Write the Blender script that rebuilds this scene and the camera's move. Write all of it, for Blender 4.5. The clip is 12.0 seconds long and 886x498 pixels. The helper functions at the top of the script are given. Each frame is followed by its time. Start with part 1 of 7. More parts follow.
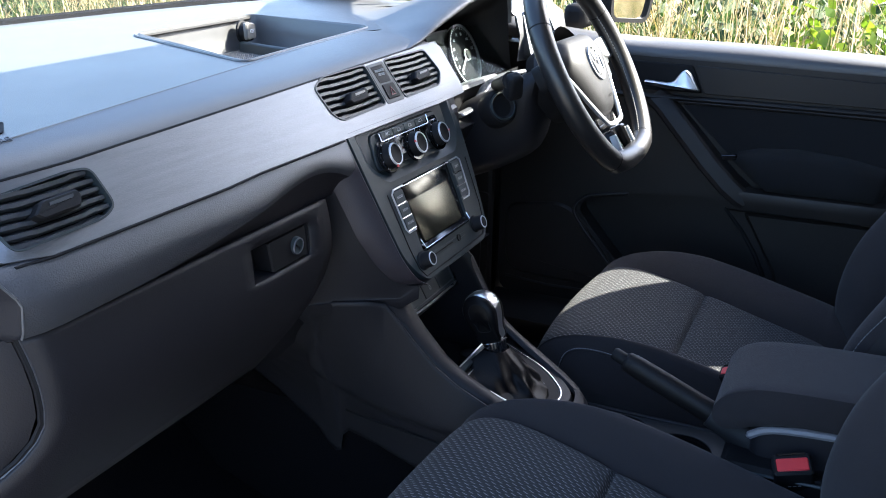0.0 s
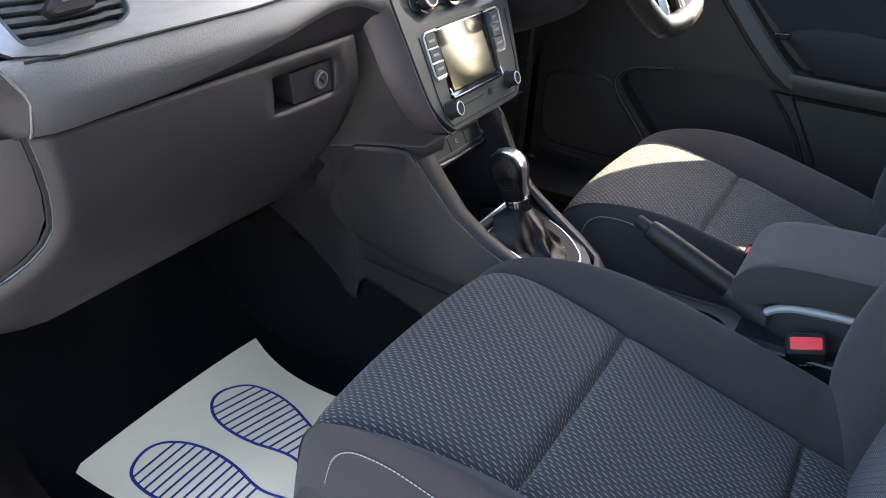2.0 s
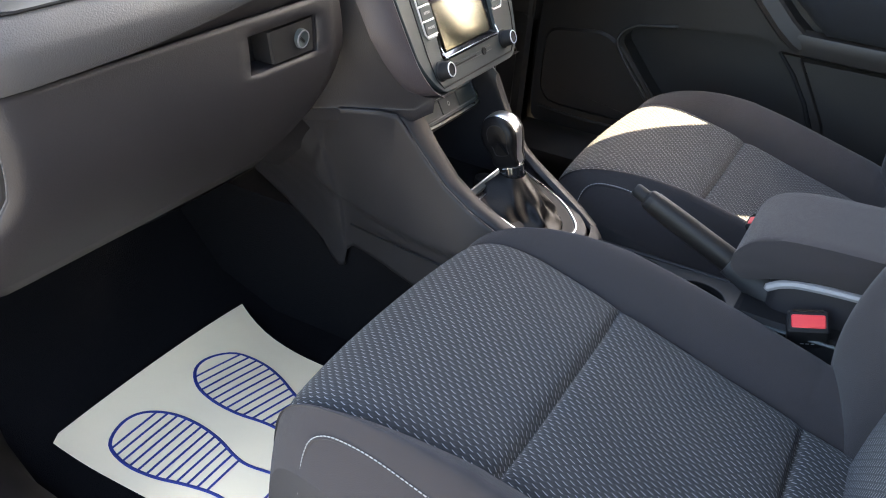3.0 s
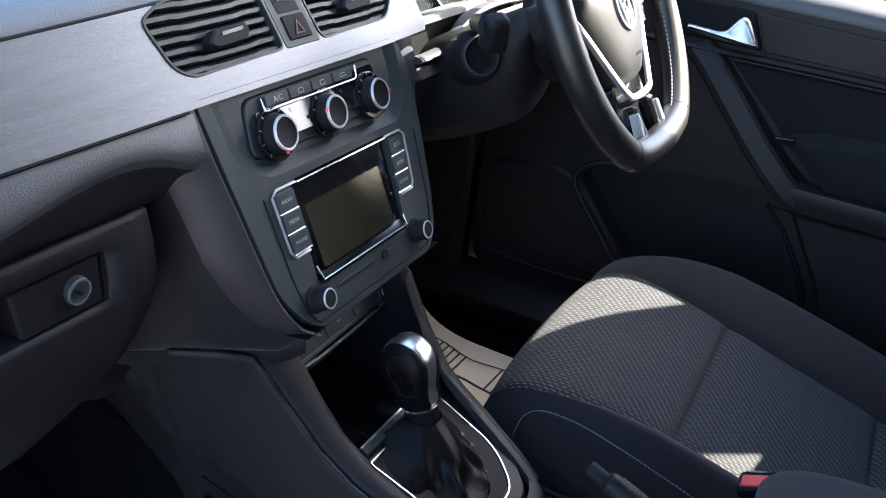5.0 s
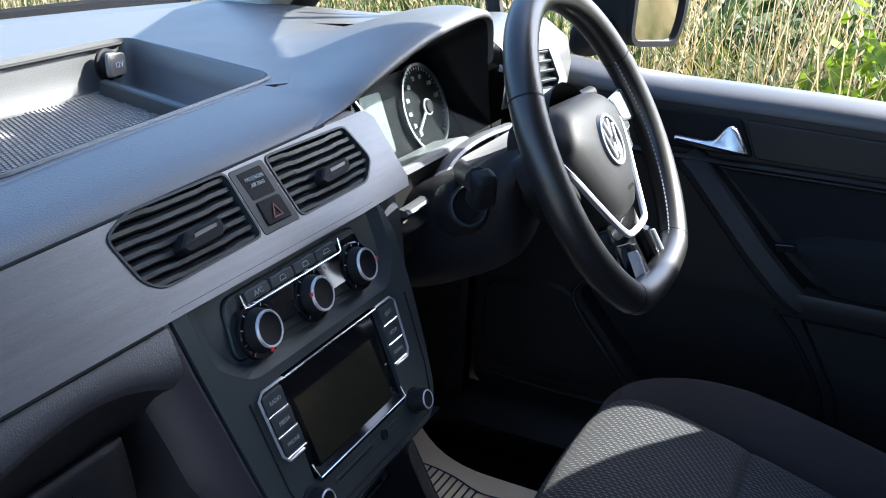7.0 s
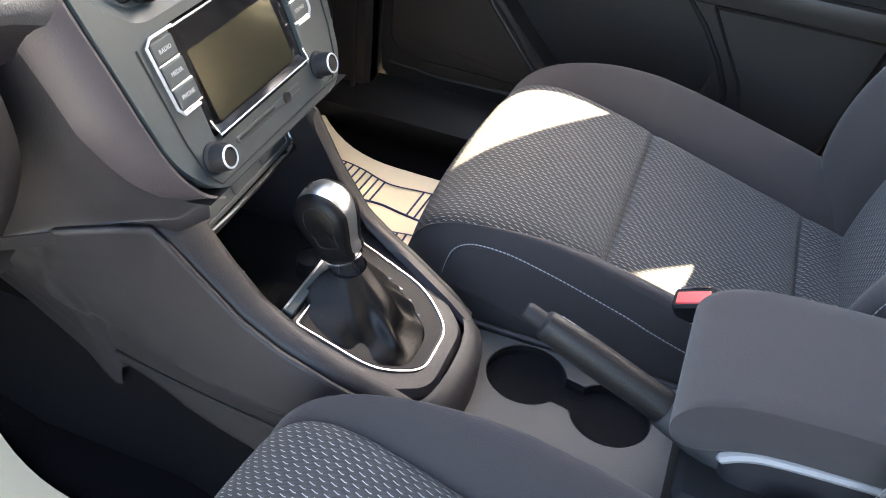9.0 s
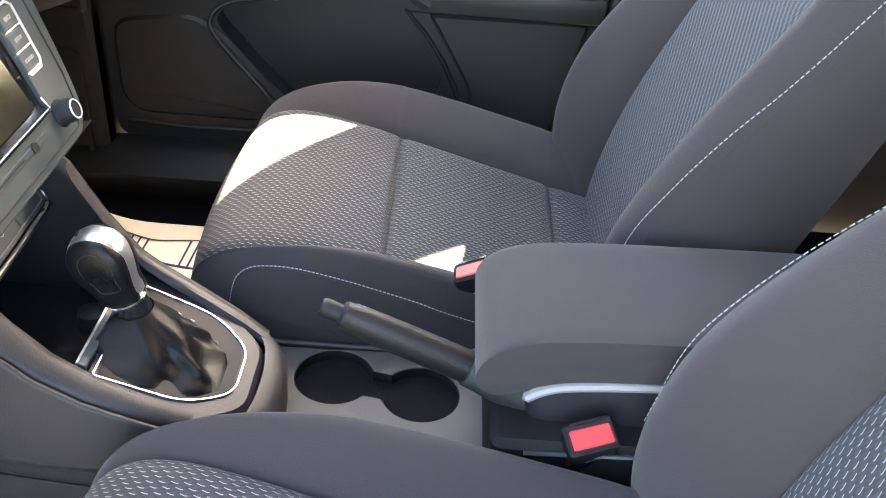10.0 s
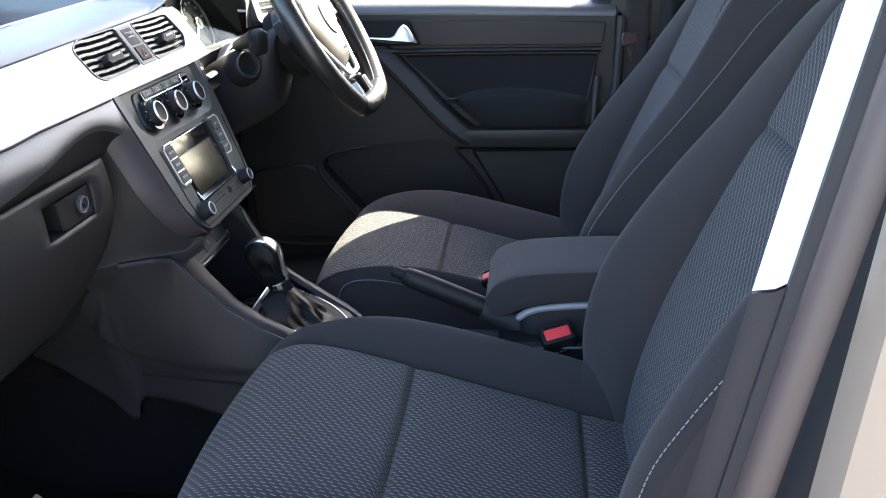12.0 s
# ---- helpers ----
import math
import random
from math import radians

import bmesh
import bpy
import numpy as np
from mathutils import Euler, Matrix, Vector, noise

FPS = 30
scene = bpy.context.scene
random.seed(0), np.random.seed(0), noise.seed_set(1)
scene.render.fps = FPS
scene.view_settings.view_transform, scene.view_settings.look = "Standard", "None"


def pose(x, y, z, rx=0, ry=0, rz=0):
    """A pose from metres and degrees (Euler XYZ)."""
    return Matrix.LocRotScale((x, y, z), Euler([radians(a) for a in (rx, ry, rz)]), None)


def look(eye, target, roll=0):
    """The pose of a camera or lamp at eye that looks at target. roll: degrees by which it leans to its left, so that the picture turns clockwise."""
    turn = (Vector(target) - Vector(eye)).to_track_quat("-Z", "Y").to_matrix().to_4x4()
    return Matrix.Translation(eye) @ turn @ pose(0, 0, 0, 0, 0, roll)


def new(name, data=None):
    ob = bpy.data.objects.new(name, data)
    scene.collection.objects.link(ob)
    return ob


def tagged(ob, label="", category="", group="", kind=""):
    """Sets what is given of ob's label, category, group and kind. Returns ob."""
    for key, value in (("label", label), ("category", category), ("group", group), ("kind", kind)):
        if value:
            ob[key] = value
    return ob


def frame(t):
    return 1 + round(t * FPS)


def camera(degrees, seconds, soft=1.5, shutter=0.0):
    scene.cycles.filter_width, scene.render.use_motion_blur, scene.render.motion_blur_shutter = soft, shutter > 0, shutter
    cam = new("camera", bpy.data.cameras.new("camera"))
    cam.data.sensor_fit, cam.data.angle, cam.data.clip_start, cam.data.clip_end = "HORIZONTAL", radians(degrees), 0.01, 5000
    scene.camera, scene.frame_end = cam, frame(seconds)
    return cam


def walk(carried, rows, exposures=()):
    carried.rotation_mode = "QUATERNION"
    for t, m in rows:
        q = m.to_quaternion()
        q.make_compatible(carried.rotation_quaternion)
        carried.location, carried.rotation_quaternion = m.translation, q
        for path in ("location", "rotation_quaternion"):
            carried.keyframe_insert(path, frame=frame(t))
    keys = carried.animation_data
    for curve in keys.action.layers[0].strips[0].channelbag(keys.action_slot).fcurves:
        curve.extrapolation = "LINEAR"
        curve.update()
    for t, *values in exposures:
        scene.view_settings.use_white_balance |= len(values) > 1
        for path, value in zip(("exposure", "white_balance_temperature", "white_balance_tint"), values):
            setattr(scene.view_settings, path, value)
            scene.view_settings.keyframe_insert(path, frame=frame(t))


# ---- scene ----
cam = camera(52.0, 12.0, soft=1.0)
PATH = [
    (0, (-0.988, -0.485, 1.272), (0.7252, 0.2969, 0.5990), 0.70),
    (0.5, (-0.991, -0.480, 1.272), (0.7246, 0.3032, 0.6067), 1.69),
    (1, (-0.992, -0.485, 1.271), (0.7069, 0.3369, 0.6073), 2.50),
    (1.5, (-0.988, -0.497, 1.244), (0.6525, 0.3296, 0.4532), 3.05),
    (2, (-0.976, -0.496, 1.234), (0.6146, 0.2973, 0.3162), 4.50),
    (2.5, (-0.962, -0.489, 1.224), (0.6027, 0.2982, 0.2590), 4.60),
    (2.7, (-0.954, -0.492, 1.225), (0.5956, 0.2891, 0.2305), 4.81),
    (4.3, (-0.725, -0.419, 1.240), (0.8697, 0.3036, 0.2732), 7.98),
    (4.5, (-0.694, -0.404, 1.240), (0.9206, 0.3382, 0.3218), 7.94),
    (5, (-0.590, -0.378, 1.257), (1.0373, 0.3605, 0.3582), 7.16),
    (5.5, (-0.527, -0.362, 1.267), (1.1259, 0.3848, 0.4244), 4.45),
    (6, (-0.510, -0.348, 1.303), (1.1609, 0.3983, 0.4960), 2.96),
    (6.5, (-0.515, -0.347, 1.308), (1.1756, 0.4124, 0.5566), 2.43),
    (6.7, (-0.524, -0.345, 1.310), (1.1784, 0.4323, 0.6039), 2.40),
    (8.3, (-0.533, -0.334, 1.262), (0.9691, 0.2598, 0.0825), 5.80),
    (8.5, (-0.532, -0.335, 1.257), (0.9542, 0.2168, 0.0368), 6.23),
    (9, (-0.526, -0.346, 1.250), (0.9766, 0.0963, 0.0062), 6.67),
    (9.5, (-0.537, -0.352, 1.251), (1.0465, -0.0681, 0.0625), 6.50),
    (10, (-0.576, -0.347, 1.235), (1.0811, -0.3757, 0.1149), 4.71),
    (10.5, (-0.709, -0.383, 1.237), (1.0589, -0.3540, 0.3018), 1.51),
    (11, (-0.836, -0.408, 1.243), (0.9823, -0.2554, 0.4237), 0.90),
    (11.5, (-0.994, -0.429, 1.228), (0.8740, -0.2737, 0.5305), -0.26),
    (12, (-1.110, -0.447, 1.233), (0.7558, -0.2528, 0.5384), -1.63),
]
EXPOSURES = [(0, 3.25, 5700, 10), (1, 3.3, 5700, 10), (1.5, 3.65, 5900, 10), (2, 4.45, 7000, 10), (2.5, 4.95, 7600, 10), (4.3, 4.05, 6500, 10), (5, 3.6, 5900, 10), (5.5, 3.15, 5600, 10), (6, 2.75, 5300, 10), (6.7, 2.65, 5300, 10), (8.3, 4.45, 6800, 10), (8.5, 4.75, 6900, 10), (9, 5.5, 7500, 10), (9.5, 5.9, 8100, 10), (10, 5.85, 8000, 10), (10.5, 5.72, 7900, 10), (11, 5.03, 6900, 10), (11.5, 4.65, 6650, 10), (12, 4.2, 6450, 10)]
walk(cam, [(t, look(eye, target, roll)) for t, eye, target, roll in PATH], EXPOSURES)

# ---- light ----
SUN_AZ, SUN_EL = 135.0, 41.0            # degrees clockwise from the car's nose, degrees above the horizon
world = bpy.data.worlds.new("sky")
scene.world = world
world.use_nodes = True
wn = world.node_tree.nodes
sky = wn.new("ShaderNodeTexSky")
sky.sky_type, sky.sun_disc = "NISHITA", False
sky.sun_elevation, sky.sun_rotation = radians(SUN_EL), radians(SUN_AZ)
sky.dust_density = 3.0
wn["Background"].inputs["Strength"].default_value = 0.11
world.node_tree.links.new(sky.outputs[0], wn["Background"].inputs["Color"])
sun_data = bpy.data.lights.new("sun", "SUN")
sun_data.energy, sun_data.angle, sun_data.color = 5.0, radians(0.55), (1.0, 0.89, 0.68)
sun = new("sun", sun_data)
az, el = radians(SUN_AZ), radians(SUN_EL)
sun_way = Vector((math.sin(az) * math.cos(el), math.cos(az) * math.cos(el), math.sin(el)))
sun.matrix_world = look(sun_way * 20, (0, 0, 0))


# ---- materials ----
def material(name, colour, rough=0.5, metal=0.0, spec=0.5, grain=0.0, grain_size=600.0, blotch=0.12, blotch_size=6.0, coat=0.0, sheen=0.0, stretch=(1, 1, 1)):
    """A principled surface with colour variation at two scales and fine relief."""
    m = bpy.data.materials.new(name)
    m.use_nodes = True
    n, l = m.node_tree.nodes, m.node_tree.links
    b = n["Principled BSDF"]
    b.inputs["Roughness"].default_value, b.inputs["Metallic"].default_value = rough, metal
    b.inputs["Specular IOR Level"].default_value = spec
    b.inputs["Coat Weight"].default_value, b.inputs["Sheen Weight"].default_value = coat, sheen
    co = n.new("ShaderNodeTexCoord")
    mp = n.new("ShaderNodeMapping")
    mp.inputs["Scale"].default_value = stretch
    l.new(co.outputs["Object"], mp.inputs["Vector"])
    big, fine = n.new("ShaderNodeTexNoise"), n.new("ShaderNodeTexNoise")
    big.inputs["Scale"].default_value, fine.inputs["Scale"].default_value = blotch_size, grain_size
    big.inputs["Detail"].default_value, fine.inputs["Detail"].default_value = 4, 2
    l.new(mp.outputs[0], big.inputs["Vector"])
    l.new(mp.outputs[0], fine.inputs["Vector"])
    mix = n.new("ShaderNodeMix")
    mix.data_type = "RGBA"
    mix.inputs["A"].default_value = (*[c * (1 - blotch) for c in colour], 1)
    mix.inputs["B"].default_value = (*[min(1, c * (1 + blotch)) for c in colour], 1)
    add = n.new("ShaderNodeMath")
    add.operation = "MULTIPLY_ADD"
    add.inputs[1].default_value = 0.4
    l.new(fine.outputs["Fac"], add.inputs[0])
    l.new(big.outputs["Fac"], add.inputs[2])
    sub = n.new("ShaderNodeMath")
    sub.operation = "SUBTRACT"
    sub.inputs[1].default_value = 0.2
    l.new(add.outputs[0], sub.inputs[0])
    l.new(sub.outputs[0], mix.inputs["Factor"])
    l.new(mix.outputs["Result"], b.inputs["Base Color"])
    ramp = n.new("ShaderNodeMapRange")
    ramp.inputs["To Min"].default_value, ramp.inputs["To Max"].default_value = max(0.02, rough - 0.08), min(1, rough + 0.08)
    l.new(big.outputs["Fac"], ramp.inputs["Value"])
    l.new(ramp.outputs[0], b.inputs["Roughness"])
    if grain:
        bump = n.new("ShaderNodeBump")
        bump.inputs["Strength"].default_value, bump.inputs["Distance"].default_value = grain, 0.001
        l.new(fine.outputs["Fac"], bump.inputs["Height"])
        l.new(bump.outputs[0], b.inputs["Normal"])
    return m


def woven(name, base, thread, pitch=0.0092, row=0.0051):
    """Seat cloth: staggered columns of short hooked light threads on a ribbed dark ground, in the surface's own metres."""
    m = material(name, base, 0.9, spec=0.12, grain=0.5, grain_size=1500, sheen=0.05)
    n, l = m.node_tree.nodes, m.node_tree.links
    b = n["Principled BSDF"]
    uv = n.new("ShaderNodeUVMap")
    sep = n.new("ShaderNodeSeparateXYZ")
    l.new(uv.outputs[0], sep.inputs[0])

    def calc(op, a, c=None, d=None):
        k = n.new("ShaderNodeMath")
        k.operation = op
        for i, v in enumerate((a, c, d)):
            if v is None:
                continue
            if isinstance(v, (int, float)):
                k.inputs[i].default_value = v
            else:
                l.new(v, k.inputs[i])
        return k.outputs[0]

    u, v = calc("DIVIDE", sep.outputs[1], pitch), calc("DIVIDE", sep.outputs[0], row)
    line = calc("FLOOR", v)
    shift = calc("MULTIPLY", calc("FLOORED_MODULO", line, 2.0), 0.5)
    uu, vv = calc("FRACT", calc("ADD", u, shift)), calc("FRACT", v)
    wave = calc("MULTIPLY_ADD", calc("MAXIMUM", calc("SUBTRACT", uu, 0.40), 0.0), 0.70, 0.38)
    near = calc("ABSOLUTE", calc("SUBTRACT", vv, wave))
    thin = n.new("ShaderNodeMapRange")
    thin.inputs["From Min"].default_value, thin.inputs["From Max"].default_value = 0.035, 0.09
    thin.inputs["To Min"].default_value, thin.inputs["To Max"].default_value = 1, 0
    l.new(near, thin.inputs["Value"])
    ends = calc("LESS_THAN", calc("ABSOLUTE", calc("SUBTRACT", uu, 0.5)), 0.30)
    mask = calc("MULTIPLY", thin.outputs[0], ends)
    skew = calc("ADD", calc("MULTIPLY", u, 6.2832), calc("MULTIPLY", v, 3.1416))
    ribs = calc("MULTIPLY_ADD", calc("MULTIPLY", calc("SINE", skew), calc("SINE", calc("MULTIPLY", v, 6.2832))), 0.5, 0.5)
    shade = n.new("ShaderNodeMix")
    shade.data_type, shade.blend_type = "RGBA", "MULTIPLY"
    shade.inputs["Factor"].default_value = 1.0
    tone = n.new("ShaderNodeMapRange")
    tone.inputs["To Min"].default_value, tone.inputs["To Max"].default_value = 0.78, 1.18
    l.new(ribs, tone.inputs["Value"])
    old = b.inputs["Base Color"].links[0].from_socket
    mix = n.new("ShaderNodeMix")
    mix.data_type = "RGBA"
    mix.inputs["B"].default_value = (*thread, 1)
    l.new(old, shade.inputs["A"])
    l.new(tone.outputs[0], shade.inputs["B"])
    l.new(shade.outputs["Result"], mix.inputs["A"])
    l.new(calc("MULTIPLY", mask, 0.85), mix.inputs["Factor"])
    l.new(mix.outputs["Result"], b.inputs["Base Color"])
    bump = n.new("ShaderNodeBump")
    bump.inputs["Strength"].default_value, bump.inputs["Distance"].default_value = 0.6, 0.002
    l.new(calc("MULTIPLY_ADD", ribs, 0.35, mask), bump.inputs["Height"])
    l.new(b.inputs["Normal"].links[0].from_socket, bump.inputs["Normal"])
    l.new(bump.outputs[0], b.inputs["Normal"])
    return m


# PAD, BAND and PLASTIC tones are spread to carry lit top and shaded underparts
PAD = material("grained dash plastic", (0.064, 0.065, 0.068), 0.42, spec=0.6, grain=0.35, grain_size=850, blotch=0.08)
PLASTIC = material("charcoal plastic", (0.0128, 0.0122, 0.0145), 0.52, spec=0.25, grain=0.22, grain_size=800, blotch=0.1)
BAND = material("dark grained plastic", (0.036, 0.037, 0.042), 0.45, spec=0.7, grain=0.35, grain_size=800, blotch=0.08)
BAGSKIN = material("airbag cover plastic", (0.013, 0.013, 0.0145), 0.55, spec=0.2, grain=0.2, grain_size=800, blotch=0.06)
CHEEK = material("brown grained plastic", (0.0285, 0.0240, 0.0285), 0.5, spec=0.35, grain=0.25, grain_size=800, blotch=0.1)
STACK = material("satin anthracite plastic", (0.024, 0.0315, 0.0345), 0.45, spec=0.32, grain=0.08, grain_size=900, blotch=0.06)
DOORP = material("door card plastic", (0.0112, 0.0098, 0.0096), 0.52, spec=0.35, grain=0.14, grain_size=800, blotch=0.1)
DOORC = material("dark door cloth", (0.010, 0.0105, 0.012), 0.9, spec=0.2, grain=0.5, grain_size=1600, sheen=0.05)
CLOTH = material("plain charcoal seat cloth", (0.0240, 0.0212, 0.0225), 0.9, spec=0.12, grain=0.6, grain_size=1800, blotch=0.08, sheen=0.08)
SIDEC = material("smooth seat side cloth", (0.023, 0.022, 0.024), 0.75, spec=0.3, grain=0.4, grain_size=1500)
WOVEN = woven("woven patterned seat cloth", (0.0225, 0.0235, 0.0262), (0.26, 0.26, 0.275))
SILVER = material("brushed silver trim", (0.175, 0.183, 0.197), 0.42, metal=0.9, grain=0.16, grain_size=160, blotch=0.22, blotch_size=14, stretch=(1, 14, 14))
VSILVER = material("silver paint", (0.46, 0.47, 0.49), 0.32, metal=0.55, blotch=0.04)
CHROME = material("bright chrome", (0.8, 0.8, 0.82), 0.2, metal=1.0, blotch=0.03)
SATIN = material("satin chrome", (0.62, 0.62, 0.63), 0.28, metal=1.0, blotch=0.05)
GLOSS = material("gloss black plastic", (0.008, 0.008, 0.009), 0.08, blotch=0.1)
BLACK = material("matt black plastic", (0.008, 0.008, 0.009), 0.6, spec=0.15, grain=0.15, grain_size=900)
RUBBER = material("black rubber", (0.014, 0.014, 0.015), 0.7, grain=0.3, grain_size=500)
LEATHER = material("black leather", (0.008, 0.007, 0.007), 0.48, spec=0.2, grain=0.22, grain_size=650, blotch=0.1)
RIMSKIN = material("smooth rim leather", (0.011, 0.0105, 0.0105), 0.36, spec=0.5, grain=0.08, grain_size=1200, blotch=0.06)
BOOT = material("soft black leather gaiter", (0.0034, 0.0033, 0.0038), 0.36, spec=0.10, grain=0.25, grain_size=600)
CARPET = material("black carpet", (0.0050, 0.0050, 0.0060), 0.95, spec=0.04, grain=1.0, grain_size=900)
RED = material("red plastic", (0.5, 0.025, 0.03), 0.35, blotch=0.06)
DIMRED = material("dull red print", (0.10, 0.012, 0.018), 0.5)
PAPER = material("cream paper", (0.96, 0.80, 0.57), 0.8, spec=0.2, blotch=0.04, blotch_size=18)
INK = material("blue print ink", (0.02, 0.035, 0.22), 0.6)
INKDARK = material("navy print ink", (0.02, 0.025, 0.08), 0.6)
WHITE = material("white print", (0.62, 0.63, 0.64), 0.5)
GREYPRINT = material("grey print", (0.28, 0.29, 0.3), 0.5)
THREAD = material("pale grey thread", (0.22, 0.22, 0.22), 0.8, spec=0.2)
PALETRIM = material("pale grey plastic", (0.165, 0.162, 0.172), 0.55, grain=0.06)
GREYTRIM = material("light grey plastic", (0.11, 0.112, 0.125), 0.5, grain=0.06)
SCREEN = material("dark glass screen", (0.016, 0.015, 0.010), 0.16, spec=0.6, blotch=0.05, blotch_size=3)
SCREEN.node_tree.nodes["Principled BSDF"].inputs["Specular Tint"].default_value = (1.0, 0.9, 0.6, 1)
SEDGE = material("satin grey edge trim", (0.10, 0.105, 0.115), 0.45, metal=0.6, blotch=0.08)
DIAL = material("dial face", (0.005, 0.0055, 0.007), 0.5, spec=0.08)
LINER = material("pale grey headliner", (0.45, 0.45, 0.44), 0.9, grain=0.4, grain_size=900)
PAINT = material("grey car paint", (0.12, 0.115, 0.115), 0.25, metal=0.4, coat=0.6, blotch=0.04)
BODY = material("champagne car paint", (0.19, 0.145, 0.11), 0.42, coat=0.15, blotch=0.04)
PILLAR = material("brown grey pillar trim", (0.050, 0.033, 0.032), 0.45, grain=0.03)
SLAT = material("satin vent plastic", (0.030, 0.033, 0.038), 0.36, spec=0.6, grain=0.06, grain_size=900, blotch=0.05)
STEEL = material("painted black seat frame", (0.012, 0.012, 0.013), 0.5)


# ---- mesh helpers ----
def thing(name, label, category, at=(0, 0, 0), group="", kind=""):
    ob = new(name)
    ob.location = at
    ob.empty_display_size = 0.05
    return tagged(ob, label, category, group, kind)


def part(name, bm, mat, parent=None, label="", smooth=35, bevel=0.0, subdiv=0, thick=0.0, segs=2):
    """Links a bmesh as one mesh object under a thing or a part."""
    me = bpy.data.meshes.new(name)
    bm.normal_update()
    bm.to_mesh(me)
    bm.free()
    me.materials.append(mat)
    if smooth:
        for p in me.polygons:
            p.use_smooth = True
        me.set_sharp_from_angle(angle=radians(smooth))
    ob = new(name, me)
    if parent:
        ob.parent = parent
        if parent.type == "EMPTY" and parent.parent is None:
            ob.matrix_parent_inverse = Matrix.Translation(parent.location).inverted()
        elif parent.type != "EMPTY":
            ob.matrix_parent_inverse = Matrix()
    if label:
        ob["label"] = label
    if thick:
        s = ob.modifiers.new("thickness", "SOLIDIFY")
        s.thickness, s.offset = thick, -1
    if bevel:
        s = ob.modifiers.new("bevel", "BEVEL")
        s.width, s.segments, s.limit_method, s.angle_limit = bevel, segs, "ANGLE", radians(40)
        s.harden_normals = False
    if subdiv:
        s = ob.modifiers.new("smooth", "SUBSURF")
        s.levels = s.render_levels = subdiv
    return ob


def axes(origin, x, y):
    """A matrix from an origin and two directions; its z is x cross y."""
    x, y = Vector(x).normalized(), Vector(y).normalized()
    z = x.cross(y).normalized()
    y = z.cross(x)
    return Matrix.Translation(origin) @ Matrix((x, y, z)).transposed().to_4x4()


def box(sx, sy, sz, m=Matrix(), bm=None, taper=1.0):
    bm = bm or bmesh.new()
    g = bmesh.ops.create_cube(bm, size=1)["verts"]
    for v in g:
        k = taper if v.co.z > 0 else 1
        v.co = m @ Vector((v.co.x * sx * k, v.co.y * sy * k, v.co.z * sz))
    return bm


def loft(rows, closed=False, caps=False, uv=True, bm=None):
    """A skin over rows of points, with a map in metres along and across."""
    bm = bm or bmesh.new()
    grid = [[bm.verts.new(p) for p in r] for r in rows]
    nr, nc = len(rows), len(rows[0])
    lay = bm.loops.layers.uv.verify() if uv else None
    along = [0.0]
    for i in range(1, nr):
        along.append(along[-1] + (Vector(rows[i][nc // 2]) - Vector(rows[i - 1][nc // 2])).length)
    across = []
    for r in rows:
        a = [0.0]
        for j in range(1, nc):
            a.append(a[-1] + (Vector(r[j]) - Vector(r[j - 1])).length)
        mid = a[nc // 2]
        across.append([q - mid for q in a])
    for i in range(nr - 1):
        for j in range(nc if closed else nc - 1):
            k = (j + 1) % nc
            f = bm.faces.new((grid[i][j], grid[i][k], grid[i + 1][k], grid[i + 1][j]))
            if uv:
                for lp, (a, c) in zip(f.loops, ((i, j), (i, k), (i + 1, k), (i + 1, j))):
                    lp[lay].uv = (across[a][c], along[a])
    if caps:
        bm.faces.new(list(reversed(grid[0])))
        bm.faces.new(grid[-1])
    bmesh.ops.recalc_face_normals(bm, faces=bm.faces) if caps or closed else None
    return bm


def spline(pts, n=8, closed=False):
    """Points on a smooth curve through pts."""
    p = [Vector(q) for q in pts]
    out = []
    m = len(p)
    for i in range(m if closed else m - 1):
        a = p[(i - 1) % m] if closed or i > 0 else p[0] * 2 - p[1]
        b, c = p[i], p[(i + 1) % m]
        d = p[(i + 2) % m] if closed or i + 2 < m else p[-1] * 2 - p[-2]
        for k in range(n):
            t = k / n
            out.append(0.5 * ((2 * b) + (c - a) * t + (2 * a - 5 * b + 4 * c - d) * t * t + (3 * b - a - 3 * c + d) * t ** 3))
    if not closed:
        out.append(p[-1])
    return out


def tube(pts, radius, n=10, closed=False, bm=None, flat=1.0, caps=True, up=(0, 0, 1)):
    """A round bar along pts; radius is a number or one number a point."""
    pts = [Vector(p) for p in pts]
    rad = radius if isinstance(radius, (list, tuple)) else [radius] * len(pts)
    rows = []
    side = None
    for i, p in enumerate(pts):
        a = pts[i - 1] if i or closed else p
        b = pts[(i + 1) % len(pts)] if i + 1 < len(pts) or closed else p
        t = (b - a).normalized()
        if side is None:
            side = t.cross(Vector(up))
            if side.length < 0.1:
                side = t.cross(Vector((1, 0, 0)))
        side = (side - t * side.dot(t)).normalized()
        w = t.cross(side)
        rows.append([p + rad[i] * (side * math.cos(q) + w * flat * math.sin(q)) for q in [2 * math.pi * k / n for k in range(n)]])
    if closed:
        rows.append(rows[0])
        bm = loft(rows, closed=True, uv=False, bm=bm)
        bmesh.ops.remove_doubles(bm, verts=bm.verts, dist=1e-6)
        return bm
    return loft(rows, closed=True, caps=caps, uv=False, bm=bm)


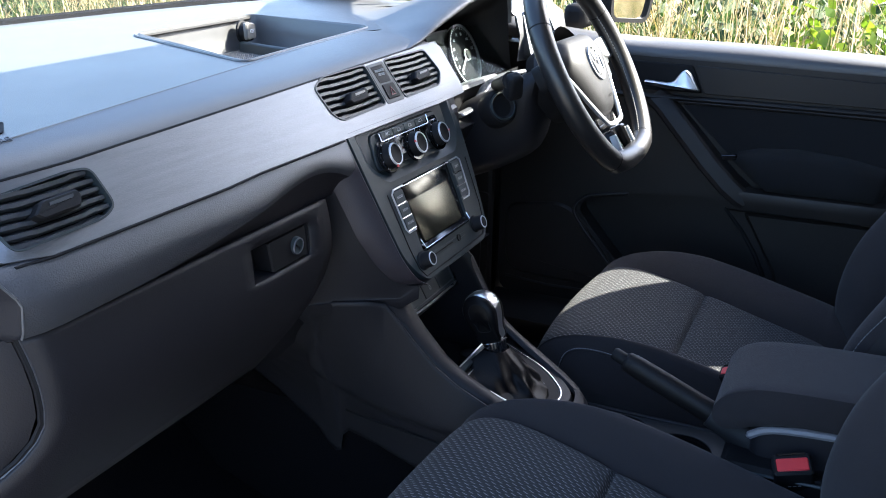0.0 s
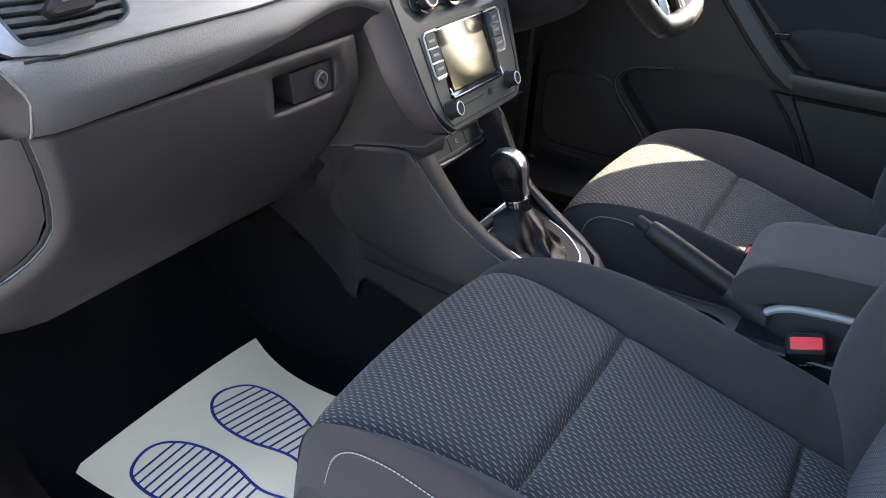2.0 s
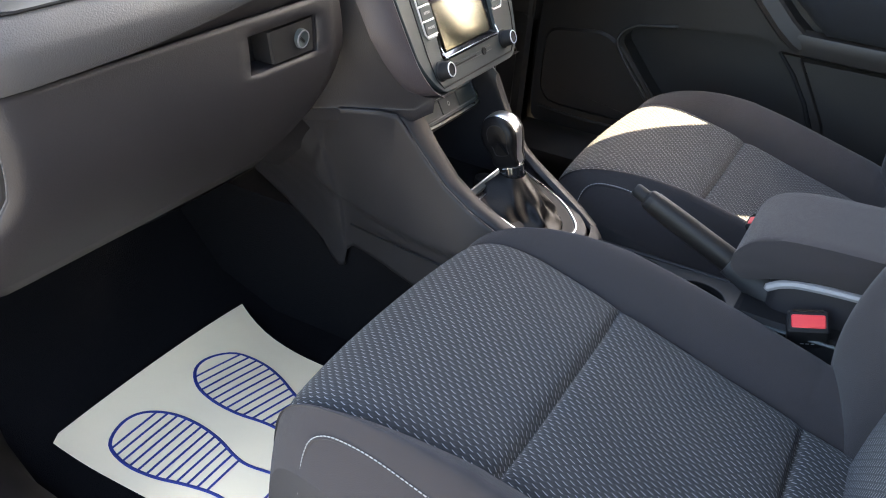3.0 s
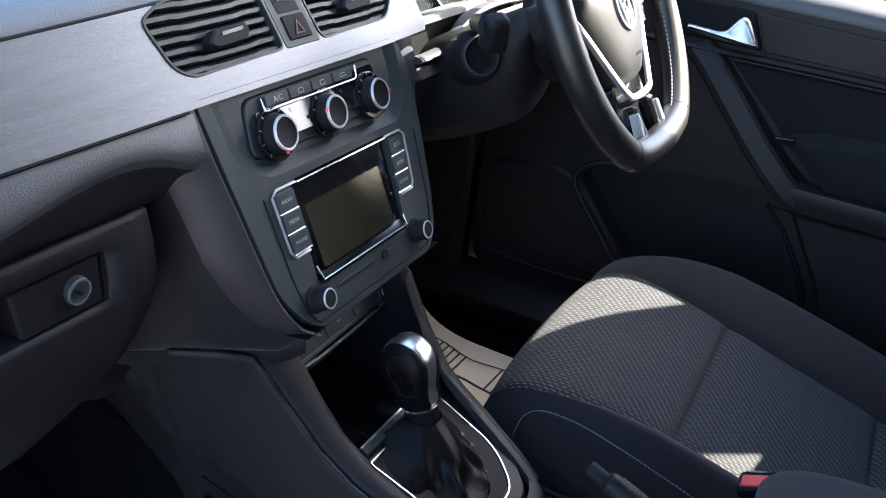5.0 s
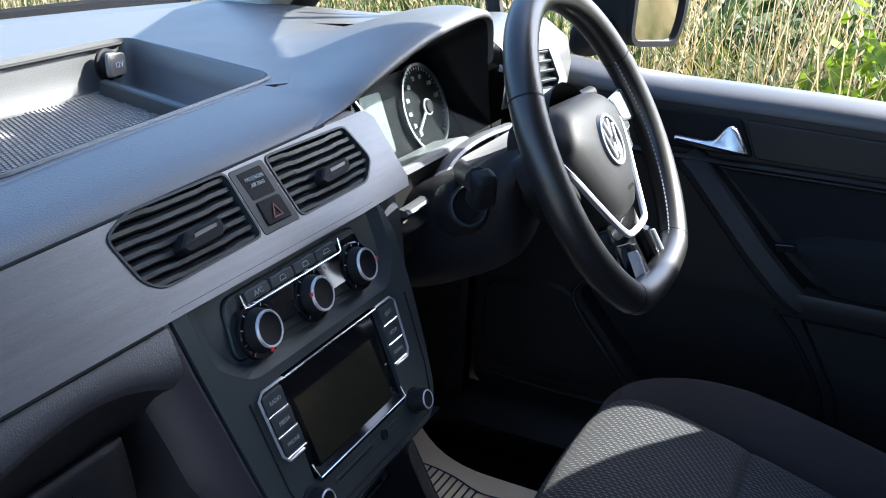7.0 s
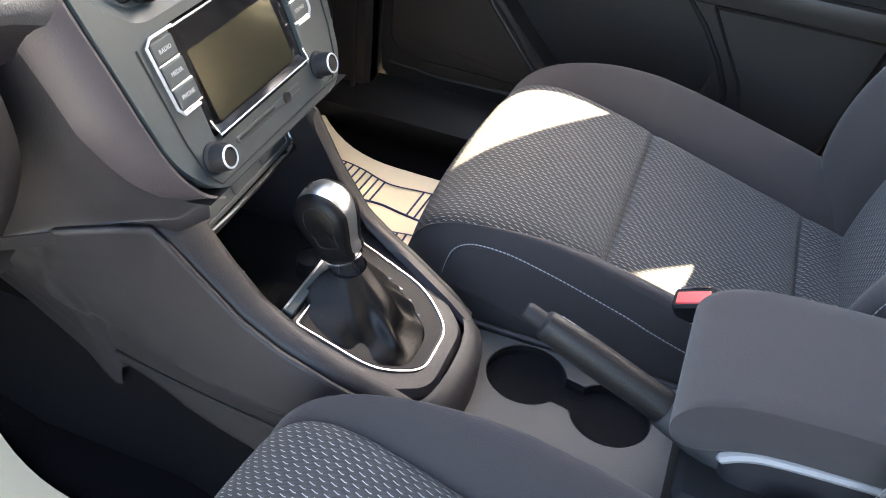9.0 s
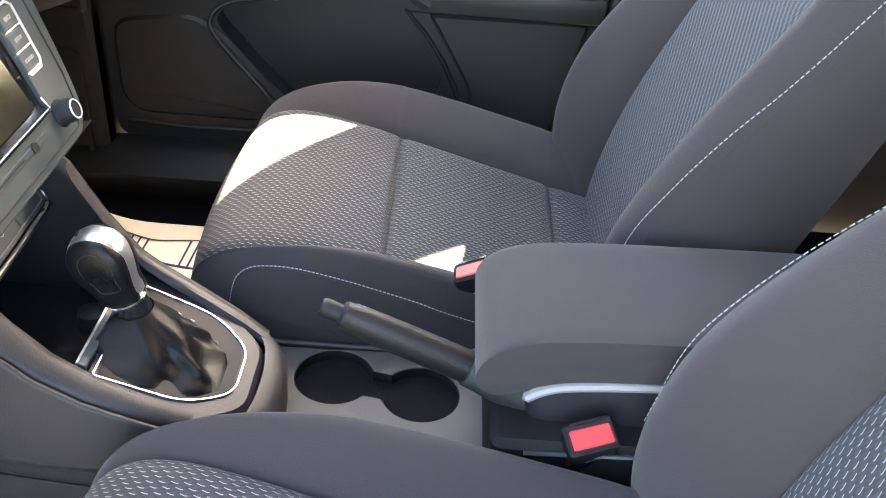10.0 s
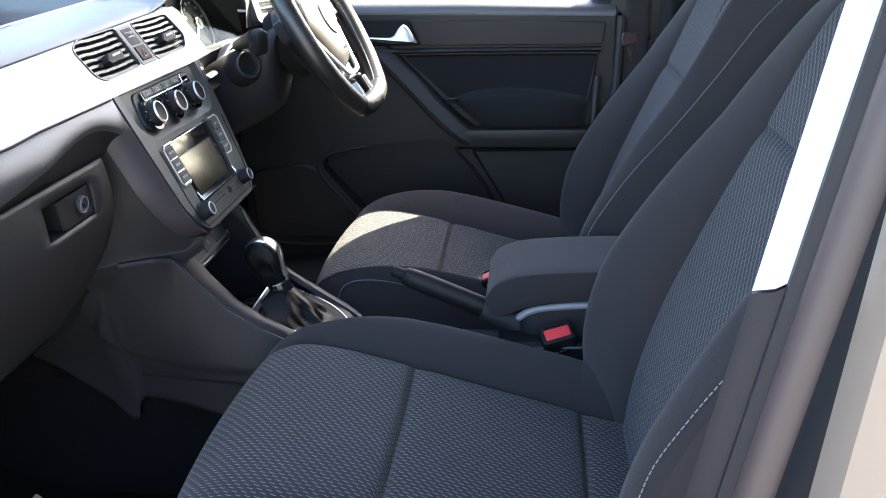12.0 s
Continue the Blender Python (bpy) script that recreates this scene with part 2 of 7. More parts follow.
def rounded(corners, r, n=5):
    """A closed 2D outline with rounded corners; r is a number or one a corner."""
    out = []
    m = len(corners)
    for i, c in enumerate(corners):
        c = Vector(c)
        rr = r[i] if isinstance(r, (list, tuple)) else r
        a, b = (Vector(corners[i - 1]) - c), (Vector(corners[(i + 1) % m]) - c)
        rr = min(rr, a.length * 0.48, b.length * 0.48)
        if rr <= 0:
            out.append(c.copy())
            continue
        p, q = c + a.normalized() * rr, c + b.normalized() * rr
        for k in range(n + 1):
            t = k / n
            out.append(p * (1 - t) ** 2 + c * 2 * t * (1 - t) + q * t * t)
    return out


def plate(outline, depth, m=Matrix(), holes=(), bm=None, bend=None, inset=0.0):
    """A flat plate of a 2D outline with holes, depth thick below its face, laid out by the matrix m (or bend(x, y, z)). inset: a soft front edge."""
    bm = bm or bmesh.new()
    put = bend or (lambda x, y, z: m @ Vector((x, y, z)))
    if not holes:
        levels = [(0.0, -depth), (0.0, -inset), (inset, 0.0)] if inset else [(0.0, -depth), (0.0, 0.0)]
        rows = []
        pts = [Vector((p[0], p[1])) for p in outline]
        k = len(pts)
        area = sum(pts[i].x * pts[(i + 1) % k].y - pts[(i + 1) % k].x * pts[i].y for i in range(k))
        for off, z in levels:
            row = []
            for i, p in enumerate(pts):
                t = (pts[(i + 1) % k] - pts[i - 1])
                t = t.normalized() if t.length else Vector((1, 0))
                nrm = Vector((-t.y, t.x)) * (1 if area > 0 else -1)
                q = p + nrm * off
                row.append(bm.verts.new(put(q.x, q.y, z)))
            rows.append(row)
        for a, b in zip(rows, rows[1:]):
            for i in range(k):
                bm.faces.new((a[i], a[(i + 1) % k], b[(i + 1) % k], b[i]))
        bm.faces.new(rows[-1])
        bm.faces.new(list(reversed(rows[0])))
        bmesh.ops.recalc_face_normals(bm, faces=bm.faces)
        return bm
    made = []
    for z in (0.0, -depth):
        edges, loops = [], []
        for ring in (outline, *holes):
            vs = [bm.verts.new((p[0], p[1], 0)) for p in ring]
            loops.append(vs)
            edges += [bm.edges.new((vs[i], vs[(i + 1) % len(vs)])) for i in range(len(vs))]
        bmesh.ops.triangle_fill(bm, use_beauty=True, use_dissolve=False, edges=edges)
        for vs in loops:
            for v in vs:
                v.co = put(v.co.x, v.co.y, z)
        made.append(loops)
    for a, b in zip(*made):
        for i in range(len(a)):
            bm.faces.new((a[i], a[(i + 1) % len(a)], b[(i + 1) % len(a)], b[i]))
    bmesh.ops.recalc_face_normals(bm, faces=bm.faces)
    return bm


def lathe(profile, m=Matrix(), n=32, bm=None):
    """A turned body: profile of (radius, height) along the local z."""
    bm = bm or bmesh.new()
    rows = [[m @ Vector((r * math.cos(2 * math.pi * k / n), r * math.sin(2 * math.pi * k / n), z)) for k in range(n)] for r, z in profile]
    bm = loft(rows, closed=True, uv=False, bm=bm)
    bmesh.ops.remove_doubles(bm, verts=bm.verts, dist=1e-6)
    return bm


def ring(outline, width, depth, m=Matrix(), n=None, bend=None):
    """A frame: an outline with the same outline inset as its hole."""
    pts = [Vector((p[0], p[1])) for p in outline]
    k = len(pts)
    area = sum(pts[i].x * pts[(i + 1) % k].y - pts[(i + 1) % k].x * pts[i].y for i in range(k))
    inner = []
    for i, p in enumerate(pts):
        t = pts[(i + 1) % k] - pts[i - 1]
        t = t.normalized()
        inner.append(p + Vector((-t.y, t.x)) * (width if area > 0 else -width))
    bm = bmesh.new()
    put = bend or (lambda x, y, z: m @ Vector((x, y, z)))
    rows = [[put(p.x, p.y, z) for p in ps] for ps, z in ((pts, -depth), (pts, 0), (inner, 0), (inner, -depth))]
    rows = [[r[i] for r in rows] for i in range(k)]
    rows.append(rows[0])
    bm = loft(rows, closed=True, uv=False)
    bmesh.ops.remove_doubles(bm, verts=bm.verts, dist=1e-6)
    bmesh.ops.recalc_face_normals(bm, faces=bm.faces)
    return bm


def words(text, size, m, mat, parent, name="lettering", depth=0.0004):
    """Raised lettering in the built-in font, as a mesh."""
    cu = bpy.data.curves.new("t", "FONT")
    cu.body, cu.size, cu.extrude, cu.align_x, cu.align_y, cu.resolution_u = text, size, depth, "CENTER", "CENTER", 2
    tmp = bpy.data.objects.new("t", cu)
    me = bpy.data.meshes.new_from_object(tmp)
    bpy.data.objects.remove(tmp)
    bm = bmesh.new()
    bm.from_mesh(me)
    bpy.data.meshes.remove(me)
    bpy.data.curves.remove(cu)
    bm.transform(m)
    return part(name, bm, mat, parent, smooth=0)


def stitches(pts, mat, parent, step=0.0055, length=0.0038, r=0.0007, name="stitching", label=""):
    """A row of short stitches along a curve, one part."""
    pts = [Vector(p) for p in pts]
    bm = bmesh.new()
    carry = 0.0
    for a, b in zip(pts, pts[1:]):
        d = (b - a)
        span = d.length
        if span < 1e-6:
            continue
        d = d / span
        s = carry
        while s < span:
            p = a + d * s
            side = d.cross(Vector((0.3, 0.2, 1))).normalized() * r
            upv = d.cross(side).normalized() * r
            q = p + d * length
            vs = [bm.verts.new(w + o) for w in (p, q) for o in (side + upv, side - upv, -side - upv, -side + upv)]
            for i in range(4):
                bm.faces.new((vs[i], vs[(i + 1) % 4], vs[4 + (i + 1) % 4], vs[4 + i]))
            bm.faces.new(vs[3::-1])
            bm.faces.new(vs[4:])
            s += step
        carry = s - span
    return part(name, bm, mat, parent, label, smooth=0)


def circle(r, n=40, cx=0.0, cy=0.0):
    return [(cx + r * math.cos(2 * math.pi * k / n), cy + r * math.sin(2 * math.pi * k / n)) for k in range(n)]

# ---- setting: ground, cabin floor, shell ----
def soil(name, colour, dark, size):
    return material(name, colour, 0.95, spec=0.1, grain=0.8, grain_size=60, blotch=dark, blotch_size=size)


bm = bmesh.new()
bmesh.ops.create_grid(bm, x_segments=40, y_segments=40, size=60)
ground = part("ground", bm, soil("pale gravel", (0.20, 0.188, 0.172), 0.25, 1.5), None, "", 0)
tagged(ground, "pale sunlit gravel and worn tarmac", "ground", kind="structure")

# verge strip coloured dark to paint the shadowed gaps between the blades
bank = part("verge", loft([[(x, y, z + 0.02 * math.sin(3 * x + 2.3 * y)) for x, z in ((1.35, -0.03), (1.6, 0.03), (2.2, 0.10), (3.2, 0.25), (5.0, 0.5), (9.0, 0.6))] for y in (-9, -6, -4, -3, -2, -1, 0, 1, 2, 3, 4, 6, 9, 14)]), soil("verge soil and leaf litter, darkened for grass shade", (0.035, 0.045, 0.016), 0.5, 3.0), None, "", 60)
tagged(bank, "verge under the tall grass, dark green to paint the shaded gaps", "verge", kind="structure")

FLOOR_Z = 0.455
floor_rows = []
for y, z in ((-1.75, 0.45), (-0.9, FLOOR_Z), (0.22, FLOOR_Z), (0.32, 0.49), (0.55, 0.72), (0.62, 1.0)):
    floor_rows.append([(x, y, z) for x in (-0.70, -0.3, 0.0, 0.3, 0.71)])
floor = part("floor", loft(floor_rows), CARPET, None, smooth=60, thick=0.02)
tagged(floor, "black carpeted cabin floor and toe board", "floor", kind="structure")

# left sill and door step, outside skin below it
sill_rows = []
for y, x in ((-0.62, -0.525), (-0.2, -0.508), (0.05, -0.500), (0.2, -0.487), (0.28, -0.462), (0.36, -0.42), (0.46, -0.37), (0.60, -0.33)):
    sill_rows.append([(x + 0.012, y, 0.445), (x + 0.002, y, 0.475), (x - 0.012, y, 0.505), (x - 0.045, y, 0.525), (-0.62, y, 0.532), (-0.70, y, 0.530), (-0.75, y, 0.515), (-0.80, y, 0.45), (-0.80, y, 0.25)])
sill = part("sill", loft(sill_rows), DOORP, None, smooth=60, thick=0.004)
tagged(sill, "dark plastic door sill of the open doorway", "sill", kind="structure")
sill_r = part("sill_trim", loft([[(x, y, z) for x, z in ((0.66, 0.44), (0.655, 0.50), (0.69, 0.53), (0.735, 0.53), (0.74, 0.44))] for y in (-0.62, -0.2, 0.3, 0.62)]), DOORP, None, smooth=50, thick=0.004)
tagged(sill_r, "dark plastic sill trim under the closed door", "sill", kind="structure")

ROOF = 1.80
roof_rows = []
for y, z in ((-0.20, 1.725), (-0.27, 1.765), (-0.38, ROOF), (-0.7, ROOF + 0.03), (-1.7, ROOF + 0.03)):
    roof_rows.append([(x, y, z + dz) for x, dz in ((-0.69, -0.05), (-0.6, 0), (0, 0.03), (0.6, 0), (0.69, -0.05))])
roof = part("ceiling", loft(roof_rows), LINER, None, smooth=60, thick=0.03)
tagged(roof, "pale cloth headliner under the car roof", "ceiling", kind="structure")


def pillar(name, path, w, d, mat, label):
    rows = []
    for p in path:
        x, y, z = p
        rows.append([(x + dx * w, y + dy * d, z) for dx, dy in ((-1, -0.6), (-0.6, -1), (0.6, -1), (1, -0.6), (1, 0.6), (0.6, 1), (-0.6, 1), (-1, 0.6))])
    ob = part(name, loft(rows, closed=True, caps=True, uv=False), mat, None, smooth=50)
    return tagged(ob, label, "pillar", kind="structure")


pillar("pillar_front_right", [(0.73, 0.68, 1.04), (0.715, 0.40, 1.30), (0.69, 0.05, 1.56), (0.665, -0.20, 1.73)], 0.035, 0.06, LINER, "pale grey windscreen pillar beside the driver")
pillar("pillar_front_left", [(-0.73, 0.68, 1.04), (-0.715, 0.40, 1.30), (-0.69, 0.05, 1.56), (-0.665, -0.20, 1.73)], 0.035, 0.06, LINER, "pale grey windscreen pillar beside the passenger")
pillar("pillar_middle_right", [(0.775, -0.728, 0.45), (0.775, -0.728, 1.0), (0.745, -0.734, 1.4), (0.69, -0.746, ROOF - 0.06)], 0.030, 0.130, DOORP, "dark door pillar behind the driver seat")

for sx, nm in ((0.715, "roof_rail_right"), (-0.715, "roof_rail_left")):
    w = part(nm, box(0.08, 1.52, 0.17, Matrix.Translation((sx, -0.96, 1.775))), LINER, None, smooth=0, bevel=0.02)
    tagged(w, "pale trimmed roof rail above the side windows", "roof rail", kind="structure")
# unseen panel, added so its lower edge cuts the sun patch on the seat
w = part("sun_patch_panel", box(0.04, 0.92, 0.28, Matrix.Translation((0.735, -1.29, 1.58))), LINER, None, smooth=0, bevel=0.01)
tagged(w, "unseen pale panel added to bound the sun patch on the driver seat", "panel", kind="structure")

# rear bulkhead, front bulkhead and rear side walls close the cabin
rear = part("wall_rear", box(1.42, 0.03, 1.4, Matrix.Translation((0, -1.76, 1.13))), DOORP, None, smooth=0)
tagged(rear, "dark trimmed rear wall of the cabin", "wall", kind="structure")
for sx, nm in ((0.74, "wall_side_right"), (-0.74, "wall_side_left")):
    w = part(nm, box(0.03, 0.90, 0.62, Matrix.Translation((sx, -1.30, 0.75))), DOORP, None, smooth=0)
    tagged(w, "dark lower side panel of the load area", "wall", kind="structure")
# unseen upper walls, added; the right one also trims the seat's sun patch
for sx, nm in ((0.72, "wall_upper_right"), (-0.72, "wall_upper_left")):
    w = part(nm, box(0.03, 0.80, 0.72, Matrix.Translation((sx, -1.35, 1.405))), LINER, None, smooth=0)
    tagged(w, "unseen pale upper side panel added to close the load area", "wall", kind="structure")
front = part("wall_front", box(1.46, 0.03, 0.75, Matrix.Translation((0, 0.74, 0.75))), CARPET, None, smooth=0)
tagged(front, "black bulkhead behind the dashboard", "wall", kind="structure")
for sx, nm in ((0.735, "kick_panel_right"), (-0.68, "kick_panel_left")):
    k = part(nm, box(0.09, 0.60, 0.68, Matrix.Translation((sx, 0.47, 0.76))), DOORP, None, smooth=0, bevel=0.01)
    tagged(k, "dark plastic kick panel beside the footwell", "panel", kind="structure")
# kick panel details beside the pedals
kp = thing("kick_trim", "dark plastic kick trim with a shallow recessed handle", "trim", kind="structure")
mk = axes((0.688, 0.21, 0.60), (0, -1, 0), (0, 0, 1))
part("surround", plate(rounded([(-0.10, -0.16), (0.04, -0.16), (0.04, 0.16), (-0.10, 0.16)], 0.02), 0.035, mk, inset=0.008), DOORP, kp)
part("rim", ring(rounded([(-0.03, -0.10), (0.018, -0.10), (0.018, 0.09), (-0.03, 0.09)], 0.015), 0.007, 0.004, mk @ Matrix.Translation((0, 0, 0.006))), DOORP, kp)

# bonnet and windscreen
bonnet = part("bonnet", loft([[(x, y, z + 0.03 * (1 - (x / 0.72) ** 2)) for x in (-0.8, -0.72, -0.4, 0, 0.4, 0.72, 0.8)] for y, z in ((0.74, 1.02), (0.95, 1.0), (1.3, 0.95), (1.65, 0.86), (1.8, 0.7), (1.82, 0.4))]), PAINT, None, smooth=60, thick=0.01)
tagged(bonnet, "grey painted bonnet ahead of the windscreen", "bonnet", kind="structure")
glass = bpy.data.materials.new("windscreen glass")
glass.use_nodes = True
gn, gl = glass.node_tree.nodes, glass.node_tree.links
gt, gg, gm, gf = gn.new("ShaderNodeBsdfTransparent"), gn.new("ShaderNodeBsdfGlossy"), gn.new("ShaderNodeMixShader"), gn.new("ShaderNodeFresnel")
gt.inputs[0].default_value = (0.9, 0.94, 0.92, 1)
gg.inputs["Roughness"].default_value = 0.02
gf.inputs[0].default_value = 1.3
gl.new(gf.outputs[0], gm.inputs[0])
gl.new(gt.outputs[0], gm.inputs[1])
gl.new(gg.outputs[0], gm.inputs[2])
gl.new(gm.outputs[0], gn["Material Output"].inputs[0])
ws_rows = []
for k in range(5):
    t = k / 4
    ws_rows.append([(x * (0.70 - 0.05 * t), 0.735 - 0.93 * t - 0.08 * x * x, 1.085 + 0.64 * t) for x in (-1, -0.5, 0, 0.5, 1)])
ws = part("windscreen", loft(ws_rows), glass, None, smooth=60)
ws.visible_shadow = False
tagged(ws, "clear raked windscreen glass", "windscreen", kind="structure")
seal = part("windscreen_seal", tube(spline([(-0.70, 0.665, 1.095), (-0.35, 0.72, 1.10), (0, 0.742, 1.102), (0.35, 0.72, 1.10), (0.70, 0.665, 1.095)], 8), 0.007, 6), RUBBER, None)
tagged(seal, "black rubber seal along the windscreen base", "seal", kind="structure")

# left door pillar beside the passenger seat, seen from the doorway
pl = thing("door_pillar", "brown-grey painted door pillar with a black rubber seal", "pillar", kind="structure")
lean = lambda z: -0.2 * (z - 1.1)
for nm, zs, mt in (("upper_trim", (1.045, 1.2, 1.4, 1.6, 1.72), LINER), ("lower_trim", (0.5, 0.7, 0.9, 1.03, 1.043), PLASTIC)):
    part(nm, loft([[(x, y + lean(z), z - (y + 0.58) * 0.6) for x, y in ((-0.638, -0.66), (-0.638, -0.60), (-0.649, -0.578), (-0.655, -0.574), (-0.665, -0.583), (-0.667, -0.60), (-0.667, -0.66))] for z in zs], closed=True, caps=True, uv=False), mt, pl, "pale upper trim" if mt is LINER else "dark lower trim", smooth=50)
ZS = (0.5, 0.8, 1.05, 1.3, 1.55, 1.72)
part("inner_edge", loft([[(x, y + lean(z), z) for x, y in ((-0.667, -0.66), (-0.667, -0.587), (-0.673, -0.586), (-0.680, -0.593), (-0.680, -0.66))] for z in ZS], closed=True, caps=True, uv=False), PLASTIC, pl, "dark inner edge", smooth=50)
part("painted_edge", loft([[(x, y + lean(z), z) for x, y in ((-0.680, -0.66), (-0.680, -0.593), (-0.685, -0.589), (-0.692, -0.590), (-0.699, -0.596), (-0.702, -0.608), (-0.702, -0.66))] for z in ZS], closed=True, caps=True, uv=False), PILLAR, pl, smooth=70)
part("seal", loft([[(x, y + lean(z), z) for x, y in ((-0.702, -0.66), (-0.702, -0.606), (-0.710, -0.600), (-0.725, -0.600), (-0.733, -0.608), (-0.733, -0.66))] for z in ZS], closed=True, caps=True, uv=False), BLACK, pl, "black rubber door seal", smooth=70)
part("outer_panel", loft([[(x, y + 0.026 + (z - 1.0) * -0.11, z) for x, y in ((-0.73, -0.64), (-0.73, -0.612), (-0.745, -0.603), (-0.77, -0.605), (-0.785, -0.63), (-0.79, -0.75), (-0.74, -0.75))] for z in (0.3, 0.5, 0.8, 1.05, 1.3, 1.55, 1.72)], closed=True, caps=True, uv=False), BODY, pl, "glossy champagne painted outer edge", smooth=50)
part("striker", plate(rounded([(-0.02, -0.035), (0.02, -0.035), (0.02, 0.035), (-0.02, 0.035)], 0.006), 0.004, axes((-0.715, -0.533, 0.86), (1, 0, 0), (0, 0, 1))), SATIN, pl, "steel striker plate")

# ---- dashboard ----
dash = thing("dashboard", "dark grey grained plastic dashboard with a long brushed silver trim strip", "dashboard")
TRIM = axes((0, 0.026, 1.050), (1, 0, 0), (0, 0.482, 0.876))          # trim strip plane
STK = axes((0, 0.023, 1.053), (1, 0, 0), (0, 0.379, 0.925))           # centre stack plane


def trim_top(x):
    return 0.053 + 0.024 * min(1, max(0, (x + 0.55) / 0.69))


def sag(x):
    """How far the dash face curves forward towards the passenger's end."""
    return 0.02 * max(0, (-0.555 - x) / 0.05) ** 2


def on_trim(x, v, h):
    p = TRIM @ Vector((x, v, h))
    p.y += sag(x)
    return p


# upper pad from the trim to the windscreen, with the opening of the tray left free
TRAY = [(-0.160, 0.136), (0.198, 0.178), (0.300, 0.462), (-0.012, 0.432)]


def pad_z(x, y):
    """Height of the dash top."""
    front = TRIM @ Vector((x, trim_top(x), 0))
    s = y - front.y - sag(x)
    rise = 0.011 * (1 - math.exp(-max(0, s) / 0.010))
    edge = crease(x)
    top = 1.1185 + 0.0115 * min(1, max(0, (x + 0.55) / 0.55))
    if s > edge:
        return top - 0.010 * (s - edge) / 0.5
    k = max(0, s) / edge
    return (front.z + rise) * (1 - k) + top * k


def crease(x):
    """How far behind its front edge the dash top breaks into the flat."""
    return 0.027 + 0.095 * min(1, max(0, (x + 0.55) / 0.95))


xs = [-0.60, -0.58, -0.55, -0.5, -0.45, -0.4, -0.35, -0.3, -0.25, -0.2, -0.155, -0.1, -0.03, 0.03, 0.08, 0.13, 0.158, 0.18, 0.215, 0.262, 0.3, 0.36, 0.44, 0.52, 0.6, 0.66, 0.70]


def tray_y(x, near):
    (ax, ay), (bx, by), (cx, cy), (dx, dy) = TRAY
    return ay + (by - ay) * (x - ax) / (bx - ax) if near else dy + (cy - dy) * (x - dx) / (cx - dx)


bm = bmesh.new()
face_y = lambda x: (TRIM @ Vector((x, trim_top(x), 0))).y + sag(x)
# the pad's front roll
rows = []
for x in [q for q in xs if q < 0.17]:
    y0 = face_y(x)
    rows.append([(x, y0 + s, pad_z(x, y0 + s)) for s in [0, 0.003, 0.007, 0.012] + [0.012 + (crease(x) - 0.0125) * k / 4 for k in range(1, 5)] + [crease(x) + 0.0008]])
loft(rows, bm=bm)
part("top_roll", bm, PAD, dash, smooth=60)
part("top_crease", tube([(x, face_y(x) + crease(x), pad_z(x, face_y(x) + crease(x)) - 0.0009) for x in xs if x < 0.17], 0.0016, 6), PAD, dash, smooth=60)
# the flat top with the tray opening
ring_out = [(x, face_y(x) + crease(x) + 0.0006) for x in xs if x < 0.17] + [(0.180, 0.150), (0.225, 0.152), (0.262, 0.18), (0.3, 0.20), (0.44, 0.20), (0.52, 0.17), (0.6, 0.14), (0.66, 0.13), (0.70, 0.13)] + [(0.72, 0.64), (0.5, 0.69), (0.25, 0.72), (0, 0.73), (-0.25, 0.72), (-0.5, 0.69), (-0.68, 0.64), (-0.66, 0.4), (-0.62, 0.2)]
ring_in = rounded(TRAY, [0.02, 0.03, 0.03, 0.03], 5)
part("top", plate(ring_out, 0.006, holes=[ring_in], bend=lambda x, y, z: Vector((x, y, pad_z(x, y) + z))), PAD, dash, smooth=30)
# storage tray
tray_floor = 1.075
bm = bmesh.new()
rows = [[Vector((p.x, p.y, pad_z(p.x, p.y) + 0.002)) for p in ring_in]]
for k, z in ((0.004, -0.006), (0.008, -0.03), (0.012, -0.054), (0.02, -0.06)):
    c = Vector((0.09, 0.31))
    rows.append([Vector((p.x + (c.x - p.x) * k * 4, p.y + (c.y - p.y) * k * 4, 1.134 + z)) for p in ring_in])
loft([r + [r[0]] for r in rows], bm=bm, uv=False)
part("tray_wall", bm, PAD, dash, smooth=50)
mesh_mat = material("ribbed rubber tray mat", (0.10, 0.098, 0.095), 0.5, grain=0.3)
bm = plate([(p.x + (0.09 - p.x) * 0.08, p.y + (0.31 - p.y) * 0.08) for p in ring_in], 0.004, Matrix.Translation((0, 0, tray_floor)))
part("tray_mat", bm, mesh_mat, dash)
bm = bmesh.new()
for i in range(80):
    for j in range(52):
        x, y = -0.12 + i * 0.0056 + (j % 2) * 0.0028, 0.155 + j * 0.0056
        lo, hi = tray_y(x, True) + 0.022, tray_y(x, False) - 0.02
        left = -0.160 + (y - 0.136) / 0.296 * 0.148 + 0.025
        if lo < y < hi and left < x < 0.175 + (y - 0.178) * 0.358:
            foot = [bm.verts.new((x + dx * 0.0019, y + dy * 0.0019, tray_floor)) for dx, dy in ((-1, -1), (1, -1), (1, 1), (-1, 1))]
            head = [bm.verts.new((x + dx * 0.0012, y + dy * 0.0012, tray_floor + 0.0013)) for dx, dy in ((-1, -1), (1, -1), (1, 1), (-1, 1))]
            bm.faces.new(head)
            for k in range(4):
                bm.faces.new((foot[k], foot[(k + 1) % 4], head[(k + 1) % 4], head[k]))
tagged(part("tray_texture", bm, mesh_mat, dash, smooth=0), kind="stuff")
part("tray_divider", loft([[(x + d, y, tray_floor + h) for d, h in ((-0.008, 0.0), (-0.006, 0.016), (0.006, 0.016), (0.008, 0.0))] for x, y in ((0.228, 0.43), (0.152, 0.185))]), STACK, dash, bevel=0.002)
